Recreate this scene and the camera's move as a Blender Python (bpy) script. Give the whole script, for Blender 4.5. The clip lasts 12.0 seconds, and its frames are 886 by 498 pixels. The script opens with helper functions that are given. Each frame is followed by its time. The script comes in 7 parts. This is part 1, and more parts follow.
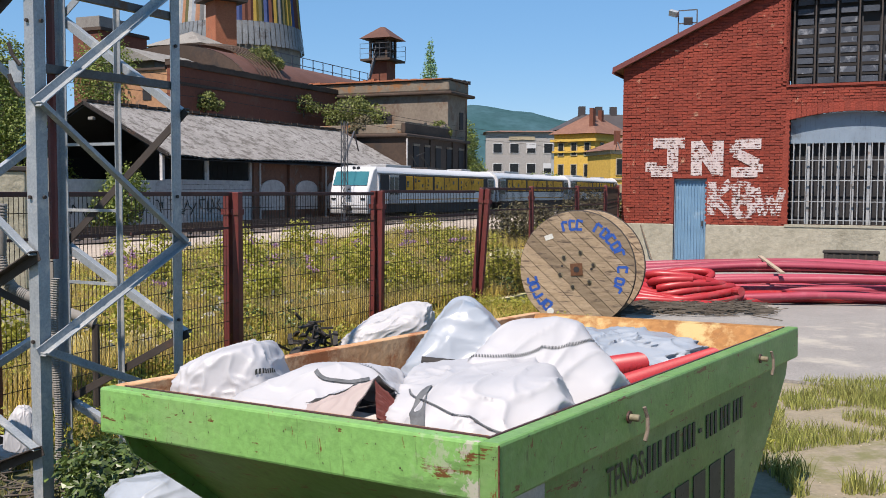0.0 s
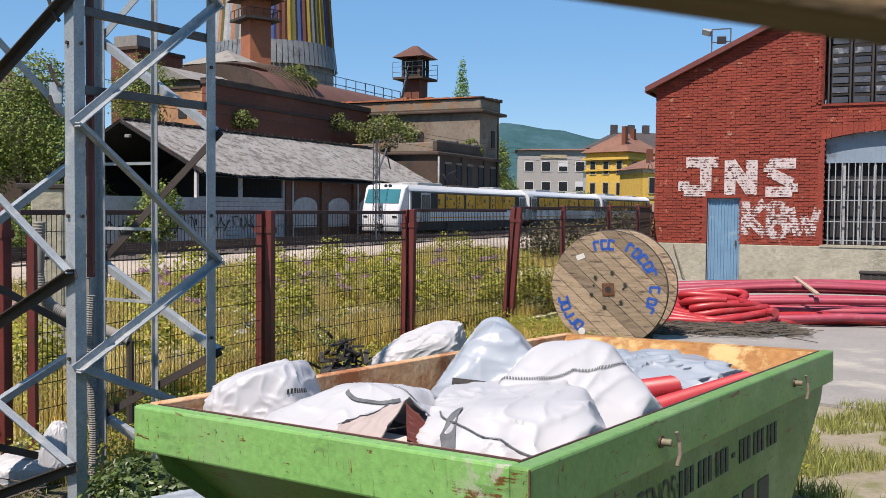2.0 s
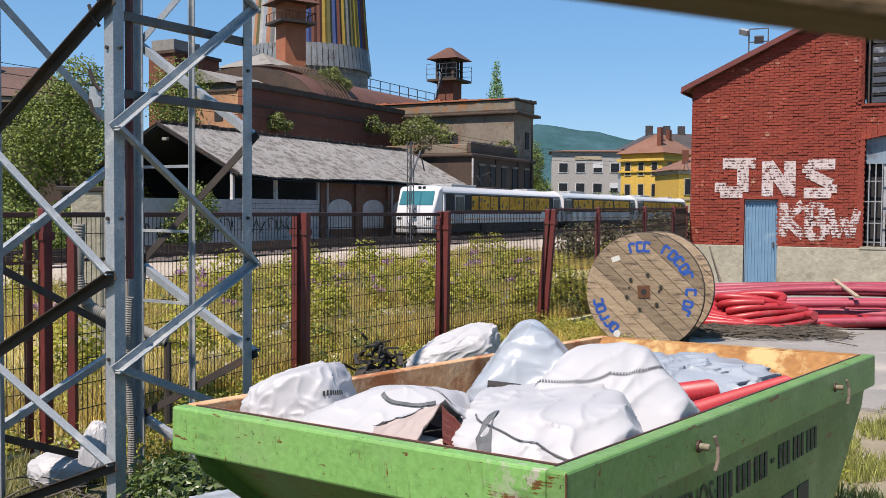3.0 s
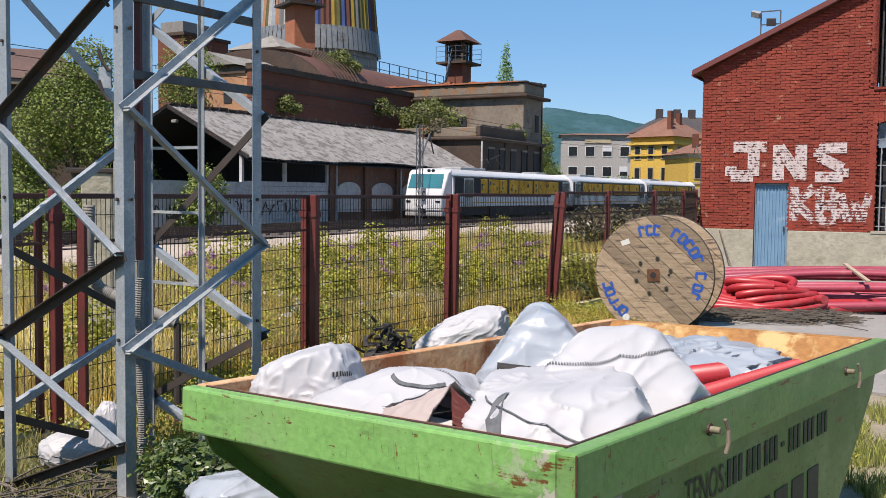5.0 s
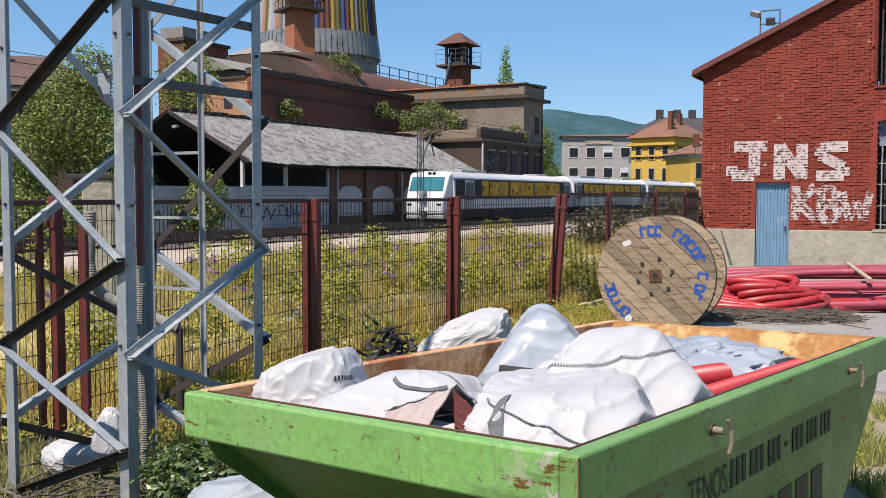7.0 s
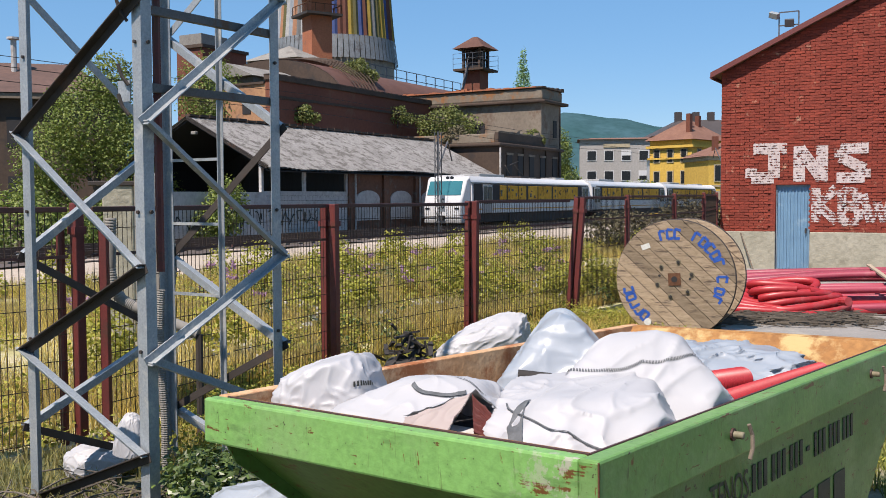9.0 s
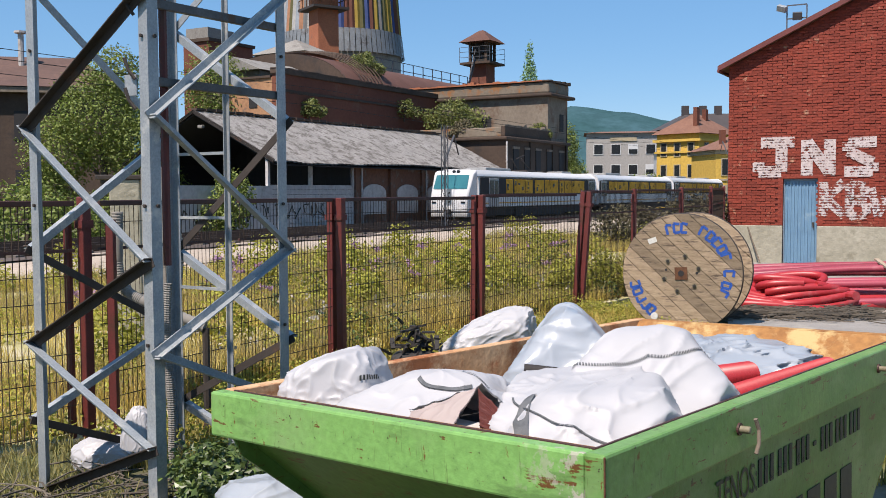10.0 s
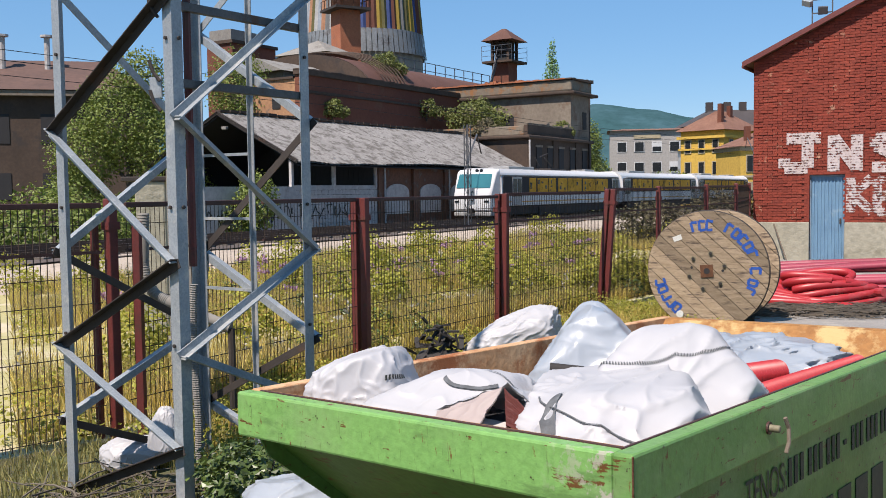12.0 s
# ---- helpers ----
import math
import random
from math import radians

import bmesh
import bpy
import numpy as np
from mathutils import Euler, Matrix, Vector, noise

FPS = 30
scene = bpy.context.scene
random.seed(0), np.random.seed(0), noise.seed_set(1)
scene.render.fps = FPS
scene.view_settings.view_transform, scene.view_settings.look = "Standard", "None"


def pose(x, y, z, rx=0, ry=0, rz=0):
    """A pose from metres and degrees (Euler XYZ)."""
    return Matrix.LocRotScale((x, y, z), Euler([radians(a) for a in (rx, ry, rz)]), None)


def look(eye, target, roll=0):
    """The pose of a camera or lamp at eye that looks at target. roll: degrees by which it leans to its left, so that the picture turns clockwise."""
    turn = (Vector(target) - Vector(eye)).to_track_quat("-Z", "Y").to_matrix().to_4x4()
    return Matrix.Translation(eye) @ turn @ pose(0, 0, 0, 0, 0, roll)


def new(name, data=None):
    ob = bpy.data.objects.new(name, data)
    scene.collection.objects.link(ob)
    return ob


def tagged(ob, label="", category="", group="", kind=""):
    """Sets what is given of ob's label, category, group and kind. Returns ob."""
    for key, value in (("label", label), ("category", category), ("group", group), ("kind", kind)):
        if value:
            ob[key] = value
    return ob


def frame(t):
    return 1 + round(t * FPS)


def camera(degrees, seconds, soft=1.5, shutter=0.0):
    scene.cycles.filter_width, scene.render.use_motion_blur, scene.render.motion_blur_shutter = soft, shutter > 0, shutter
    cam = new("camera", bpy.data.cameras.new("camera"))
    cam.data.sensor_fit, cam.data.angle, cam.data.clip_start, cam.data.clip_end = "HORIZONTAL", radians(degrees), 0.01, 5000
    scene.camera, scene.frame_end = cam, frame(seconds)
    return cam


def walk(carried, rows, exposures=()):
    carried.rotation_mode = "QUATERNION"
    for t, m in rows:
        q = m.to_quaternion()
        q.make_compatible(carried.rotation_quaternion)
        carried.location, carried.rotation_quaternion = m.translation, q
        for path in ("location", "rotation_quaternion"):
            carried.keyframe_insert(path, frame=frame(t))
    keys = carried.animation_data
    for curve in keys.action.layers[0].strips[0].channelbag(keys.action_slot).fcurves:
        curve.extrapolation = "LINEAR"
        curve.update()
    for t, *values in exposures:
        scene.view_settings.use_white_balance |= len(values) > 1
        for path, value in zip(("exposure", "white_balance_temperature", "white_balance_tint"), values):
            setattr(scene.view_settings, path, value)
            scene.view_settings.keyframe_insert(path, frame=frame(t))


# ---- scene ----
# camera and its walk: held by hand, turning slowly to the left
cam = camera(49.6, 12.0, soft=0.6)
cam.data.dof.use_dof, cam.data.dof.focus_distance, cam.data.dof.aperture_fstop = True, 9.0, 16.0
PATH = [
    (0.0, 0.0, 0.0, 1.899, 86.5, -0.299, 0.018),
    (0.5, 0.003, -0.013, 1.901, 87.453, -0.102, 0.661),
    (1.0, 0.003, -0.011, 1.901, 87.588, -0.213, 0.884),
    (1.5, 0.002, -0.012, 1.905, 87.569, -0.185, 1.267),
    (2.0, -0.002, -0.01, 1.916, 87.541, -0.552, 1.888),
    (2.5, -0.004, -0.007, 1.917, 88.025, -0.465, 3.036),
    (3.0, -0.009, -0.007, 1.919, 87.623, -0.491, 3.908),
    (5.0, -0.015, 0.008, 1.911, 86.622, -0.659, 4.442),
    (5.5, -0.01, 0.007, 1.91, 86.823, -0.439, 4.275),
    (6.0, -0.012, 0.011, 1.911, 86.635, -0.391, 4.381),
    (6.5, -0.01, 0.008, 1.911, 86.748, -0.165, 4.402),
    (7.0, -0.011, 0.012, 1.911, 86.782, -0.084, 4.514),
    (9.0, -0.011, 0.009, 1.915, 87.032, 0.267, 5.579),
    (9.5, -0.007, 0.006, 1.915, 86.824, 0.314, 5.943),
    (10.0, -0.01, 0.011, 1.916, 86.665, 0.252, 5.965),
    (10.5, -0.01, 0.013, 1.917, 86.655, 0.449, 5.868),
    (11.0, -0.006, 0.016, 1.916, 86.691, 0.71, 6.073),
    (11.5, -0.008, 0.013, 1.917, 86.798, 0.538, 6.074),
    (12.0, -0.017, 0.02, 1.915, 86.631, 0.725, 7.333),
]
walk(cam, [(t, pose(*r)) for t, *r in PATH], exposures=((0.0, 0.57, 6400, 20), (12.0, 0.57, 6400, 20)))

# world and sun: clear summer midday, the sun high behind the camera's left shoulder
SUN_FROM = Vector((-0.50, -0.86, 1.62)).normalized()
world = bpy.data.worlds.new("sky")
scene.world = world
world.use_nodes = True
wn = world.node_tree.nodes
sky = wn.new("ShaderNodeTexSky")
sky.sky_type = "NISHITA"
sky.sun_disc = False
sky.sun_elevation = math.asin(SUN_FROM.z)
sky.sun_rotation = math.atan2(SUN_FROM.x, SUN_FROM.y)
sky.altitude = 250
sky.air_density = 1.0
sky.dust_density = 0.0
sky.ozone_density = 3.0
wn["Background"].inputs["Strength"].default_value = 0.085
tone = wn.new("ShaderNodeHueSaturation")
tone.inputs["Saturation"].default_value = 1.25
world.node_tree.links.new(sky.outputs[0], tone.inputs["Color"])
haze = wn.new("ShaderNodeMix")
haze.data_type = "RGBA"
haze.inputs[0].default_value = 0.5
haze.inputs[7].default_value = (1.75, 3.95, 6.1, 1)
world.node_tree.links.new(tone.outputs[0], haze.inputs[6])
world.node_tree.links.new(haze.outputs[2], wn["Background"].inputs["Color"])
sun_data = bpy.data.lights.new("sun", "SUN")
sun_data.energy, sun_data.angle, sun_data.color = 5.0, radians(0.53), (1.0, 0.92, 0.77)
sun = new("sun", sun_data)
sun.matrix_world = look(SUN_FROM * 60, (0, 0, 0))


# ---- shapes ----
class Shape:
    """Collects vertices and faces of one mesh."""

    def __init__(self):
        self.v, self.f = [], []

    def add(self, verts, faces):
        k = len(self.v)
        self.v += [tuple(p) for p in verts]
        self.f += [tuple(i + k for i in q) for q in faces]
        return self

    def box(self, x0, x1, y0, y1, z0, z1, m=None):
        c = [Vector((x, y, z)) for z in (z0, z1) for x, y in ((x0, y0), (x1, y0), (x1, y1), (x0, y1))]
        if m is not None:
            c = [m @ p for p in c]
        return self.add(c, [(3, 2, 1, 0), (4, 5, 6, 7), (0, 1, 5, 4), (1, 2, 6, 5), (2, 3, 7, 6), (3, 0, 4, 7)])

    def bar(self, p, q, w, h, up=(0, 0, 1)):
        """A straight bar from p to q, w across and h along up."""
        p, q = Vector(p), Vector(q)
        d = (q - p).normalized()
        s = d.cross(Vector(up))
        s = s.normalized() if s.length > 1e-4 else Vector((1, 0, 0))
        u = s.cross(d)
        c = [e + s * (a * w / 2) + u * (b * h / 2) for e in (p, q) for a, b in ((-1, -1), (1, -1), (1, 1), (-1, 1))]
        return self.add(c, [(0, 1, 2, 3), (7, 6, 5, 4), (0, 4, 5, 1), (1, 5, 6, 2), (2, 6, 7, 3), (3, 7, 4, 0)])

    def angle(self, p, q, w, t, s, u):
        """An L-section from p to q with its two flanges along s and u."""
        p, q, s, u = Vector(p), Vector(q), Vector(s).normalized(), Vector(u).normalized()
        prof = [(0, 0), (w, 0), (w, t), (t, t), (t, w), (0, w)]
        c = [e + s * a + u * b for e in (p, q) for a, b in prof]
        n = 6
        return self.add(c, [tuple(range(n)), tuple(range(2 * n - 1, n - 1, -1))] + [(i, i + n, (i + 1) % n + n, (i + 1) % n) for i in range(n)])

    def tube(self, pts, r, n=8, caps=True):
        """A round tube along points; r is a number or one number a point."""
        pts = [Vector(p) for p in pts]
        rs = r if isinstance(r, (list, tuple)) else [r] * len(pts)
        ring, prev = [], None
        for i, p in enumerate(pts):
            d = (pts[min(i + 1, len(pts) - 1)] - pts[max(i - 1, 0)]).normalized()
            if prev is None:
                prev = d.orthogonal().normalized()
            s = (prev - d * prev.dot(d)).normalized()
            prev = s
            u = d.cross(s)
            ring += [p + (s * math.cos(a) + u * math.sin(a)) * rs[i] for a in (2 * math.pi * k / n for k in range(n))]
        f = [(i * n + k, i * n + (k + 1) % n, (i + 1) * n + (k + 1) % n, (i + 1) * n + k) for i in range(len(pts) - 1) for k in range(n)]
        if caps:
            f += [tuple(range(n - 1, -1, -1)), tuple((len(pts) - 1) * n + k for k in range(n))]
        return self.add(ring, f)

    def disc(self, c, axis, r, h, n=32, r2=None):
        """A solid disc or cone frustum of height h from c along axis."""
        c, a = Vector(c), Vector(axis).normalized()
        return self.tube([c, c + a * h], [r, r if r2 is None else r2], n)

    def prism(self, poly, z0, z1, m=None):
        """A polygon in x, y drawn up from z0 to z1."""
        n = len(poly)
        c = [Vector((x, y, z)) for z in (z0, z1) for x, y in poly]
        if m is not None:
            c = [m @ p for p in c]
        return self.add(c, [tuple(range(n - 1, -1, -1)), tuple(range(n, 2 * n))] + [(i, (i + 1) % n, (i + 1) % n + n, i + n) for i in range(n)])

    def grid(self, fn, nu, nv, wrap=False):
        """A sheet of fn(u, v), u and v from 0 to 1."""
        c = [fn(i / nu, j / nv) for j in range(nv + 1) for i in range(nu + 1)]
        w = nu + 1
        return self.add(c, [(j * w + i, j * w + i + 1, (j + 1) * w + i + 1, (j + 1) * w + i) for j in range(nv) for i in range(nu)])

    def mesh(self, name, smooth=None):
        me = bpy.data.meshes.new(name)
        me.from_pydata(self.v, [], self.f)
        if smooth is not None:
            me.shade_smooth()
            me.set_sharp_from_angle(angle=radians(smooth))
        me.update()
        return me


def thing(name, label, category, m=None, group="", kind=""):
    """A top-level Empty that holds parts."""
    ob = new(name)
    ob.empty_display_size = 0.2
    if m is not None:
        ob.matrix_world = m
    return tagged(ob, label, category, group, kind)


def part(name, shape, material, parent=None, label="", smooth=None, bevel=0.0, m=None):
    """One mesh object under a thing or a part."""
    me = shape if isinstance(shape, bpy.types.Mesh) else shape.mesh(name, smooth)
    if not me.materials:
        me.materials.append(material)
    ob = new(name, me)
    if parent is not None:
        ob.parent = parent
    if m is not None:
        ob.matrix_basis = m
    if bevel:
        b = ob.modifiers.new("edge", "BEVEL")
        b.width, b.segments, b.limit_method = bevel, 2, "ANGLE"
    if label:
        ob["label"] = label
    return ob


def solo(name, shape, material, label, category, group="", kind="", smooth=None, bevel=0.0, m=None):
    """A top-level thing of one mesh."""
    return tagged(part(name, shape, material, None, "", smooth, bevel, m), label, category, group, kind)


# ---- materials ----
def material(name, c1, c2=None, scale=6.0, rough=0.8, metal=0.0, bump=0.15, fine=60.0, stain=None, stain_amount=0.5, stain_scale=2.0,
             stretch=(1, 1, 1), island=0.0, randoms=0.0, spec=0.5, alpha_wear=0.0, translucent=0.0):
    """Two tones in large and fine noise, stains of a third, relief."""
    mt = bpy.data.materials.new(name)
    mt.use_nodes = True
    nt = mt.node_tree
    N, L = nt.nodes, nt.links
    bsdf = N["Principled BSDF"]
    c2 = c2 or tuple(0.75 * x for x in c1)
    tc = N.new("ShaderNodeTexCoord")
    mp = N.new("ShaderNodeMapping")
    mp.inputs["Scale"].default_value = stretch
    L.new(tc.outputs["Object"], mp.inputs["Vector"])

    def noise_at(s, detail=5.0, roughness=0.6):
        n = N.new("ShaderNodeTexNoise")
        n.inputs["Scale"].default_value, n.inputs["Detail"].default_value, n.inputs["Roughness"].default_value = s, detail, roughness
        L.new(mp.outputs[0], n.inputs["Vector"])
        return n.outputs["Fac"]

    def ramp(src, lo, hi):
        r = N.new("ShaderNodeMapRange")
        r.inputs["From Min"].default_value, r.inputs["From Max"].default_value = lo, hi
        L.new(src, r.inputs["Value"])
        return r.outputs["Result"]

    def mix(fac, a, b):
        m = N.new("ShaderNodeMix")
        m.data_type = "RGBA"
        for sock, val in ((m.inputs[0], fac), (m.inputs[6], a), (m.inputs[7], b)):
            if isinstance(val, (tuple, float, int)):
                sock.default_value = (*val, 1) if isinstance(val, tuple) else val
            else:
                L.new(val, sock)
        return m.outputs[2]

    big, small = noise_at(scale), noise_at(fine, 3.0)
    col = mix(ramp(big, 0.3, 0.7), tuple(c1), tuple(c2))
    col = mix(ramp(small, 0.35, 0.75), col, mix(0.5, col, tuple(0.55 * x for x in c2)))
    if stain:
        col = mix(ramp(noise_at(stain_scale, 8.0, 0.7), 0.66 - 0.3 * stain_amount, 0.76 - 0.3 * stain_amount), col, tuple(stain))
    if island or randoms:
        src = N.new("ShaderNodeNewGeometry").outputs["Random Per Island"] if island else N.new("ShaderNodeObjectInfo").outputs["Random"]
        k = island or randoms
        hs = N.new("ShaderNodeHueSaturation")
        L.new(ramp(src, 0.0, 1.0), hs.inputs["Fac"])
        mr = N.new("ShaderNodeMapRange")
        mr.inputs["To Min"].default_value, mr.inputs["To Max"].default_value = 1 - k, 1 + k
        L.new(src, mr.inputs["Value"])
        hs.inputs["Fac"].default_value = 1.0
        for link in list(hs.inputs["Fac"].links):
            L.remove(link)
        L.new(mr.outputs[0], hs.inputs["Value"])
        L.new(col, hs.inputs["Color"])
        col = hs.outputs[0]
    L.new(col, bsdf.inputs["Base Color"])
    rg = N.new("ShaderNodeMapRange")
    rg.inputs["To Min"].default_value, rg.inputs["To Max"].default_value = max(rough - 0.12, 0.02), min(rough + 0.12, 1)
    L.new(big, rg.inputs["Value"])
    L.new(rg.outputs[0], bsdf.inputs["Roughness"])
    bsdf.inputs["Metallic"].default_value = metal
    bsdf.inputs["Specular IOR Level"].default_value = spec
    if bump:
        b = N.new("ShaderNodeBump")
        b.inputs["Strength"].default_value, b.inputs["Distance"].default_value = bump, 0.02
        L.new(small, b.inputs["Height"])
        L.new(b.outputs[0], bsdf.inputs["Normal"])
    out = N["Material Output"]
    if translucent:
        tr = N.new("ShaderNodeBsdfTranslucent")
        L.new(col, tr.inputs["Color"])
        ms = N.new("ShaderNodeMixShader")
        ms.inputs[0].default_value = translucent
        L.new(bsdf.outputs[0], ms.inputs[1])
        L.new(tr.outputs[0], ms.inputs[2])
        L.new(ms.outputs[0], out.inputs["Surface"])
    if alpha_wear:
        tp = N.new("ShaderNodeBsdfTransparent")
        ms = N.new("ShaderNodeMixShader")
        L.new(ramp(noise_at(14.0, 8.0, 0.75), alpha_wear - 0.03, alpha_wear + 0.03), ms.inputs[0])
        L.new(tp.outputs[0], ms.inputs[1])
        L.new(bsdf.outputs[0], ms.inputs[2])
        L.new(ms.outputs[0], out.inputs["Surface"])
    return mt


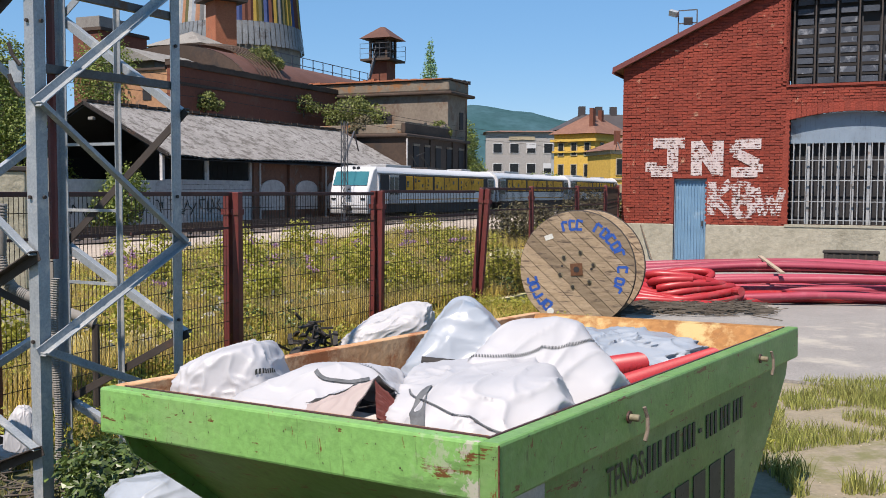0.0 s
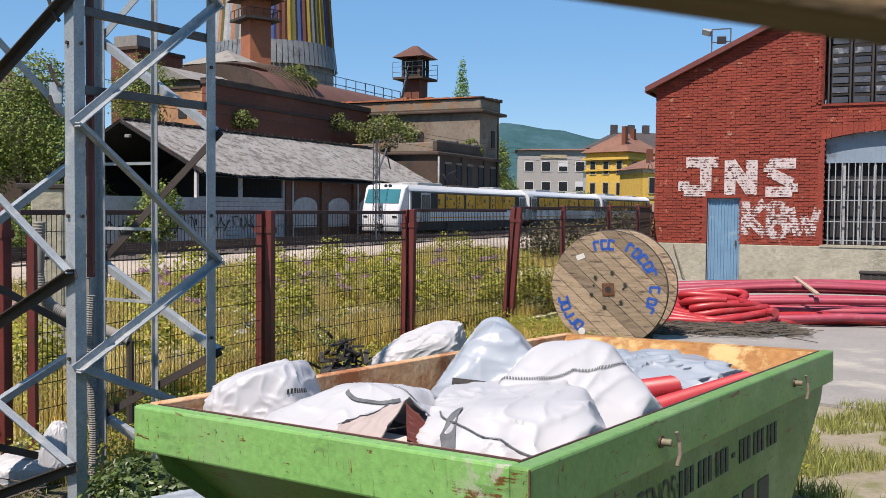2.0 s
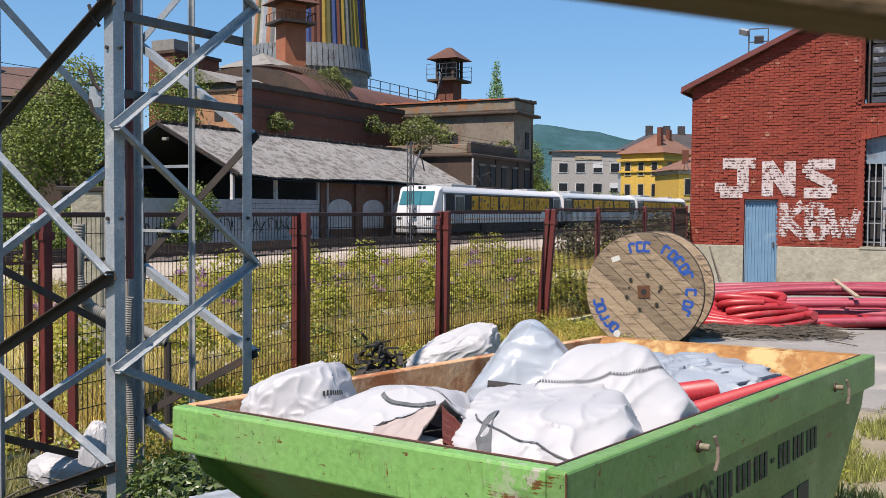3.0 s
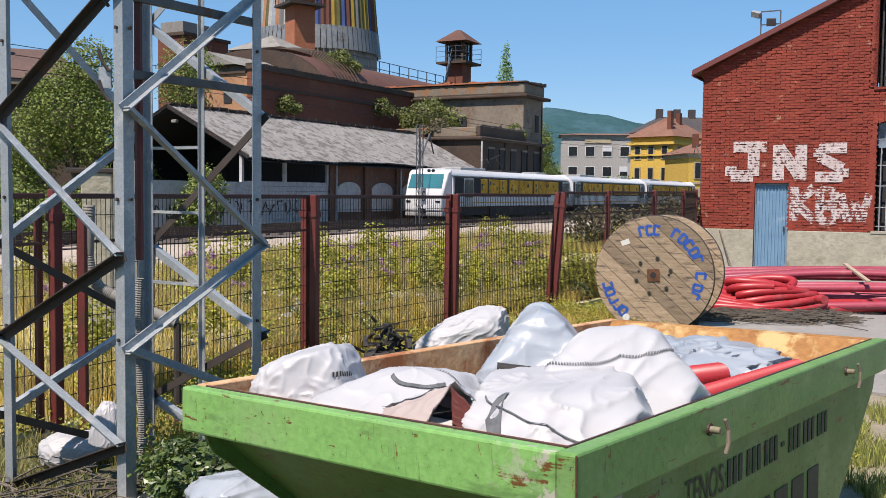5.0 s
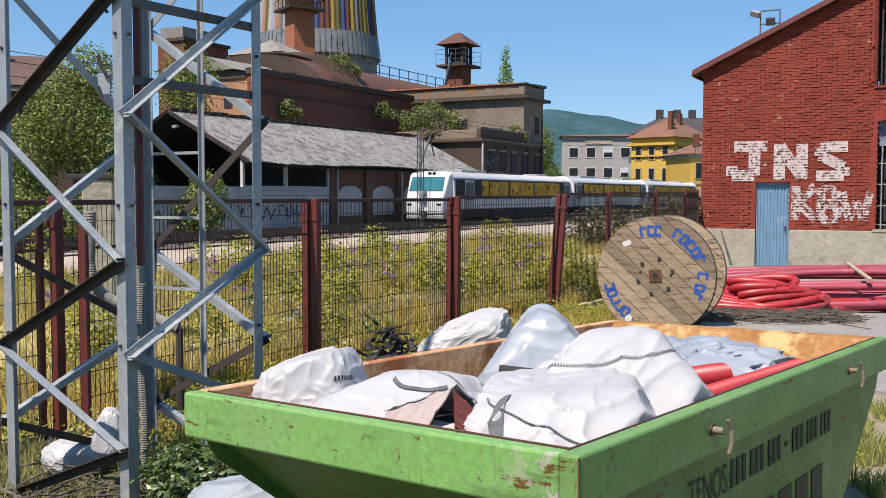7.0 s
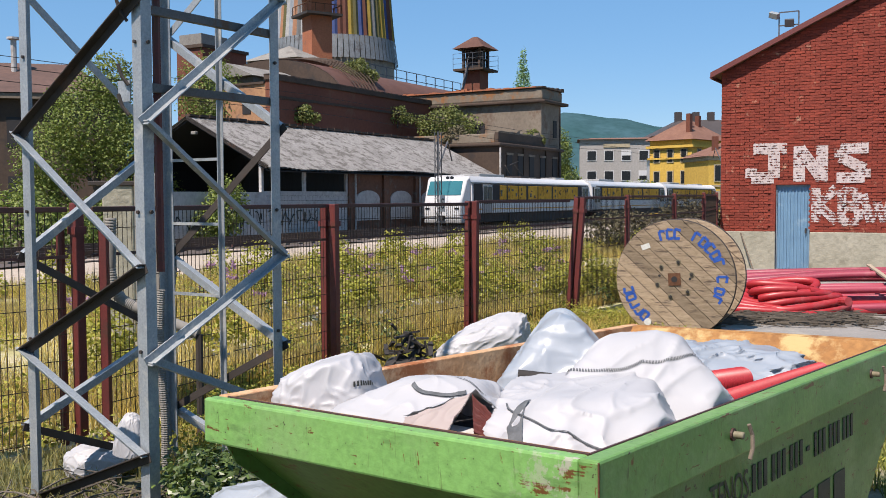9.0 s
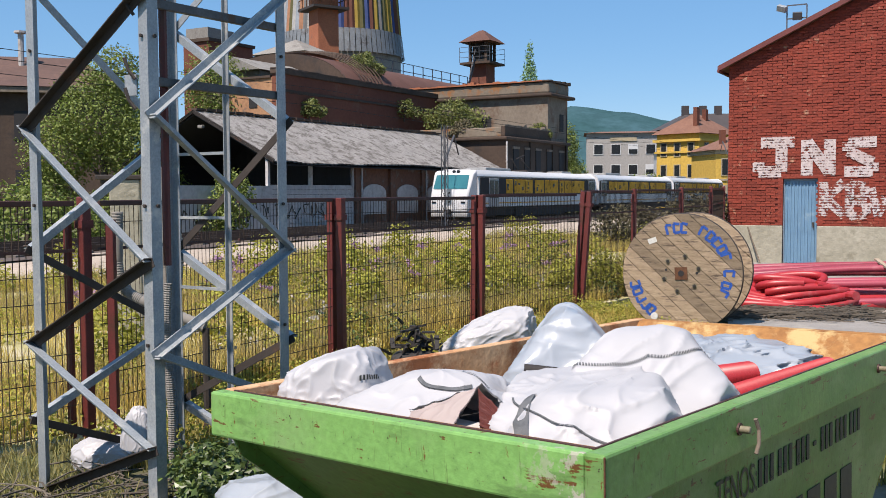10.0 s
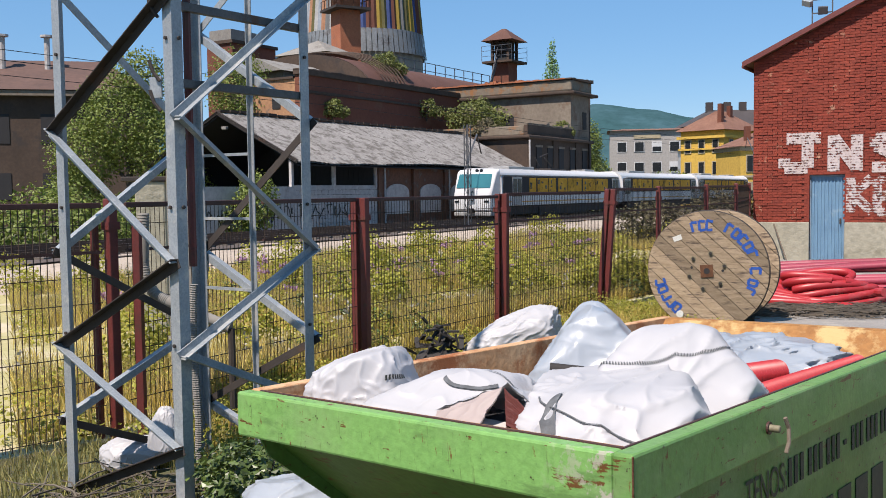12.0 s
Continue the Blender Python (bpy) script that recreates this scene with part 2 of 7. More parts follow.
M = dict(
    earth=material("earth", (0.098, 0.086, 0.049), (0.068, 0.064, 0.031), 0.5, 0.95, bump=0.6, fine=25, stain=(0.080, 0.091, 0.031), stain_amount=0.65, stain_scale=0.35),
    asphalt=material("asphalt", (0.293, 0.276, 0.253), (0.220, 0.208, 0.191), 0.7, 0.92, bump=0.4, fine=45, stain=(0.341, 0.318, 0.269), stain_amount=0.4, stain_scale=0.6),
    sand=material("sand", (0.299, 0.254, 0.182), (0.221, 0.189, 0.130), 0.9, 0.95, bump=0.7, fine=18, stain=(0.143, 0.137, 0.058), stain_amount=0.5, stain_scale=1.1),
    track_bed=material("track_bed", (0.111, 0.085, 0.072), (0.072, 0.055, 0.046), 0.8, 0.95, bump=0.9, fine=12),
    rail_dark=material("rail_dark", (0.065, 0.023, 0.019), (0.046, 0.019, 0.016), 4, 0.6, bump=0.05),
    ballast=material("ballast", (0.488, 0.406, 0.325), (0.341, 0.284, 0.227), 0.8, 0.95, bump=0.9, fine=14, stain=(0.163, 0.139, 0.106), stain_amount=0.3),
    rail=material("rail", (0.104, 0.065, 0.046), (0.143, 0.098, 0.072), 4, 0.6, 0.6),
    sleeper=material("sleeper", (0.104, 0.085, 0.072), (0.156, 0.137, 0.117), 3, 0.9),
    skip_rust=material("skip_rust", (0.374, 0.187, 0.053), (0.224, 0.090, 0.026), 2.6, 0.85, bump=0.3, fine=24, stain=(0.448, 0.314, 0.135), stain_amount=0.5, stain_scale=2.5),
    rust=material("rust", (0.143, 0.058, 0.023), (0.085, 0.033, 0.013), 6, 0.85, bump=0.3, fine=50),
    galvanised=material("galvanised", (0.367, 0.397, 0.416), (0.270, 0.300, 0.320), 5, 0.5, 0.35, bump=0.08, fine=70, stain=(0.444, 0.444, 0.425), stain_amount=0.35, stain_scale=6),
    dark_steel=material("dark_steel", (0.038, 0.030, 0.026), (0.056, 0.045, 0.038), 5, 0.7, 0.2, stain=(0.090, 0.045, 0.026), stain_amount=0.3),
    fence_red=material("fence_red", (0.143, 0.023, 0.019), (0.091, 0.016, 0.013), 4, 0.55, bump=0.12, stain=(0.065, 0.023, 0.013), stain_amount=0.3, stain_scale=3),
    fence_wire=material("fence_wire", (0.065, 0.046, 0.029), (0.046, 0.026, 0.019), 4, 0.7, 0.3, bump=0),
    reel_wood=material("reel_wood", (0.40, 0.305, 0.205), (0.235, 0.17, 0.105), 4, 0.85, bump=0.4, fine=22, stretch=(1, 6, 6), stain=(0.083, 0.058, 0.042), stain_amount=0.42, stain_scale=3.0, randoms=0.3),
    old_wood=material("old_wood", (0.195, 0.156, 0.117), (0.130, 0.098, 0.072), 5, 0.9, bump=0.3, stretch=(8, 8, 1)),
    beam_wood=material("beam_wood", (0.172, 0.108, 0.051), (0.114, 0.073, 0.035), 9, 0.85, bump=0.2, stretch=(1, 6, 6)),
    blue_paint=material("blue_paint", (0.016, 0.091, 0.390), (0.013, 0.065, 0.312), 12, 0.7, alpha_wear=0.34),
    red_plastic=material("red_plastic", (0.403, 0.029, 0.033), (0.338, 0.019, 0.023), 3, 0.42, bump=0.03, stain=(0.358, 0.065, 0.065), stain_amount=0.35, stain_scale=1.5),
    pink_plastic=material("pink_plastic", (0.325, 0.055, 0.085), (0.273, 0.036, 0.055), 2, 0.45, bump=0.03, stain=(0.325, 0.098, 0.111), stain_amount=0.4, stain_scale=1.5, randoms=0.25),
    strap=material("strap", (0.048, 0.052, 0.056), (0.128, 0.136, 0.144), 40, 0.75, bump=0.1),
    ink=material("ink", (0.016, 0.020, 0.016), (0.028, 0.032, 0.024), 20, 0.6, bump=0, alpha_wear=0.36),
    paper=material("paper", (0.630, 0.630, 0.594), (0.540, 0.540, 0.495), 20, 0.8, bump=0),
    brick=material("brick", (0.267, 0.040, 0.018), (0.182, 0.025, 0.012), 0.9, 0.8, bump=0.8, fine=24, stain=(0.40, 0.22, 0.14), stain_amount=0.21, stain_scale=3.2, island=0.15),
    brick_single=material("brick_single", (0.267, 0.040, 0.018), (0.195, 0.026, 0.013), 3, 0.8, bump=0.8, fine=24, randoms=0.15),
    mortar=material("mortar", (0.169, 0.030, 0.018), (0.117, 0.021, 0.013), 1.5, 0.95, bump=0.4, fine=30),
    plinth=material("plinth", (0.374, 0.350, 0.276), (0.293, 0.276, 0.211), 1.5, 0.95, bump=0.9, fine=10, stain=(0.204, 0.188, 0.139), stain_amount=0.3),
    blue_metal=material("blue_metal", (0.169, 0.304, 0.439), (0.127, 0.237, 0.355), 3, 0.45, 0.1, bump=0.05, stain=(0.254, 0.355, 0.439), stain_amount=0.3),
    grey_blue=material("grey_blue", (0.211, 0.276, 0.341), (0.155, 0.204, 0.260), 2, 0.6, bump=0.08, stain=(0.114, 0.139, 0.163), stain_amount=0.4),
    bars_white=material("bars_white", (0.374, 0.390, 0.399), (0.244, 0.260, 0.276), 6, 0.6, bump=0.1, stain=(0.163, 0.114, 0.081), stain_amount=0.25),
    # Near-black colour standing for unlit rooms, holes and shed shade; also dark train glass.
    unlit_black=material("unlit_black", (0.012, 0.012, 0.014), (0.021, 0.020, 0.022), 1.5, 0.8, bump=0),
    roof_trim=material("roof_trim", (0.163, 0.039, 0.033), (0.124, 0.029, 0.026), 3, 0.6),
    tile_roof=material("tile_roof", (0.221, 0.111, 0.072), (0.163, 0.078, 0.052), 0.6, 0.9, bump=0.4, fine=4),
    sheet_roof=material("sheet_roof", (0.286, 0.273, 0.257), (0.195, 0.185, 0.172), 0.6, 0.9, bump=0.9, fine=9, stain=(0.10, 0.09, 0.08), stain_amount=0.6, stain_scale=2.2),
    shed_brick=material("shed_brick", (0.176, 0.078, 0.042), (0.111, 0.055, 0.036), 1.2, 0.9, bump=0.5, fine=9, stain=(0.143, 0.124, 0.104), stain_amount=0.4, stain_scale=1.2),
    block_grey=material("block_grey", (0.507, 0.488, 0.468), (0.390, 0.375, 0.360), 1.2, 0.9, bump=0.4, fine=6, stain=(0.273, 0.254, 0.234), stain_amount=0.35, stain_scale=1.0),
    factory_red=material("factory_red", (0.176, 0.057, 0.030), (0.117, 0.038, 0.023), 0.25, 0.9, bump=0.5, fine=5, stain=(0.143, 0.072, 0.046), stain_amount=0.35, stain_scale=0.4),
    factory_brown=material("factory_brown", (0.082, 0.053, 0.037), (0.047, 0.031, 0.022), 0.35, 0.9, bump=0.5, fine=5, stain=(0.036, 0.028, 0.024), stain_amount=0.4, stain_scale=0.6),
    factory_cream=material("factory_cream", (0.221, 0.185, 0.143), (0.156, 0.127, 0.098), 0.4, 0.9, bump=0.4, fine=5, stain=(0.124, 0.078, 0.052), stain_amount=0.4, stain_scale=0.5),
    ochre_brick=material("ochre_brick", (0.398, 0.221, 0.111), (0.287, 0.145, 0.078), 0.5, 0.9, bump=0.4, fine=6, stain=(0.167, 0.111, 0.078), stain_amount=0.35),
    vault_rust=material("vault_rust", (0.119, 0.050, 0.032), (0.082, 0.034, 0.023), 0.3, 0.8, bump=0.2, fine=6, stain=(0.123, 0.068, 0.041), stain_amount=0.3, stain_scale=0.4),
    concrete=material("concrete", (0.260, 0.247, 0.221), (0.189, 0.179, 0.163), 0.5, 0.9, bump=0.3, fine=7, stain=(0.130, 0.117, 0.104), stain_amount=0.35, stain_scale=0.7),
    steel_walk=material("steel_walk", (0.078, 0.085, 0.098), (0.111, 0.111, 0.117), 2, 0.6, 0.5),
    yellow_wall=material("yellow_wall", (0.608, 0.397, 0.072), (0.524, 0.338, 0.060), 0.2, 0.9, bump=0.1, fine=4),
    cream_wall=material("cream_wall", (0.403, 0.345, 0.234), (0.338, 0.286, 0.195), 0.3, 0.9, bump=0.1, fine=4),
    grey_wall=material("grey_wall", (0.351, 0.338, 0.319), (0.305, 0.293, 0.280), 0.15, 0.9, bump=0.1, fine=4),
    white_paint=material("white_paint", (0.592, 0.600, 0.608), (0.528, 0.536, 0.544), 0.6, 0.4, bump=0.03, stain=(0.440, 0.424, 0.400), stain_amount=0.2),
    train_yellow=material("train_yellow", (0.585, 0.299, 0.013), (0.507, 0.247, 0.010), 1.0, 0.6, bump=0.02),
    train_grey=material("train_grey", (0.338, 0.345, 0.338), (0.286, 0.286, 0.286), 1.0, 0.45, bump=0.02),
    underframe=material("underframe", (0.033, 0.027, 0.025), (0.019, 0.018, 0.016), 2, 0.8),
    glass_dark=material("glass_dark", (0.015, 0.018, 0.020), (0.022, 0.024, 0.026), 2, 0.25, bump=0, spec=0.25),
    glass_teal=material("glass_teal", (0.030, 0.130, 0.160), (0.040, 0.170, 0.200), 1.2, 0.08, bump=0),
    slate=material("slate", (0.065, 0.055, 0.055), (0.046, 0.039, 0.039), 0.4, 0.8),
    bark=material("bark", (0.091, 0.068, 0.049), (0.058, 0.046, 0.033), 4, 0.95, bump=0.5),
    leaf=material("leaf", (0.220, 0.263, 0.049), (0.140, 0.193, 0.035), 0.5, 0.6, bump=0, island=0.35, translucent=0.3),
    leaf_bright=material("leaf_bright", (0.43, 0.41, 0.06), (0.32, 0.32, 0.05), 0.5, 0.6, bump=0, island=0.35, translucent=0.45),
    leaf_dark=material("leaf_dark", (0.114, 0.163, 0.036), (0.049, 0.081, 0.018), 2.0, 0.4, bump=0, island=0.4, translucent=0.2),
    poplar=material("poplar", (0.214, 0.351, 0.125), (0.152, 0.265, 0.089), 0.5, 0.6, bump=0, island=0.3, translucent=0.25),
    grass=material("grass", (0.56, 0.48, 0.085), (0.66, 0.50, 0.17), 0.28, 0.7, bump=0, fine=3, island=0.45, translucent=0.45),
    dry_grass=material("dry_grass", (0.423, 0.347, 0.152), (0.338, 0.270, 0.111), 0.6, 0.8, bump=0, island=0.3, translucent=0.3),
    flower=material("flower", (0.465, 0.287, 0.406), (0.389, 0.237, 0.338), 3, 0.8, bump=0, island=0.25, translucent=0.3),
    flower_pale=material("flower_pale", (0.524, 0.490, 0.406), (0.423, 0.389, 0.304), 3, 0.8, bump=0, island=0.25, translucent=0.3),
    # Blue-green stands for the haze of distance over the woods.
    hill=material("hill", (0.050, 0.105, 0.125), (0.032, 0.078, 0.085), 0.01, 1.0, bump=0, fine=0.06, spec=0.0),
    twig=material("twig", (0.085, 0.068, 0.052), (0.130, 0.111, 0.085), 2, 0.9, bump=0, island=0.3),
)
M["stripe_peach"] = material("stripe_peach", (0.40, 0.20, 0.11), None, 0.3, 0.85, bump=0.1, fine=3)
M["stripe_ice"] = material("stripe_ice", (0.30, 0.34, 0.38), None, 0.3, 0.85, bump=0.1, fine=3)
M["stripe_brown"] = material("stripe_brown", (0.13, 0.045, 0.028), None, 0.3, 0.85, bump=0.1, fine=3)
M["skirt_sheet"] = material("skirt_sheet", (0.20, 0.225, 0.245), (0.13, 0.145, 0.16), 0.4, 0.7, bump=0.2, fine=4, stain=(0.07, 0.06, 0.055), stain_amount=0.35, stain_scale=0.5)
M["old_tile"] = material("old_tile", (0.12, 0.066, 0.05), (0.085, 0.05, 0.04), 0.5, 0.9, bump=0.5, fine=3)
M["weathered_steel"] = material("weathered_steel", (0.11, 0.115, 0.12), (0.07, 0.07, 0.07), 4, 0.6, 0.2, bump=0.1, stain=(0.09, 0.05, 0.03), stain_amount=0.35, stain_scale=5)
# Gold of reflected sunlit surroundings painted in, broken by dark blotches.
M["gold_reflection"] = material("gold_reflection", (0.70, 0.38, 0.035), (0.50, 0.26, 0.02), 0.9, 0.65, bump=0, fine=3, spec=0.15, stain=(0.03, 0.02, 0.01), stain_amount=0.35, stain_scale=1.2)
M["stripe_white"] = material("stripe_white", (0.403, 0.403, 0.390), None, 0.3, 0.85, bump=0.1, fine=3)
M["stripe_yellow"] = material("stripe_yellow", (0.325, 0.227, 0.033), None, 0.3, 0.85, bump=0.1, fine=3)
M["stripe_blue"] = material("stripe_blue", (0.039, 0.072, 0.215), None, 0.3, 0.85, bump=0.1, fine=3)
M["stripe_grey"] = material("stripe_grey", (0.169, 0.176, 0.176), None, 0.3, 0.85, bump=0.1, fine=3)
M["stripe_olive"] = material("stripe_olive", (0.104, 0.098, 0.033), None, 0.3, 0.85, bump=0.1, fine=3)


def skip_paint(name, c1, c2, mortar=False):
    """Green paint with rust blotches, runs, scratches and, on one rim, dried mortar."""
    mt = material(name, c1, c2, 2.4, 0.45, bump=0.1, fine=30)
    nt = mt.node_tree
    N, L = nt.nodes, nt.links
    bsdf = N["Principled BSDF"]
    base = bsdf.inputs["Base Color"].links[0].from_socket
    tc = N.new("ShaderNodeTexCoord")

    def mask(scale, stretch, lo, hi, detail=9.0):
        mp = N.new("ShaderNodeMapping")
        mp.inputs["Scale"].default_value = stretch
        L.new(tc.outputs["Object"], mp.inputs["Vector"])
        n = N.new("ShaderNodeTexNoise")
        n.inputs["Scale"].default_value, n.inputs["Detail"].default_value, n.inputs["Roughness"].default_value = scale, detail, 0.68
        L.new(mp.outputs[0], n.inputs["Vector"])
        r = N.new("ShaderNodeMapRange")
        r.inputs["From Min"].default_value, r.inputs["From Max"].default_value = lo, hi
        L.new(n.outputs["Fac"], r.inputs["Value"])
        return r.outputs[0]

    def over(col, fac, c):
        m = N.new("ShaderNodeMix")
        m.data_type = "RGBA"
        L.new(fac, m.inputs[0])
        L.new(col, m.inputs[6])
        m.inputs[7].default_value = (*c, 1)
        return m.outputs[2]

    col = over(base, mask(1.3, (1, 1, 2), 0.50, 0.74), (0.19, 0.29, 0.12))
    col = over(col, mask(2.2, (1, 1, 3.5), 0.56, 0.66), (0.10, 0.20, 0.055))
    col = over(col, mask(9.0, (3.5, 3.5, 0.5), 0.60, 0.70), (0.075, 0.10, 0.03))
    col = over(col, mask(3.0, (1, 1, 4.0), 0.63, 0.64, 12.0), (0.115, 0.05, 0.012))
    col = over(col, mask(6.0, (1.0, 1.0, 5.0), 0.615, 0.63, 12.0), (0.11, 0.045, 0.012))
    col = over(col, mask(6.0, (4.5, 4.5, 1.3), 0.63, 0.65), (0.13, 0.055, 0.012))
    col = over(col, mask(30.0, (1, 1, 1), 0.675, 0.69, 3.0), (0.045, 0.03, 0.015))
    if mortar:
        sx = N.new("ShaderNodeSeparateXYZ")
        L.new(tc.outputs["Object"], sx.inputs[0])
        r = N.new("ShaderNodeMapRange")
        r.inputs["From Min"].default_value, r.inputs["From Max"].default_value = 0.34, 0.06
        L.new(sx.outputs["Y"], r.inputs["Value"])
        q = N.new("ShaderNodeMath")
        q.operation = "MULTIPLY"
        L.new(mask(17.0, (1, 1, 1), 0.515, 0.55), q.inputs[0])
        L.new(r.outputs[0], q.inputs[1])
        col = over(col, q.outputs[0], (0.36, 0.335, 0.28))
    L.new(col, bsdf.inputs["Base Color"])
    return mt


# One green in three tones: darker for the shaded body, lightest for the sunlit end rim.
M["skip_green_shaded"] = skip_paint("skip_green_shaded", (0.096, 0.212, 0.042), (0.07, 0.165, 0.033))
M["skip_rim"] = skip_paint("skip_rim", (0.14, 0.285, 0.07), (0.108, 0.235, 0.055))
M["skip_rim_sunlit"] = skip_paint("skip_rim_sunlit", (0.19, 0.39, 0.105), (0.155, 0.335, 0.085), mortar=True)


def wall_paint(name, lost):
    """Old white wall paint, gone from the joints and flaking."""
    mt = material(name, (0.56, 0.49, 0.48), (0.45, 0.36, 0.34), 3, 0.85, bump=0.5, fine=20)
    nt = mt.node_tree
    N, L = nt.nodes, nt.links
    tc = N.new("ShaderNodeTexCoord")
    sx = N.new("ShaderNodeSeparateXYZ")
    L.new(tc.outputs["Object"], sx.inputs[0])
    w = N.new("ShaderNodeMath")
    w.operation = "MULTIPLY"
    w.inputs[1].default_value = 2 * math.pi / 0.072
    L.new(sx.outputs["Z"], w.inputs[0])
    c = N.new("ShaderNodeMath")
    c.operation = "COSINE"
    L.new(w.outputs[0], c.inputs[0])
    n = N.new("ShaderNodeTexNoise")
    n.inputs["Scale"].default_value, n.inputs["Detail"].default_value, n.inputs["Roughness"].default_value = 9.0, 8.0, 0.75
    L.new(tc.outputs["Object"], n.inputs["Vector"])
    a = N.new("ShaderNodeMath")
    a.operation = "MULTIPLY_ADD"
    a.inputs[1].default_value = 0.055
    L.new(c.outputs[0], a.inputs[0])
    L.new(n.outputs["Fac"], a.inputs[2])
    r = N.new("ShaderNodeMapRange")
    r.inputs["From Min"].default_value, r.inputs["From Max"].default_value = lost, lost + 0.05
    L.new(a.outputs[0], r.inputs["Value"])
    tp = N.new("ShaderNodeBsdfTransparent")
    ms = N.new("ShaderNodeMixShader")
    L.new(r.outputs[0], ms.inputs[0])
    L.new(tp.outputs[0], ms.inputs[1])
    L.new(N["Principled BSDF"].outputs[0], ms.inputs[2])
    L.new(ms.outputs[0], N["Material Output"].inputs["Surface"])
    return mt


M["graffiti"] = wall_paint("graffiti", 0.42)
M["graffiti_faded"] = wall_paint("graffiti_faded", 0.475)


def film(name, colour, rough, through_, coat=0.0):
    """Woven or plain plastic film: soft tone changes, a fine weave, some light let through."""
    mt = bpy.data.materials.new(name)
    mt.use_nodes = True
    N, L = mt.node_tree.nodes, mt.node_tree.links
    b = N["Principled BSDF"]
    tc = N.new("ShaderNodeTexCoord")
    n = N.new("ShaderNodeTexNoise")
    n.inputs["Scale"].default_value, n.inputs["Detail"].default_value = 4.0, 3.0
    L.new(tc.outputs["Object"], n.inputs["Vector"])
    m = N.new("ShaderNodeMix")
    m.data_type = "RGBA"
    L.new(n.outputs["Fac"], m.inputs[0])
    m.inputs[6].default_value = (*colour, 1)
    m.inputs[7].default_value = (*(0.93 * c for c in colour), 1)
    L.new(m.outputs[2], b.inputs["Base Color"])
    b.inputs["Roughness"].default_value = rough
    b.inputs["Coat Weight"].default_value = coat
    w = N.new("ShaderNodeTexNoise")
    w.inputs["Scale"].default_value, w.inputs["Detail"].default_value = 22.0, 2.0
    L.new(tc.outputs["Object"], w.inputs["Vector"])
    wr = N.new("ShaderNodeTexNoise")
    wr.noise_type = "RIDGED_MULTIFRACTAL"
    wr.inputs["Scale"].default_value, wr.inputs["Detail"].default_value, wr.inputs["Distortion"].default_value = 3.4, 4.0, 0.9
    L.new(tc.outputs["Object"], wr.inputs["Vector"])
    bw = N.new("ShaderNodeBump")
    bw.inputs["Strength"].default_value, bw.inputs["Distance"].default_value = 0.75, 0.03
    L.new(wr.outputs["Fac"], bw.inputs["Height"])
    bp = N.new("ShaderNodeBump")
    bp.inputs["Strength"].default_value, bp.inputs["Distance"].default_value = 0.12, 0.01
    L.new(w.outputs["Fac"], bp.inputs["Height"])
    L.new(bw.outputs[0], bp.inputs["Normal"])
    L.new(bp.outputs[0], b.inputs["Normal"])
    tr = N.new("ShaderNodeBsdfTranslucent")
    L.new(m.outputs[2], tr.inputs["Color"])
    ms = N.new("ShaderNodeMixShader")
    ms.inputs[0].default_value = through_
    L.new(b.outputs[0], ms.inputs[1])
    L.new(tr.outputs[0], ms.inputs[2])
    L.new(ms.outputs[0], N["Material Output"].inputs["Surface"])
    return mt


M["bag_white"] = film("bag_white", (0.425, 0.425, 0.438), 0.5, 0.10)
M["bag_clear"] = film("bag_clear", (0.38, 0.42, 0.465), 0.32, 0.22, 0.2)
M["parapet_worn"] = material("parapet_worn", (0.221, 0.188, 0.144), (0.155, 0.122, 0.088), 0.5, 0.9, bump=0.4, fine=6, stain=(0.232, 0.105, 0.039), stain_amount=0.5, stain_scale=0.9)
M["bag_pink"] = film("bag_pink", (0.40, 0.33, 0.31), 0.6, 0.2)
M["skip_bare"] = material("skip_bare", (0.622, 0.434, 0.255), (0.452, 0.226, 0.094), 2.2, 0.85, bump=0.25, fine=26, stain=(0.283, 0.094, 0.028), stain_amount=0.55, stain_scale=2.6)
M["pale_wood"] = material("pale_wood", (0.403, 0.325, 0.234), (0.338, 0.260, 0.182), 5, 0.8, bump=0.1)
M["lug_steel"] = material("lug_steel", (0.208, 0.195, 0.130), (0.156, 0.117, 0.065), 14, 0.7, bump=0.1)
M["yard_green"] = material("yard_green", (0.220, 0.270, 0.051), (0.355, 0.338, 0.101), 0.7, 0.7, bump=0, fine=5, island=0.5, translucent=0.35)
M["leaf_olive"] = material("leaf_olive", (0.195, 0.220, 0.057), (0.130, 0.155, 0.036), 0.6, 0.6, bump=0, island=0.35, translucent=0.35)
M["orange_brick"] = material("orange_brick", (0.398, 0.145, 0.066), (0.299, 0.099, 0.049), 0.4, 0.9, bump=0.4, fine=6, stain=(0.177, 0.099, 0.066), stain_amount=0.3, stain_scale=0.6)
M["meadow_soil"] = material("meadow_soil", (0.423, 0.366, 0.195), (0.325, 0.309, 0.114), 0.5, 0.95, bump=0.5, fine=20, stain=(0.471, 0.406, 0.293), stain_amount=0.5, stain_scale=0.5)
# Slats lightened, with pale patches, for the sky they reflect.
M["slat_glass"] = material("slat_glass", (0.070, 0.083, 0.104), (0.041, 0.049, 0.065), 3, 0.75, bump=0.05, spec=0.2, stain=(0.187, 0.200, 0.223), stain_amount=0.35, stain_scale=2)
M["flower_yellow"] = material("flower_yellow", (0.50, 0.40, 0.05), (0.42, 0.36, 0.06), 3, 0.8, bump=0, island=0.25, translucent=0.3)
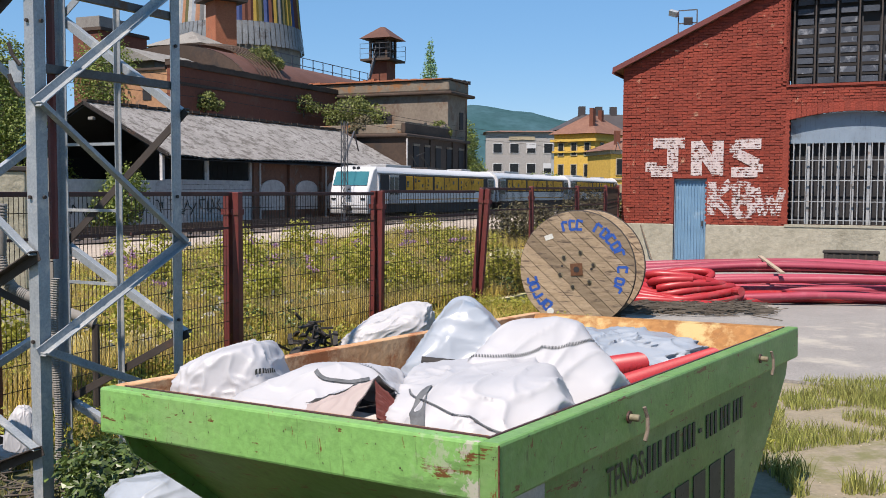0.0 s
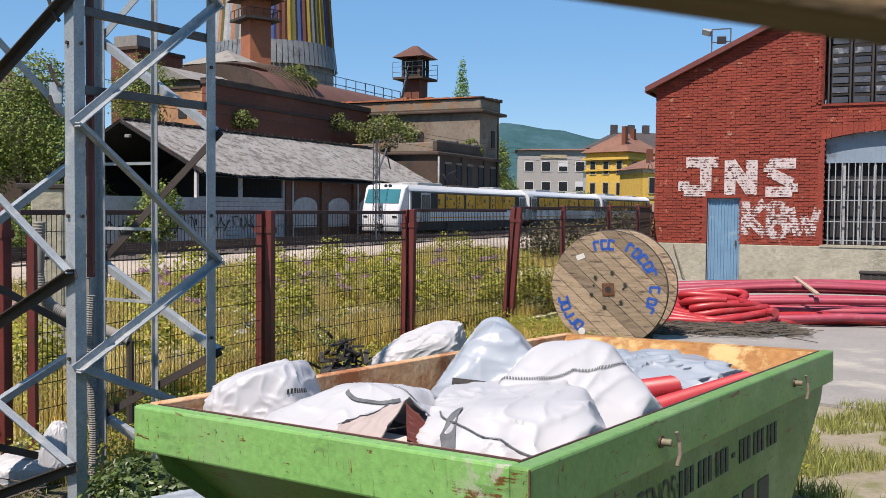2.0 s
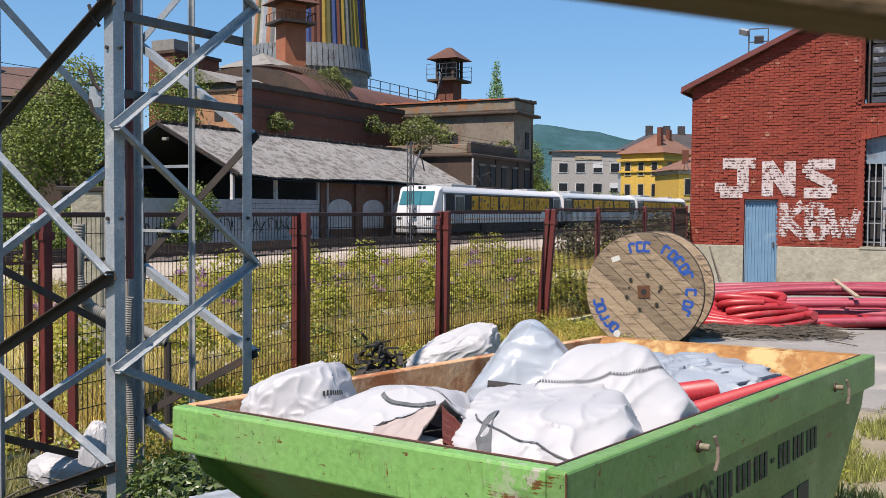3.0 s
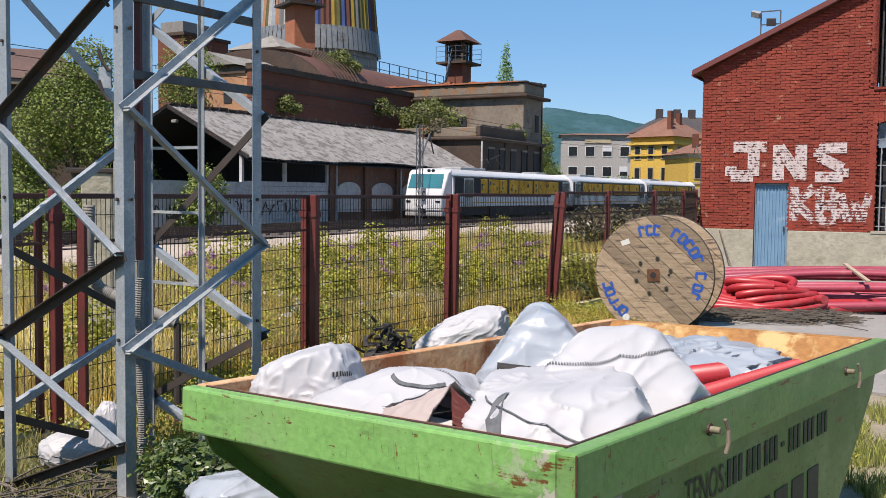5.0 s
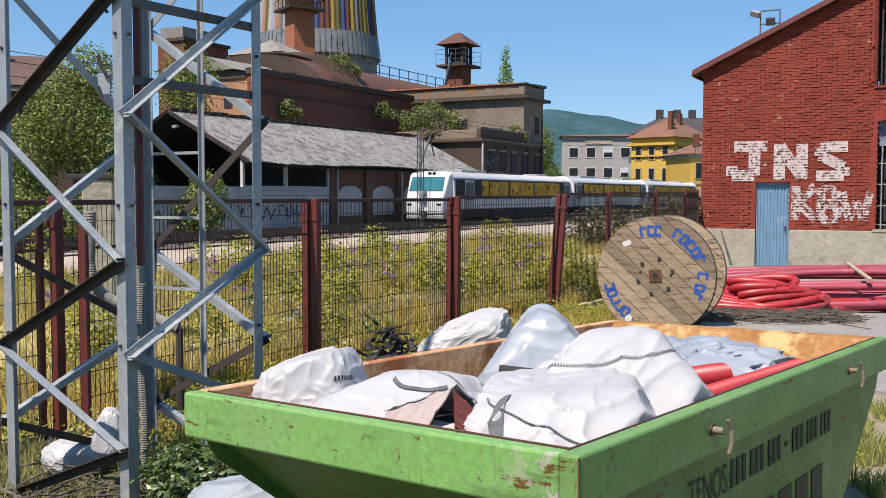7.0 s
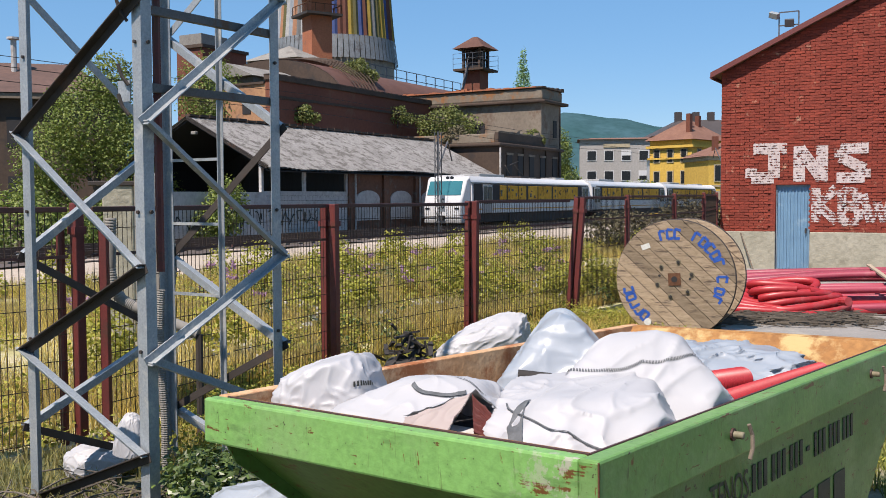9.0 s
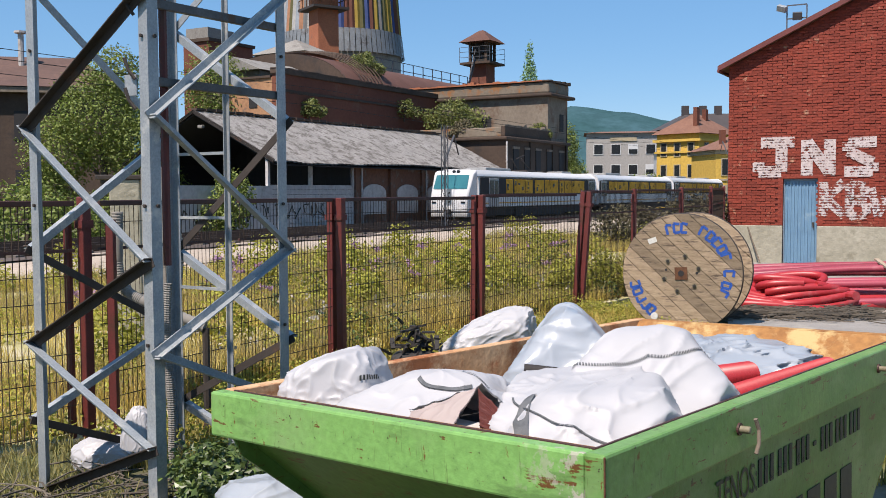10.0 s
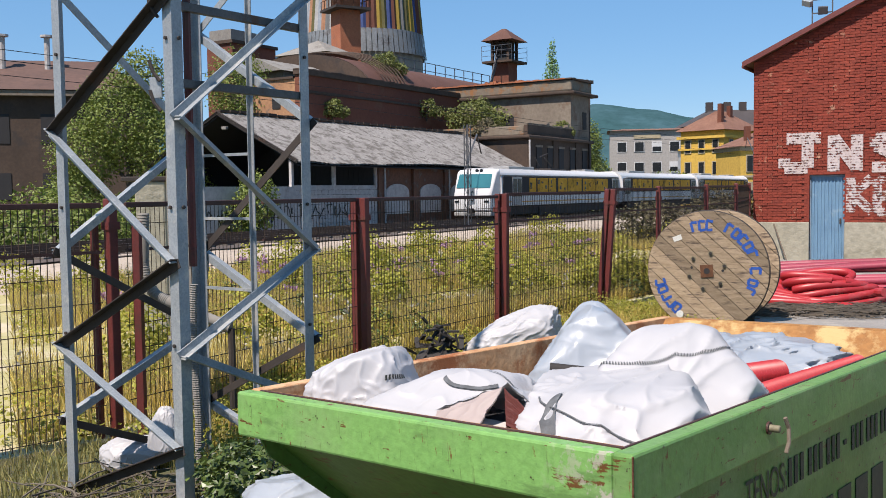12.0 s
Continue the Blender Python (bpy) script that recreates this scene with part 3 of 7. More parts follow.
M["cloth_seam"] = material("cloth_seam", (0.273, 0.273, 0.286), (0.195, 0.195, 0.208), 30, 0.8, bump=0)
M["dry_brush"] = material("dry_brush", (0.156, 0.130, 0.078), (0.111, 0.104, 0.046), 0.7, 0.8, bump=0, island=0.4, translucent=0.2)
M["dark_red_plastic"] = material("dark_red_plastic", (0.156, 0.033, 0.026), (0.111, 0.026, 0.019), 6, 0.6, bump=0.05)
M["verge_grass"] = material("verge_grass", (0.244, 0.253, 0.065), (0.357, 0.300, 0.122), 0.8, 0.7, bump=0, fine=5, island=0.5, translucent=0.35)

# ---- ground, road, track ----
rng = np.random.default_rng(4)


def ground_z(x, y):
    near = max(0.0, 1 - math.hypot(x, y) / 60)
    return 0.05 * near * noise.noise((x * 0.5, y * 0.5, 0)) - 0.02


def ring_sheet():
    s = Shape()
    rad = [0.0, 1.5, 3, 4.5, 6, 7.5, 9, 11, 13, 15, 18, 21, 25, 30, 36, 44, 55, 80, 140, 300, 700, 1500, 3000]
    n = 72
    s.v.append((0, 0, ground_z(0, 0)))
    for r in rad[1:]:
        for k in range(n):
            a = 2 * math.pi * k / n
            x, y = r * math.cos(a), r * math.sin(a)
            s.v.append((x, y, ground_z(x, y)))
    s.f += [(0, 1 + k, 1 + (k + 1) % n) for k in range(n)]
    for j in range(len(rad) - 2):
        a, b = 1 + j * n, 1 + (j + 1) * n
        s.f += [(a + k, b + k, b + (k + 1) % n, a + (k + 1) % n) for k in range(n)]
    return s


solo("ground", ring_sheet(), M["earth"], "dry dusty earth with patches of short grass", "ground", kind="structure", smooth=40)
def verge(u, v):
    a = 2 * math.pi * u
    r = 0.001 + v * (1.15 + 0.25 * noise.noise((math.cos(a) * 1.5, math.sin(a) * 1.5, 9)))
    return (4.7 + 3.4 * r * math.cos(a), 6.4 + 3.4 * r * math.sin(a), 0.022 - 0.03 * v + 0.02 * noise.noise((r * 3, a * 2, 0)))


solo("sandy_verge", Shape().grid(verge, 60, 10), M["sand"], "dry sandy verge beside the yard", "ground", kind="structure", smooth=60)
road = Shape().prism([(2.6, 13.9), (3.4, 9.5), (5.0, 8.2), (14, 7.0), (26, 8), (24, 24), (4.2, 27.5), (3.6, 19)], -0.05, 0.035)
solo("road", road, M["asphalt"], "worn pale grey asphalt yard before the brick building", "road", kind="structure")

# site frame of the works: x along the track, y away from it
SITE = pose(-11.35, 39.7, 0, 0, 0, 66)


def bank_z(w):
    return 0.02 + 0.36 * max(0.0, min(1.0, (w + 9.4) / 2.6))


def bank(u, v):
    x, w = -45 + 165 * u, -9.8 + 9.6 * v
    return SITE @ Vector((x, w, bank_z(w) + 0.05 * noise.noise((x * 0.7, w * 0.7, 3))))


solo("ballast_bed", Shape().grid(bank, 160, 14), M["ballast"], "pale gravel ballast along the railway track", "ballast", kind="structure", smooth=60)
solo("track_bed", Shape().grid(lambda u, v: SITE @ Vector((-45 + 165 * u, -6.9 + 6.6 * v, 0.40 + 0.04 * noise.noise((u * 150, v * 6, 1)))), 200, 10), M["track_bed"], "dark oily gravel between the rails", "ballast", kind="structure", smooth=60)
for w in (-2.9, -1.9, -5.6, -4.6):
    rail = Shape().box(-45, 118, w - 0.035, w + 0.035, 0.42, 0.58).box(-45, 118, w - 0.07, w + 0.07, 0.40, 0.46)
    solo("rail", rail, M["rail"], "rust-brown steel rail on sleepers", "rail", group="rails", kind="structure", m=SITE)
sl = Shape()
for i in range(230):
    x = -44 + i * 0.7
    for w in (-2.4, -5.1):
        sl.box(x - 0.11, x + 0.11, w - 0.95, w + 0.95, 0.34, 0.455)
solo("sleepers", sl, M["sleeper"], "weathered railway sleepers in gravel", "sleepers", kind="stuff", m=SITE)

# a far wooded hill; distance haze is put into its colour
def hill_top(a):
    return 70 + 86 * math.exp(-((a - 2.0) / 5.0) ** 2) + 40 * math.exp(-((a - 9) / 5.0) ** 2) + 125 * math.exp(-((a + 27) / 7.0) ** 2) + 8 * noise.noise((a * 0.4, 0, 0)) + 3 * noise.noise((a * 1.7, 1, 0))


def hill(u, v):
    a = radians(-42 + 84 * u)
    r = 1500 + 350 * v
    return (r * math.sin(a), r * math.cos(a), hill_top(-42 + 84 * u) * math.sin(v * math.pi / 2))


solo("hill", Shape().grid(hill, 160, 12), M["hill"], "far wooded hill, summer haze put in as blue-green colour", "hill", kind="structure", smooth=80)


# ---- plants ----
def leaf_cloud(centres, n, size, seed, up=0.4):
    """n small folded leaves scattered through ellipsoids (centre, radii)."""
    g = np.random.default_rng(seed)
    s = Shape()
    wts = np.array([r[0] * r[1] * r[2] for _, r in centres]) ** 0.75
    pick = g.choice(len(centres), n, p=wts / wts.sum())
    for k in pick:
        c, r = centres[k]
        d = g.normal(size=3)
        d /= np.linalg.norm(d)
        p = Vector(c) + Vector(d * np.array(r)) * float(g.uniform(0.35, 1.0) ** 0.6) * (0.8 + 0.3 * float(g.random()))
        nrm = Vector(d * 0.6 + g.normal(size=3) * 0.6 + np.array((0, 0, up))).normalized()
        t = nrm.orthogonal().normalized()
        t = (Matrix.Rotation(float(g.uniform(0, 6.28)), 3, nrm) @ t)
        b = nrm.cross(t)
        L, w = size * float(g.uniform(0.6, 1.3)), size * float(g.uniform(0.25, 0.5))
        s.add([p - t * L * 0.5, p + b * w - nrm * w * 0.3, p + t * L * 0.5, p - b * w - nrm * w * 0.3], [(0, 1, 2), (0, 2, 3)])
    return s


def tree(name, label, base, height, blobs, n, leaf, mat_leaf, seed, trunk_r=0.16):
    """A tapered trunk with limbs to each clump of the crown."""
    t = thing(name, label, "tree" if height > 2 else "bush", pose(*base))
    top = Vector((0, 0, height * 0.72))
    tr = Shape().tube([(0, 0, -0.1), (0.04 * height / 3, 0, height * 0.3), tuple(top)], [trunk_r, trunk_r * 0.75, trunk_r * 0.2], 8)
    part("trunk", tr, M["bark"], t, smooth=50)
    for c, r in blobs:
        p = Vector((0.02, 0, min(c[2] * 0.65, height * 0.5)))
        part("limb", Shape().tube([p, p.lerp(Vector(c), 0.5) + Vector((0, 0, 0.06 * height)), Vector(c)], [trunk_r * 0.4, trunk_r * 0.25, trunk_r * 0.08], 6), M["bark"], t)
    part("crown", leaf_cloud(blobs, n, leaf, seed), mat_leaf, t)
    return t


def blades(n, where, h0, h1, w, seed, lean=0.35):
    """n bent grass blades; where(g) gives a place or None."""
    g = np.random.default_rng(seed)
    s = Shape()
    k = 0
    while k < n:
        p = where(g)
        if p is None:
            continue
        k += 1
        x, y, z = p
        h = float(g.uniform(h0, h1)) * (0.6 + 0.8 * (0.5 + 0.5 * noise.noise((x * 0.4, y * 0.4, 5))))
        a, l = float(g.uniform(0, 6.283)), float(g.uniform(0.05, lean)) * h
        b = float(g.uniform(0, 6.283))
        dx, dy, ex, ey = math.cos(a) * l, math.sin(a) * l, math.cos(b) * w / 2, math.sin(b) * w / 2
        s.add([(x - ex, y - ey, z), (x + ex, y + ey, z), (x + dx * 0.4 + ex * 0.7, y + dy * 0.4 + ey * 0.7, z + h * 0.6),
               (x + dx * 0.4 - ex * 0.7, y + dy * 0.4 - ey * 0.7, z + h * 0.6), (x + dx, y + dy, z + h)], [(0, 1, 2, 3), (3, 2, 4)])
    return s


# ---- brick building ----
HALL = pose(6.33, 26.05, 0, 0, 0, -23.5)
RIDGE_S, EAVE_S, EAVE_Z, SLOPE = 4.4, -1.5, 5.26, 0.474
END_S = 2 * RIDGE_S - EAVE_S


def rake(s):
    return EAVE_Z + SLOPE * (min(s, 2 * RIDGE_S - s) - EAVE_S)


def arch(s, s0, s1, spring, rise):
    c, h = (s0 + s1) / 2, (s1 - s0) / 2
    return spring + rise * (1 - ((s - c) / h) ** 2)


OPENINGS = [(-0.07, 0.79, lambda s: -0.1, lambda s: 2.25),
            (2.84, 5.96, lambda s: 1.06, lambda s: arch(s, 2.84, 5.96, 3.78, 0.2)),
            (2.80, 6.00, lambda s: 4.66, lambda s: arch(s, 2.80, 6.00, 6.88, 0.22))]


def solid_spans(s, z0, z1):
    spans, lo = [], z0
    for a, b, bot, top in sorted((o for o in OPENINGS if o[0] < s < o[1]), key=lambda o: o[2](s)):
        if bot(s) > lo:
            spans.append((lo, min(bot(s), z1)))
        lo = max(lo, top(s))
    if lo < z1:
        spans.append((lo, z1))
    return spans


hall = thing("wall_brick_hall", "red-painted brick gable wall with arched windows", "brick building", HALL, kind="structure")
gable = Shape()
cuts = sorted({EAVE_S, END_S, RIDGE_S, *(o[0] for o in OPENINGS), *(o[1] for o in OPENINGS), *np.arange(EAVE_S, END_S, 0.16)})
for a, b in zip(cuts, cuts[1:]):
    if b - a < 1e-3:
        continue
    c = (a + b) / 2
    for lo, hi in solid_spans(c, -0.1, 99):
        if hi > 90:
            y = (0.0, 0.42)
            pts = [(a, lo), (b, lo), (b, rake(b)), (a, rake(a))]
            gable.add([(x, yy, z) for yy in y for x, z in pts], [(0, 1, 2, 3), (7, 6, 5, 4), (0, 4, 5, 1), (1, 5, 6, 2), (2, 6, 7, 3), (3, 7, 4, 0)])
        else:
            gable.box(a, b, 0, 0.42, lo, hi)
part("gable", gable, M["mortar"], hall)
part("side_wall", Shape().box(EAVE_S, EAVE_S + 0.4, 0.42, 18, -0.1, EAVE_Z), M["mortar"], hall)
part("side_wall", Shape().box(END_S - 0.4, END_S, 0.42, 18, -0.1, EAVE_Z), M["mortar"], hall)
part("back_wall", Shape().box(EAVE_S, END_S, 18, 18.4, -0.1, EAVE_Z), M["mortar"], hall)
for sgn in (-1, 1):
    a, b = (EAVE_S - 0.26, RIDGE_S) if sgn < 0 else (END_S + 0.26, RIDGE_S)
    za, zb = EAVE_Z - 0.26 * SLOPE + 0.02, rake(RIDGE_S) + 0.02
    rf = Shape().add([(x, y, z + t) for t in (0, 0.10) for x, z in ((a, za), (b, zb)) for y in (-0.18, 18.5)],
                     [(0, 1, 3, 2), (4, 6, 7, 5), (0, 4, 5, 1), (2, 3, 7, 6), (0, 2, 6, 4), (1, 5, 7, 3)])
    part("roof", rf, M["tile_roof"], hall)
    vb = Shape().add([(x, y, z + t) for t in (-0.02, 0.12) for x, z in ((a, za), (b, zb)) for y in (-0.24, -0.18)],
                     [(0, 1, 3, 2), (4, 6, 7, 5), (0, 4, 5, 1), (2, 3, 7, 6), (0, 2, 6, 4), (1, 5, 7, 3)])
    part("verge_board", vb, M["roof_trim"], hall, "dark red verge trim")
part("gutter", Shape().tube([(EAVE_S - 0.26, -0.1, EAVE_Z - 0.10), (EAVE_S - 0.26, 18, EAVE_Z - 0.10)], 0.05, 8), M["roof_trim"], hall)
base = Shape().box(EAVE_S - 0.03, -0.07, -0.05, 0.2, -0.1, 1.02).box(0.79, END_S + 0.03, -0.05, 0.2, -0.1, 1.02)
part("plinth", base, M["plinth"], hall, "rough cream rendered plinth", bevel=0.015)

# ---- painted letters on the wall: strokes on a 0..1 cell ----
STROKES = dict(
    J=[[(0.15, 0.95), (1.0, 0.95)], [(0.68, 0.95), (0.68, 0.15), (0.1, 0.15), (0.1, 0.42)]],
    N=[[(0.12, 0.0), (0.12, 1.0)], [(0.12, 0.95), (0.85, 0.08)], [(0.85, 0.0), (0.85, 1.0)]],
    S=[[(0.95, 0.92), (0.1, 0.92), (0.1, 0.68), (0.85, 0.34), (0.85, 0.10), (0.0, 0.10)]],
    K=[[(0.12, 0.0), (0.12, 1.0)], [(0.9, 1.0), (0.2, 0.52), (0.95, 0.0)]],
    B=[[(0.1, 0.0), (0.1, 1.0), (0.75, 0.9), (0.75, 0.6), (0.1, 0.52), (0.85, 0.42), (0.85, 0.08), (0.1, 0.02)]],
    W=[[(0.0, 1.0), (0.25, 0.05), (0.5, 0.7), (0.75, 0.05), (1.0, 1.0)]],
)


def letter(ch, x, z, w, h, t, y):
    s = Shape()
    k = 0
    for line in STROKES[ch]:
        for (a, b), (c, d) in zip(line, line[1:]):
            k += 1
            s.bar((x + a * w, y - 0.0006 * k, z + b * h), (x + c * w, y - 0.0006 * k, z + d * h), t, 0.004, up=(0, 1, 0))
    return s


for k_, (s0, s1, z0, spring, rise) in enumerate(((2.84, 5.96, 1.062, 3.78, 0.2), (2.80, 6.00, 4.66, 6.88, 0.22))):
    for x in (s0, s1):
        sg = -1 if x == s0 else 1
        part("jamb_bricks", Shape().box(min(x, x + sg * 0.15), max(x, x + sg * 0.15), -0.03, 0.2, z0, spring + 0.02), M["brick_single"], hall, bevel=0.006)
    n = 26
    for i in range(n):
        a, b = s0 - 0.1 + (s1 - s0 + 0.2) * i / n + 0.004, s0 - 0.1 + (s1 - s0 + 0.2) * (i + 1) / n - 0.004
        za, zb = (arch(min(max(q, s0), s1), s0, s1, spring, rise) for q in (a, b))
        part("brick", Shape().add([(a, y, za - 0.02) for y in (-0.034, 0.1)] + [(b, y, zb - 0.02) for y in (-0.034, 0.1)] + [(a, y, za + 0.22) for y in (-0.034, 0.1)] + [(b, y, zb + 0.22) for y in (-0.034, 0.1)],
                                  [(0, 2, 6, 4), (1, 5, 7, 3), (0, 4, 5, 1), (2, 3, 7, 6), (4, 6, 7, 5), (0, 1, 3, 2)]), M["brick_single"], hall)

graf = thing("graffiti", "large white painted block letters on red brick", "graffiti", HALL)
for ch, x, z, w, h, t in (("J", -0.80, 2.30, 1.0, 0.95, 0.30), ("N", 0.42, 2.33, 0.76, 0.92, 0.29), ("S", 1.42, 2.33, 0.78, 0.90, 0.27),
                          ("K", 0.86, 1.28, 0.62, 0.88, 0.23), ("B", 1.50, 1.26, 0.54, 0.86, 0.22), ("W", 2.06, 1.26, 0.66, 0.74, 0.19)):
    part("letter", letter(ch, x, z, w, h, t, -0.0315), M["graffiti" if ch in "JNS" else "graffiti_faded"], graf)

for a, b in ((-0.20, -0.072), (0.792, 0.92)):
    part("jamb_bricks", Shape().box(a, b, -0.022, 0.2, 1.03, 2.3), M["brick_single"], hall, bevel=0.006)
part("lintel", Shape().box(-0.2, 0.92, -0.025, 0.2, 2.255, 2.33), M["brick_single"], hall, bevel=0.006)
solo("leaning_rod", Shape().tube([(-0.55, -0.40, 0.03), (-0.95, -0.07, 0.98)], 0.018, 8), M["old_wood"], "thin grey rod leaning on the plinth", "rod", m=HALL)
door = thing("door_1", "closed pale blue ribbed metal door in brick wall", "door", HALL, kind="structure")
leafs = Shape().box(-0.04, 0.76, 0.10, 0.14, 0.02, 2.2)
for i in range(9):
    leafs.box(0.0 + i * 0.085, 0.035 + i * 0.085, 0.075, 0.10, 0.05, 2.17)
part("leaf", leafs, M["blue_metal"], door, bevel=0.004)
part("frame", Shape().box(-0.068, -0.04, 0.06, 0.2, 0, 2.24).box(0.76, 0.788, 0.06, 0.2, 0, 2.24).box(-0.04, 0.76, 0.06, 0.2, 2.2, 2.245), M["grey_blue"], door)
part("handle", Shape().box(0.66, 0.70, 0.03, 0.075, 0.98, 1.12), M["dark_steel"], door)

win = thing("window_1", "barred arched window with faded blue sheet panel above", "window", HALL, kind="structure")
# near-black sheet behind the bars stands for the unlit room
part("interior", Shape().box(2.86, 5.94, 0.40, 0.41, 1.07, 3.9), M["unlit_black"], win)
sheet = Shape()
for i in range(26):
    a = 2.86 + i * 0.1185
    sheet.box(a, a + 0.117, 0.20, 0.23 + 0.012 * (i % 2), 3.16, arch(a + 0.06, 2.84, 5.96, 3.76, 0.2))
part("sheet_panel", sheet, M["grey_blue"], win, "faded blue corrugated sheet panel")
for i in range(9):
    a = 2.95 + i * 0.36
    part("upright", Shape().box(a - (0.035 if i % 2 else 0.02), a + (0.035 if i % 2 else 0.02), 0.24, 0.28, 1.07, 3.16), M["bars_white"], win)
for i in range(20):
    a = 2.95 + i * 0.155
    part("bar", Shape().tube([(a, 0.13, 1.08), (a, 0.13, 3.17)], 0.014, 6), M["bars_white"], win)
for z in (1.18, 1.66, 2.2, 2.72):
    part("rail", Shape().box(2.86, 5.94, 0.12, 0.15, z - 0.009, z + 0.009), M["bars_white"], win)
part("sill", Shape().box(2.78, 6.02, -0.07, 0.3, 1.0, 1.062), M["plinth"], win)

upper = thing("window_2", "derelict louvred upper window with grey glass slats", "window", HALL, kind="structure")
# darkness behind the slats is a near-black sheet too
part("interior", Shape().box(2.82, 5.98, 0.40, 0.41, 4.67, 7.05), M["unlit_black"], upper)
for c in range(6):
    a = 2.92 + c * 0.515
    part("mullion", Shape().box(a - 0.05, a - 0.012, 0.16, 0.22, 4.67, 6.98), M["dark_steel"], upper)
    for r in range(9):
        z = 4.78 + r * 0.25
        if rng.random() < 0.12:
            continue
        m = pose(a + 0.235, 0.26, z, float(rng.uniform(-14, 6)), 0, 0)
        part("slat", Shape().box(-0.19, 0.19, -0.006, 0.006, -0.075, 0.075, m), M["slat_glass"], upper)
part("sill", Shape().box(2.74, 6.06, -0.06, 0.3, 4.60, 4.66), M["brick_single"], upper)
part("jamb", Shape().box(2.70, 2.795, -0.03, 0.1, 4.66, 6.95), M["roof_trim"], upper)

lamp = thing("floodlight", "floodlights on a small roof bracket", "lamp", HALL @ pose(-0.15, 0.6, 6.0))
part("bracket", Shape().bar((0, 0, -0.2), (0, 0, 0.85), 0.03, 0.03).bar((0.5, 0, 0.1), (0.5, 0, 0.85), 0.03, 0.03).bar((0, 0, 0.85), (0.5, 0, 0.85), 0.03, 0.03).bar((0, 0, 0.5), (0.5, 0, 0.5), 0.03, 0.03), M["steel_walk"], lamp)
part("lamp_head", Shape().box(-0.13, 0.13, -0.06, 0.06, -0.08, 0.08, pose(-0.12, -0.05, 0.78, 25, 20, -20)), M["galvanised"], lamp, bevel=0.01)
part("lamp_head", Shape().box(-0.12, 0.12, -0.06, 0.06, -0.1, 0.1, pose(0.27, -0.05, 0.55, 20, 0, 10)), M["steel_walk"], lamp, bevel=0.01)

# ---- the works beyond the track, in the site frame ----
def local_box(*a):
    return Shape().box(*a)


shed = thing("shed", "long open-ended shed with grey corrugated roof and bricked arches", "shed", SITE)
EZ, RZ, HALF, LEN = 3.52, 5.6, 4.1, 21.0
for side in (0, 1):
    def roof(u, v, side=side):
        x = -0.5 + (LEN + 0.7) * u
        y, z = (-0.45, EZ - 0.2) if side == 0 else (2 * HALF + 0.45, EZ - 0.2)
        sag = -0.06 * math.sin(u * 9) * (1 - v) + 0.05 * noise.noise((x * 0.8, v * 3, 0))
        return (x, y + (HALF - y) * v, z + (RZ - z) * v + 0.016 * math.sin(x * 2 * math.pi / 0.3) + sag)
    s = Shape().grid(roof, 280, 8)
    n = len(s.v)
    s.add([(x, y, z - 0.06) for x, y, z in s.v[:n]], [tuple(reversed(q)) for q in s.f[:]])
    part("roof", s, M["sheet_roof"], shed, smooth=50)
# sheets added under the roof, coloured near-black for the shade inside the shed
for side in (0, 1):
    y0, y1 = (-0.38, HALF) if side == 0 else (2 * HALF + 0.38, HALF)
    part("roof_lining", Shape().add([(x, y, z - o) for o in (0.16, 0.20) for x in (-0.4, LEN + 0.1) for y, z in ((y0, EZ - 0.2), (y1, RZ))], [(0, 1, 3, 2), (4, 6, 7, 5), (0, 4, 5, 1), (2, 3, 7, 6), (0, 2, 6, 4), (1, 5, 7, 3)]), M["unlit_black"], shed, "added sheet under the roof, near-black for the shade beneath")
ridge = Shape()
for i in range(34):
    ridge.box(-0.4 + i * 0.63, 0.16 + i * 0.63, HALF - 0.16, HALF + 0.16, RZ + 0.01, RZ + 0.09 + 0.02 * (i % 3))
part("ridge_cap", ridge, M["factory_brown"], shed)
for i in range(6):
    x = 6.1 + i * 3.05
    part("pier", local_box(x - 0.22, x + 0.22, -0.08, 0.4, 0, EZ - 0.05), M["shed_brick"], shed)
# back wall takes the same near-black, its shade put into the colour
part("back_wall", local_box(-0.2, LEN, 2 * HALF - 0.1, 2 * HALF + 0.2, 0, EZ), M["unlit_black"], shed, "back wall, near-black for the shade inside")
part("end_wall", local_box(LEN - 0.3, LEN, 0.4, 2 * HALF - 0.1, 0, EZ), M["shed_brick"], shed)
part("wall_panel", local_box(5.9, 21.2, 0.06, 0.34, 0, EZ), M["shed_brick"], shed)
for i in range(5):
    x = 6.1 + (i + 0.5) * 3.05
    pts = [(x - 1.0, 0.9), (x + 1.0, 0.9)] + [(x + 1.0 * math.cos(a), 1.95 + 0.42 * math.sin(a)) for a in np.linspace(0, math.pi, 13)]
    s = Shape().add([(p, y, z) for y in (0.0, 0.07) for p, z in pts], [tuple(range(len(pts))), tuple(range(2 * len(pts) - 1, len(pts) - 1, -1))] + [(k, k + len(pts), (k + 1) % len(pts) + len(pts), (k + 1) % len(pts)) for k in range(len(pts))])
    part("blocked_arch", s, M["block_grey"], shed, "arch filled with pale blockwork")
low = Shape()
for r in range(11):
    for c in range(13):
        o = 0.25 * (r % 2)
        low.box(-0.1 + c * 0.5 - o, 0.385 + c * 0.5 - o, 0.02, 0.22, r * 0.21, r * 0.21 + 0.2)
part("low_wall", low, M["block_grey"], shed, "low pale blockwork wall")
part("lean_wall", local_box(-5.5, -0.1, 0.0, 0.25, 0, 2.25), M["block_grey"], shed, "pale graffiti-scrawled low wall")
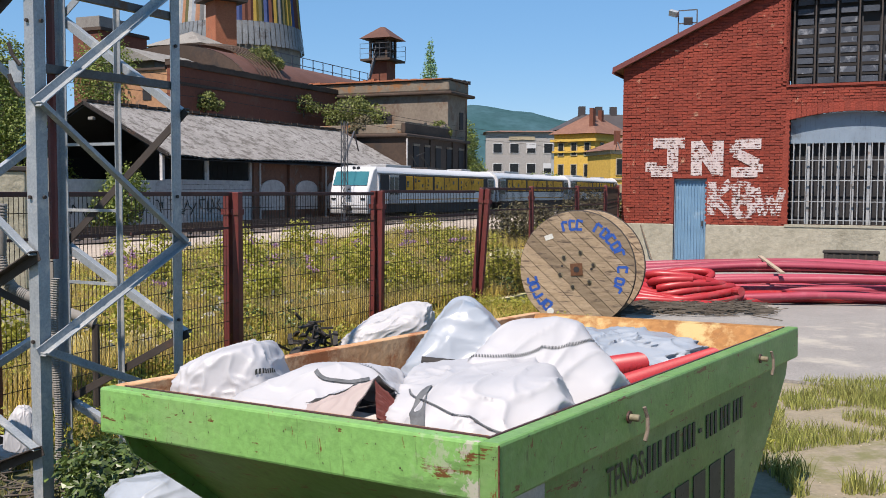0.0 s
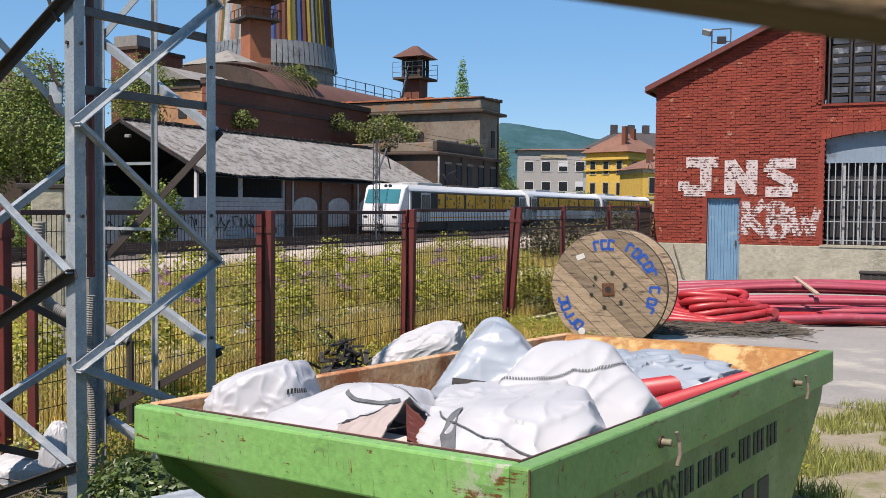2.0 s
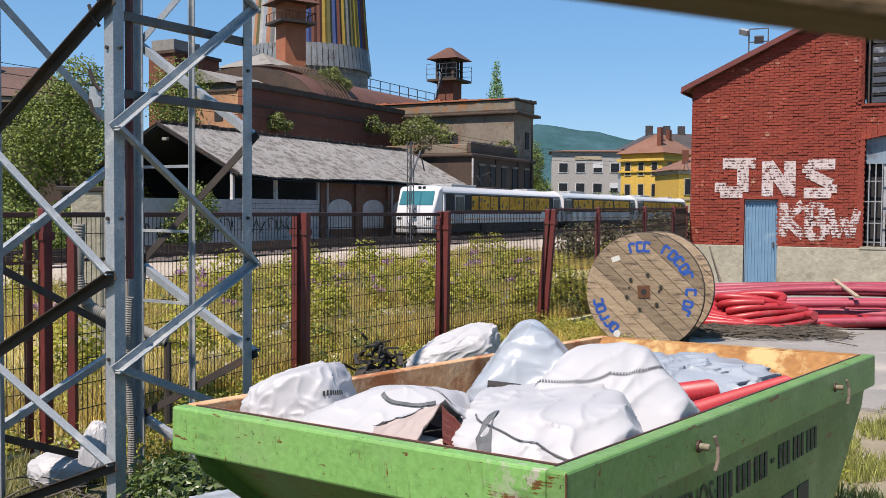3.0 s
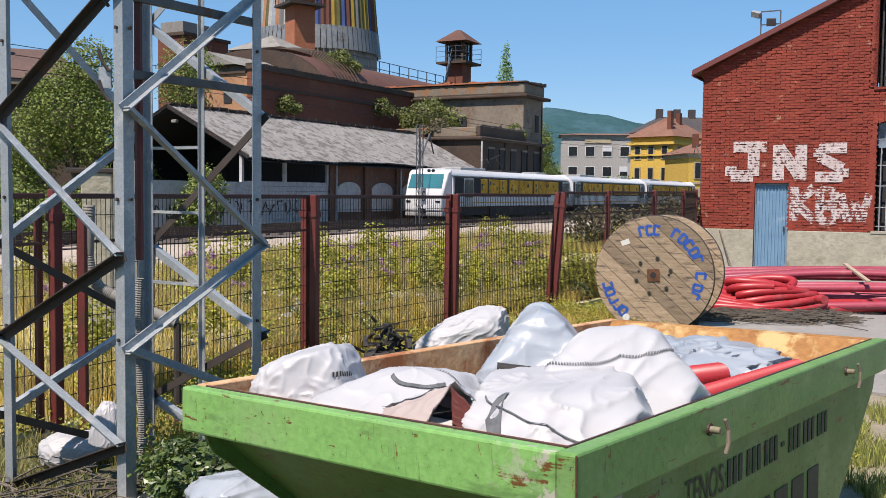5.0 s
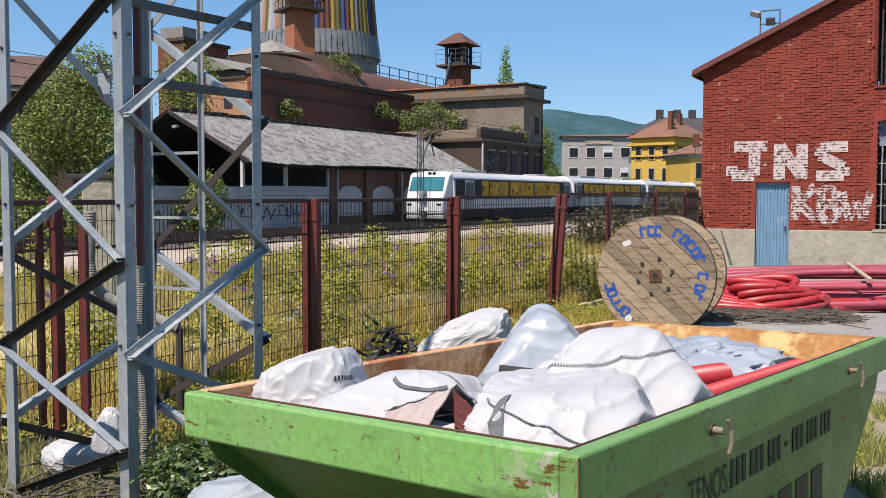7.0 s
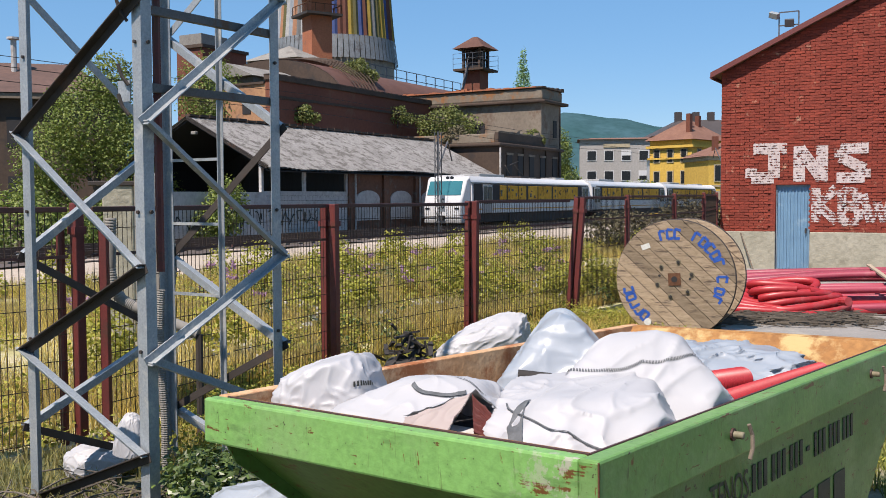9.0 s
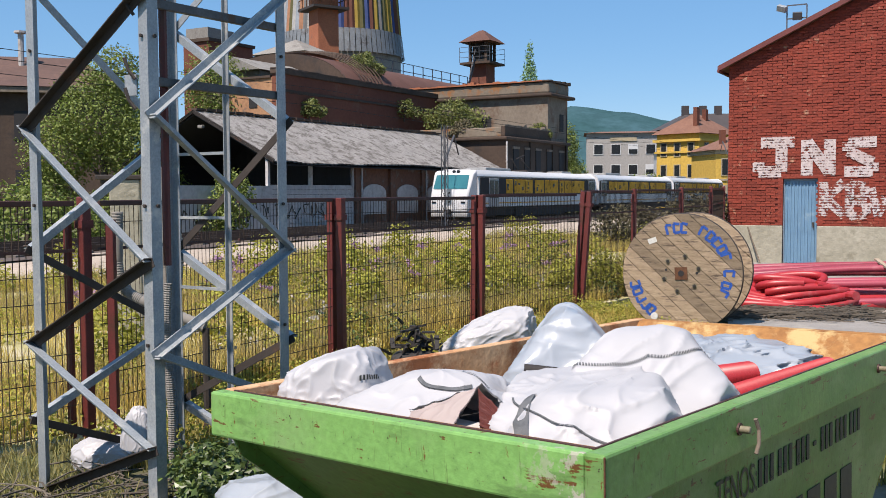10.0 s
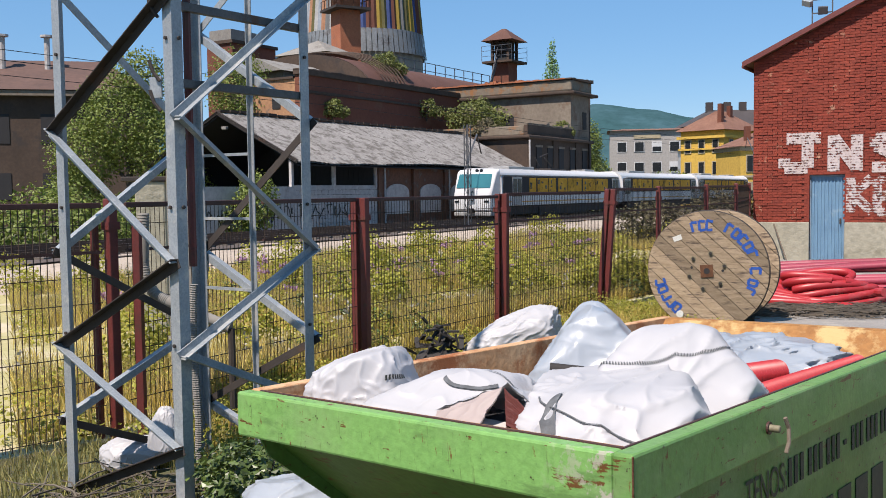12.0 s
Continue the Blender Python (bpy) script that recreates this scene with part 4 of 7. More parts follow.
for x in (-0.3, 2.6, 5.8):
    part("post", local_box(x - 0.07, x + 0.07, 0.0, 0.14, 2.2, EZ), M["block_grey"], shed)
for x in (6.35, 12.35, 15.3):
    part("downpipe", Shape().tube([(x, -0.12, 0.3), (x, -0.12, EZ - 0.3)], 0.05, 6), M["block_grey"], shed)
# floor and added cross boards are near-black too, standing for the shed's shade
part("floor_slab", local_box(-0.3, LEN, 0.3, 2 * HALF, -0.05, 0.06), M["unlit_black"], shed, "floor, near-black for the shade inside")
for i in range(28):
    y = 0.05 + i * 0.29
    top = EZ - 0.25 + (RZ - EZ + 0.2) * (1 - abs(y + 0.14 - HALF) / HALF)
    part("board", local_box(5.6, 5.65 + 0.012 * (i % 2), y, y + 0.28, 0.0, top), M["unlit_black"], shed, "added inner board, near-black for the shade inside")
part("verge", Shape().bar((-0.45, -0.4, EZ - 0.22), (-0.45, HALF, RZ - 0.05), 0.05, 0.16).bar((-0.45, HALF, RZ - 0.05), (-0.45, 2 * HALF + 0.4, EZ - 0.22), 0.05, 0.12), M["dark_steel"], shed)
part("lamp", Shape().box(-0.62, -0.44, 3.45, 3.72, 4.78, 4.92), M["concrete"], shed, bevel=0.03)
for i in range(26):
    scr = Shape()
    x = -5.2 + i * 0.4 + float(rng.uniform(-0.1, 0.1))
    pts = [(x + float(rng.uniform(-0.2, 0.3)), 0, 0.75 + float(rng.uniform(0, 0.75))) for _ in range(4)]
    for p, q in zip(pts, pts[1:]):
        scr.bar((p[0], -0.012, p[2]), (q[0], -0.012, q[2]), 0.05, 0.005, up=(0, 1, 0))
    part("scrawl", scr, M["ink"], shed, "dark scrawled paint line")

red = thing("factory_hall", "long rust-red factory hall with barrel roof", "factory", SITE)
part("wall", local_box(11.3, 29.3, 9.0, 9.5, 0, 8.75), M["factory_red"], red)
part("parapet", local_box(11.2, 29.4, 8.88, 9.55, 8.75, 9.1), M["factory_brown"], red, bevel=0.04)
part("cornice", local_box(11.3, 29.3, 8.93, 9.0, 7.75, 7.9), M["factory_brown"], red)
part("end_wall", local_box(28.9, 29.3, 9.5, 26, 0, 8.7), M["factory_red"], red)
part("end_wall", local_box(11.3, 11.7, 9.5, 12.9, 0, 8.55), M["ochre_brick"], red, "sunlit ochre brick end wall")
part("end_coping", local_box(11.2, 11.8, 9.55, 13.0, 8.55, 8.68), M["factory_brown"], red)
# flat near-black box, the unlit room behind put in as colour
part("end_window", local_box(11.26, 11.3, 10.6, 11.2, 6.9, 7.7), M["unlit_black"], red, "dark broken window")
def vault(u, v):
    a = math.pi * v
    return (21 + 27 * u, 17.5 - 6.5 * math.cos(a), 8.6 + 3.1 * math.sin(a) + 0.05 * noise.noise((u * 40, v * 6, 2)))
part("barrel_roof", Shape().grid(vault, 60, 20), M["vault_rust"], red, "rusty barrel-vaulted sheet roof", smooth=40)
lun = [(21.02, 17.5 - 6.5 * math.cos(a), 8.6 + 3.1 * math.sin(a)) for a in np.linspace(0, math.pi, 20)]
part("lunette", Shape().add(lun + [(21.2, y, z) for _, y, z in lun], [tuple(range(20)), tuple(range(39, 19, -1))] + [(k, k + 20, (k + 1) % 20 + 20, (k + 1) % 20) for k in range(20)]), M["factory_brown"], red)
for k in range(7):
    x = 22.6 + 0.42 * k
    part("hoop", Shape().tube([(x + 0.25 * math.sin(2 * a), 17.5 - 6.6 * math.cos(a), 8.7 + (3.25 + 0.06 * k) * math.sin(a)) for a in np.linspace(0.12, 2.6, 22)], 0.04, 5), M["factory_brown"], red)
wr = Shape()
for i in range(12):
    x = 30 + i * 1.6
    wr.bar((x, 16.5, 11.4), (x, 16.5, 12.7), 0.06, 0.06)
for z in (12.05, 12.7):
    wr.bar((30, 16.5, z), (47.6, 16.5, z), 0.05, 0.05)
wr.bar((47.6, 16.5, 11.6), (49.2, 16.5, 14.6), 0.08, 0.3).bar((47.9, 16.5, 12.6), (49.2, 16.5, 15.5), 0.05, 0.05)
part("walkway_rail", wr, M["steel_walk"], red)
annex = thing("cream_annex", "small pale rendered works building with low roof", "factory", SITE)
part("wall", local_box(14.6, 19.5, 13.2, 17.0, 0, 9.6), M["factory_cream"], annex)
part("roof", Shape().add([(14.2, 12.9, 9.6), (20.0, 12.9, 9.6), (20.0, 17.3, 9.6), (14.2, 17.3, 9.6), (14.2, 15.1, 10.5), (20.0, 15.1, 10.5)], [(3, 2, 1, 0), (0, 1, 5, 4), (1, 2, 5), (2, 3, 4, 5), (3, 0, 4)]), M["concrete"], annex)
far = thing("brick_works_block", "dark red brick works block with grey parapet", "factory", SITE)
part("wall", local_box(24, 29, 26.3, 29, 0, 13.7), M["factory_red"], far)
part("cornice", local_box(23.85, 29.15, 26.15, 29.15, 13.7, 13.95), M["factory_brown"], far)
part("parapet", local_box(24.1, 27.0, 26.5, 28.8, 13.95, 14.8), M["concrete"], far)


def crumbled(x0, x1, y0, y1, z, low, high, seed):
    """A ragged broken edge of small lumps on a wall top."""
    g = np.random.default_rng(seed)
    e = Shape()
    n = int(max(x1 - x0, y1 - y0) / 0.22)
    for k in range(n):
        f = (k + 0.5) / n
        cx, cy = (x0 + (x1 - x0) * f, (y0 + y1) / 2) if x1 - x0 > y1 - y0 else ((x0 + x1) / 2, y0 + (y1 - y0) * f)
        hw, hd = (0.13, (y1 - y0) / 2) if x1 - x0 > y1 - y0 else ((x1 - x0) / 2, 0.13)
        h = float(g.uniform(low, high)) * (0.4 + abs(noise.noise((k * 0.35, seed, 0))) * 2)
        hd, hw = hd * float(g.uniform(0.85, 1.04)), hw * float(g.uniform(0.85, 1.04))
        e.box(cx - hw, cx + hw, cy - hd, cy + hd, z - 0.05, z + h)
    return e


part("broken_coping", crumbled(11.2, 29.4, 8.86, 9.56, 9.1, 0.0, 0.045, 3), M["factory_brown"], red)

# small rusty tower with a hipped cap
tow = thing("roof_tower", "small square rusty tower with hipped cap", "tower", SITE @ pose(50.6, 16.5, 0))
part("shaft", Shape().box(-0.88, 0.88, -0.88, 0.88, 0, 14.2), M["factory_red"], tow)
part("platform", Shape().box(-1.6, 1.6, -1.6, 1.6, 14.1, 14.3), M["factory_brown"], tow)
for x in (-0.85, 0.85):
    for y in (-0.85, 0.85):
        part("post", Shape().box(x - 0.12, x + 0.12, y - 0.12, y + 0.12, 14.3, 16.2), M["factory_brown"], tow)
part("core", Shape().box(-0.7, 0.7, -0.7, 0.7, 14.3, 16.1), M["underframe"], tow)
part("belt", Shape().box(-0.95, 0.95, -0.95, 0.95, 15.2, 15.3), M["dark_steel"], tow)
part("cap", Shape().add([(-1.66, -1.66, 16.2), (1.66, -1.66, 16.2), (1.66, 1.66, 16.2), (-1.66, 1.66, 16.2), (-0.2, -0.2, 17.4), (0.2, -0.2, 17.4), (0.2, 0.2, 17.4), (-0.2, 0.2, 17.4)],
                        [(3, 2, 1, 0), (0, 1, 5, 4), (1, 2, 6, 5), (2, 3, 7, 6), (3, 0, 4, 7), (4, 5, 6, 7)]), M["vault_rust"], tow)
for x in (-1.6, 1.6):
    gr = Shape()
    for a in (-1.6, -0.5, 0.5, 1.6):
        gr.bar((x, a, 14.3), (x, a, 15.7), 0.035, 0.035)
    for z in (14.75, 15.25, 15.7):
        gr.bar((x, -1.6, z), (x, 1.6, z), 0.035, 0.035)
    part("guard_rail", gr, M["steel_walk"], tow)

# stepped block at the end of the shed
blk = thing("factory_block", "crumbling brown two-storey factory block with tall windows", "factory", SITE)
part("lower_wall", local_box(22.0, 31.9, 0.0, 8.6, 0, 5.2), M["factory_brown"], blk)
part("cornice", local_box(21.75, 32.15, -0.25, 8.6, 5.2, 5.42), M["factory_brown"], blk, bevel=0.07)
part("broken_coping", crumbled(22.0, 29.2, -0.04, 0.28, 6.1, 0.01, 0.16, 5), M["factory_cream"], blk)
part("broken_coping", crumbled(29.0, 32.8, 0.05, 0.6, 9.58, 0.01, 0.12, 6), M["factory_brown"], blk)
part("broken_coping", crumbled(28.95, 29.5, 0.6, 12.1, 9.58, 0.01, 0.14, 7), M["orange_brick"], blk)
part("roof_parapet", local_box(22.0, 29.2, -0.02, 0.26, 5.42, 6.1), M["factory_brown"], blk, bevel=0.05)
part("roof_parapet", local_box(22.0, 22.3, 0.26, 8.6, 5.42, 6.0), M["parapet_worn"], blk, bevel=0.05)
part("upper_wall", local_box(29.2, 32.6, 0.25, 12, 5.42, 8.5), M["factory_cream"], blk)
part("upper_cornice", local_box(28.85, 33.2, -0.15, 12.3, 8.5, 8.72), M["factory_brown"], blk, bevel=0.07)
part("parapet", local_box(29.1, 32.7, 0.15, 12, 8.72, 9.5), M["parapet_worn"], blk, bevel=0.12)
part("parapet_cap", local_box(29.0, 32.8, 0.05, 12.1, 9.5, 9.58), M["factory_brown"], blk, bevel=0.03)
# window openings are near-black boxes on the wall, coloured for unlit rooms
for x in (23.2, 24.85, 26.6, 28.4, 30.5):
    wd = part("window", local_box(x, x + 0.75, -0.05, 0.0, 3.35, 4.7), M["unlit_black"], blk, "dark broken window")
    part("sill", local_box(x - 0.12, x + 0.87, -0.14, -0.0, 3.2, 3.35), M["factory_cream"], wd)
    part("lintel", local_box(x - 0.1, x + 0.85, -0.08, 0.0, 4.7, 4.84), M["factory_cream"], wd)
    part("window", local_box(x, x + 0.75, -0.04, 0.0, 0.8, 2.0), M["unlit_black"], blk, "dark broken window")
for x in (22.15, 25.75, 29.4, 31.75):
    part("pilaster", local_box(x - 0.14, x + 0.14, -0.10, 0.0, 0, 5.2), M["factory_brown"], blk)
part("string_course", local_box(21.94, 31.96, -0.09, 0.0, 2.55, 2.72), M["factory_cream"], blk, bevel=0.03)
part("downpipe", Shape().tube([(21.9, -0.2, 0.2), (21.9, -0.2, 5.1)], 0.06, 8), M["block_grey"], blk)
part("downpipe", Shape().tube([(31.4, -0.2, 0.2), (31.4, -0.2, 8.3)], 0.06, 8), M["dark_steel"], blk)
part("window", local_box(29.15, 29.2, 4.6, 5.6, 6.0, 7.2), M["unlit_black"], blk, "dark broken window")
part("window", local_box(31.2, 31.8, 0.2, 0.25, 6.2, 7.4), M["unlit_black"], blk, "dark broken window")

# painted cooling tower
CT = Vector((-23.7, 112, 0))
ct = thing("cooling_tower", "tall concrete cooling tower painted in coloured stripes", "cooling tower", pose(*CT))
CT_Z0, CT_Z1 = 17.6, 45.0
def ct_r(z):
    return 6.65 + 0.0024 * (40 - z) ** 2 - 0.0024 * (40 - 24) ** 2
# stripe colours by bearing: pale and peach on one flank, strong colours on the other
PALE = ["stripe_peach", "stripe_grey", "stripe_white", "stripe_ice", "stripe_peach", "stripe_olive", "stripe_white", "stripe_ice"]
STRONG = ["stripe_yellow", "stripe_yellow", "stripe_blue", "stripe_brown", "stripe_brown", "stripe_yellow", "stripe_olive", "stripe_blue", "stripe_brown", "stripe_yellow", "stripe_grey", "stripe_olive"]
NS = 72
for k in range(NS):
    a0, a1 = 2 * math.pi * k / NS, 2 * math.pi * (k + 1) / NS
    am = (a0 + a1) / 2
    s = Shape()
    lv = np.linspace(CT_Z0 + 2.6, CT_Z1, 9)
    pv = []
    for z in lv:
        r = ct_r(z)
        pv += [(r * math.cos(a0), r * math.sin(a0), z), ((r + 0.16) * math.cos(am), (r + 0.16) * math.sin(am), z), (r * math.cos(a1), r * math.sin(a1), z)]
    s.add(pv, [(3 * i + j, 3 * i + j + 1, 3 * i + j + 4, 3 * i + j + 3) for i in range(8) for j in range(2)])
    part("stripe", s, M[PALE[k % len(PALE)] if 36 <= k < 54 else STRONG[(k - 54) % len(STRONG)]], ct, smooth=20)
for k in range(NS):
    skirt = Shape()
    a0, a1 = 2 * math.pi * k / NS, 2 * math.pi * (k + 0.86) / NS
    am = (a0 + a1) / 2
    r0, r1 = ct_r(CT_Z0) + 0.25, ct_r(CT_Z0 + 2.6) + 0.2
    skirt.add([(r * math.cos(a), r * math.sin(a), z) for z, r in ((CT_Z0, r0), (CT_Z0 + 2.6, r1)) for a in (a0, am, a1)], [(0, 1, 4, 3), (1, 2, 5, 4)])
    part("skirt_rib", skirt, M["skirt_sheet"], ct, "blue-grey sheet rib")
part("inner_skirt", Shape().tube([(0, 0, 0), (0, 0, CT_Z0 + 2.6)], [ct_r(CT_Z0), ct_r(CT_Z0 + 2.6)], 48), M["concrete"], ct)

bt = thing("brick_tower", "square red brick shaft with rusty platform and cap", "tower", pose(-22.7, 98.8, 0, 0, 0, 38))
part("shaft", Shape().box(-1.15, 1.15, -1.15, 1.15, 0, 23.0), M["orange_brick"], bt)
part("platform", Shape().box(-2.0, 2.0, -2.0, 2.0, 20.8, 21.05), M["dark_steel"], bt)
part("cap", Shape().add([(-2.3, -2.3, 22.9), (2.3, -2.3, 22.9), (2.3, 2.3, 22.9), (-2.3, 2.3, 22.9), (0, 0, 24.6)], [(3, 2, 1, 0), (0, 1, 4), (1, 2, 4), (2, 3, 4), (3, 0, 4)]), M["vault_rust"], bt)
gr = Shape()
for a in (-1.9, -1.05, 0, 1.05, 1.9):
    for x, y in ((a, -1.9), (a, 1.9), (-1.9, a), (1.9, a)):
        gr.bar((x, y, 21.0), (x, y, 22.9 if abs(a) > 2 else 21.9), 0.07, 0.07)
for p, q in (((-1.9, -1.9), (1.9, -1.9)), ((1.9, -1.9), (1.9, 1.9)), ((-1.9, 1.9), (-1.9, -1.9))):
    gr.bar((*p, 21.9), (*q, 21.9), 0.07, 0.07)
part("guard_rail", gr, M["rust"], bt)
hip = thing("roof_house", "low pyramid roof beside the brick shaft", "roof", pose(-24.8, 95.5, 0, 0, 0, -24))
part("body", Shape().box(-3.0, 3.0, -2.6, 2.6, 0, 15.7), M["factory_red"], hip)
part("roof", Shape().add([(-3.5, -3.1, 15.7), (3.5, -3.1, 15.7), (3.5, 3.1, 15.7), (-3.5, 3.1, 15.7), (0, 0, 17.4)], [(3, 2, 1, 0), (0, 1, 4), (1, 2, 4), (2, 3, 4), (3, 0, 4)]), M["concrete"], hip)

# ---- town beyond ----
def facade(parent, x0, x1, y, z0, rows, cols, w, h, dz, trim, skipper=None):
    """Windows with frames and panes on a wall that faces -y."""
    for r in range(rows):
        for c in range(cols):
            cx = x0 + (x1 - x0) * (c + 0.5) / cols
            z = z0 + r * dz
            wn_ = part("window", Shape().box(cx - w / 2 - 0.1, cx + w / 2 + 0.1, y - 0.08, y, z - 0.1, z + h + 0.1), trim, parent)
            shut = 0.5 * h if (r * 7 + c * 3) % 4 == 0 else 0.0
            part("pane", Shape().box(cx - w / 2, cx + w / 2, y - 0.1, y - 0.075, z, z + h - shut), M["glass_dark"], wn_)


gb = thing("grey_apartment_house", "plain grey apartment block with red tiled roof", "apartment building", pose(6.6, 150, 0, 0, 0, -2))
part("wall", Shape().box(0, 11.2, 0, 9, 0, 11.0), M["grey_wall"], gb)
part("roof", Shape().add([(-0.4, -0.5, 11), (13.4, -0.5, 11), (13.4, 9.5, 11), (-0.4, 9.5, 11), (2, 4.5, 11.5), (11.5, 4.5, 11.5)], [(3, 2, 1, 0), (0, 1, 5, 4), (1, 2, 5), (2, 3, 4, 5), (3, 0, 4)]), M["tile_roof"], gb)
part("annex", Shape().box(11.2, 13.2, 1.5, 9, 0, 10.9), M["factory_red"], gb)
facade(gb, 0.5, 11, 0, 1.6, 3, 4, 1.3, 1.4, 3.1, M["white_paint"])
part("sign", Shape().box(3.6, 7.6, -0.12, -0.02, 9.75, 10.35), M["cream_wall"], gb)

yb = thing("yellow_house", "ochre yellow town house with brown hipped roof", "house", pose(17.5, 111.4, 0, 0, 0, 50))
part("wall", Shape().box(0, 8.0, 0, 5.6, 0, 8.6), M["yellow_wall"], yb)
part("cornice", Shape().box(-0.35, 8.35, -0.35, 5.95, 7.7, 8.0).box(-0.2, 8.2, -0.2, 5.8, 6.4, 6.6), M["yellow_wall"], yb)
part("roof", Shape().add([(-0.5, -0.5, 8.6), (8.5, -0.5, 8.6), (8.5, 6.1, 8.6), (-0.5, 6.1, 8.6), (3, 2.8, 11.0), (5, 2.8, 11.0)], [(3, 2, 1, 0), (0, 1, 5, 4), (1, 2, 5), (2, 3, 4, 5), (3, 0, 4)]), M["tile_roof"], yb)
for x, y in ((1, 1), (2.4, 1.8), (4.6, 2)):
    part("chimney", Shape().box(x - 0.25, x + 0.25, y - 0.25, y + 0.25, 9, 11.6), M["factory_red"], yb)
facade(yb, 0.3, 7.7, 0, 1.0, 3, 3, 0.7, 1.5, 2.5, M["cream_wall"])
for r in range(3):
    for c in range(3):
        y, z = 1.0 + c * 1.8, 1.0 + 2.5 * r
        wd = part("window", Shape().box(-0.08, 0, y - 0.45, y + 0.45, z, z + 1.6), M["cream_wall"], yb)
        part("pane", Shape().box(-0.1, -0.075, y - 0.32, y + 0.32, z + 0.1, z + 1.5), M["glass_dark"], wd)

cb = thing("cream_house", "small cream and yellow house with tiled roof", "house", pose(16.7, 96, 0, 0, 0, 14))
part("wall", Shape().box(0, 7, 0, 6, 0, 6.0), M["yellow_wall"], cb)
part("band", Shape().box(-0.15, 7.15, -0.15, 6.1, 5.6, 6.0).box(-0.1, 7.1, -0.1, 6.1, 3.0, 3.2), M["cream_wall"], cb)
part("roof", Shape().add([(-0.4, -0.4, 6), (7.4, -0.4, 6), (7.4, 6.4, 6), (-0.4, 6.4, 6), (3.5, 3, 7.8)], [(3, 2, 1, 0), (0, 1, 4), (1, 2, 4), (2, 3, 4), (3, 0, 4)]), M["tile_roof"], cb)
part("chimney", Shape().box(0.9, 1.4, 0.9, 1.4, 6, 8.0), M["factory_red"], cb)
facade(cb, 0.2, 6.8, 0, 1.0, 2, 4, 0.8, 1.5, 2.6, M["cream_wall"])

db = thing("dark_roofed_block", "apartment block with dark mansard roof and chimneys", "apartment building", pose(18.5, 150, 0, 0, 0, 8))
part("wall", Shape().box(0, 24, 0, 10, 0, 11.6), M["cream_wall"], db)
part("roof", Shape().add([(-0.5, -0.5, 11.5), (24.5, -0.5, 11.5), (24.5, 10.5, 11.5), (-0.5, 10.5, 11.5), (4.5, 4, 14.2), (21, 4, 14.2), (21, 7, 14.2), (4.5, 7, 14.2)], [(3, 2, 1, 0), (0, 1, 5, 4), (1, 2, 6, 5), (2, 3, 7, 6), (3, 0, 4, 7), (4, 5, 6, 7)]), M["slate"], db)
for x in (4.2, 7.0, 9.4, 11.8, 14.5):
    part("chimney", Shape().box(x - 0.5, x + 0.5, 3.6, 4.4, 12.5, 15.4), M["slate"], db)
facade(db, 0.5, 23, 0, 1.3, 3, 7, 1.2, 1.5, 3.0, M["white_paint"])
wh = thing("white_house", "small white house between the blocks", "house", pose(15.0, 128, 0, 0, 0, 0))
part("wall", Shape().box(0, 6, 0, 6, 0, 7.2), M["white_paint"], wh)
part("roof", Shape().add([(-0.3, -0.3, 7.2), (6.3, -0.3, 7.2), (6.3, 6.3, 7.2), (-0.3, 6.3, 7.2), (3, 3, 8.6)], [(3, 2, 1, 0), (0, 1, 4), (1, 2, 4), (2, 3, 4), (3, 0, 4)]), M["slate"], wh)
facade(wh, 0.2, 5.8, 0, 1.2, 2, 3, 0.9, 1.6, 2.9, M["grey_wall"])

# old workshop at the end of the track on the other hand
ow = thing("old_workshop", "old brown brick workshop with tiled roof and chimneys", "workshop", pose(-46, 58, 0, 0, 0, 20))
part("wall", Shape().box(-14, 18.0, 0, 12, 0, 9.2), M["factory_brown"], ow)
part("eave_board", Shape().box(-14.5, 18.6, -0.6, 0, 8.8, 9.15), M["factory_cream"], ow)
part("roof", Shape().add([(-14.5, -0.7, 9.2), (18.6, -0.7, 9.2), (18.6, 12.5, 9.2), (-14.5, 12.5, 9.2), (-12, 6, 12.0), (14.5, 6, 12.0)], [(3, 2, 1, 0), (0, 1, 5, 4), (1, 2, 5), (2, 3, 4, 5), (3, 0, 4)]), M["old_tile"], ow)
for x in (6.0, 8.0, 11):
    part("chimney", Shape().tube([(x, 4, 10.2), (x, 4, 13.4)], 0.2, 8).disc((x, 4, 13.4), (0, 0, 1), 0.45, 0.15, 8), M["block_grey"], ow)
# workshop windows likewise: near-black boxes for the dark inside
for i in range(8):
    x = -12 + 3.3 * i
    part("window", Shape().box(x, x + 1.3, -0.05, 0, 5.6, 7.6), M["unlit_black"], ow)
    part("window", Shape().box(x, x + 1.3, -0.05, 0, 1.8, 3.6), M["unlit_black"], ow)

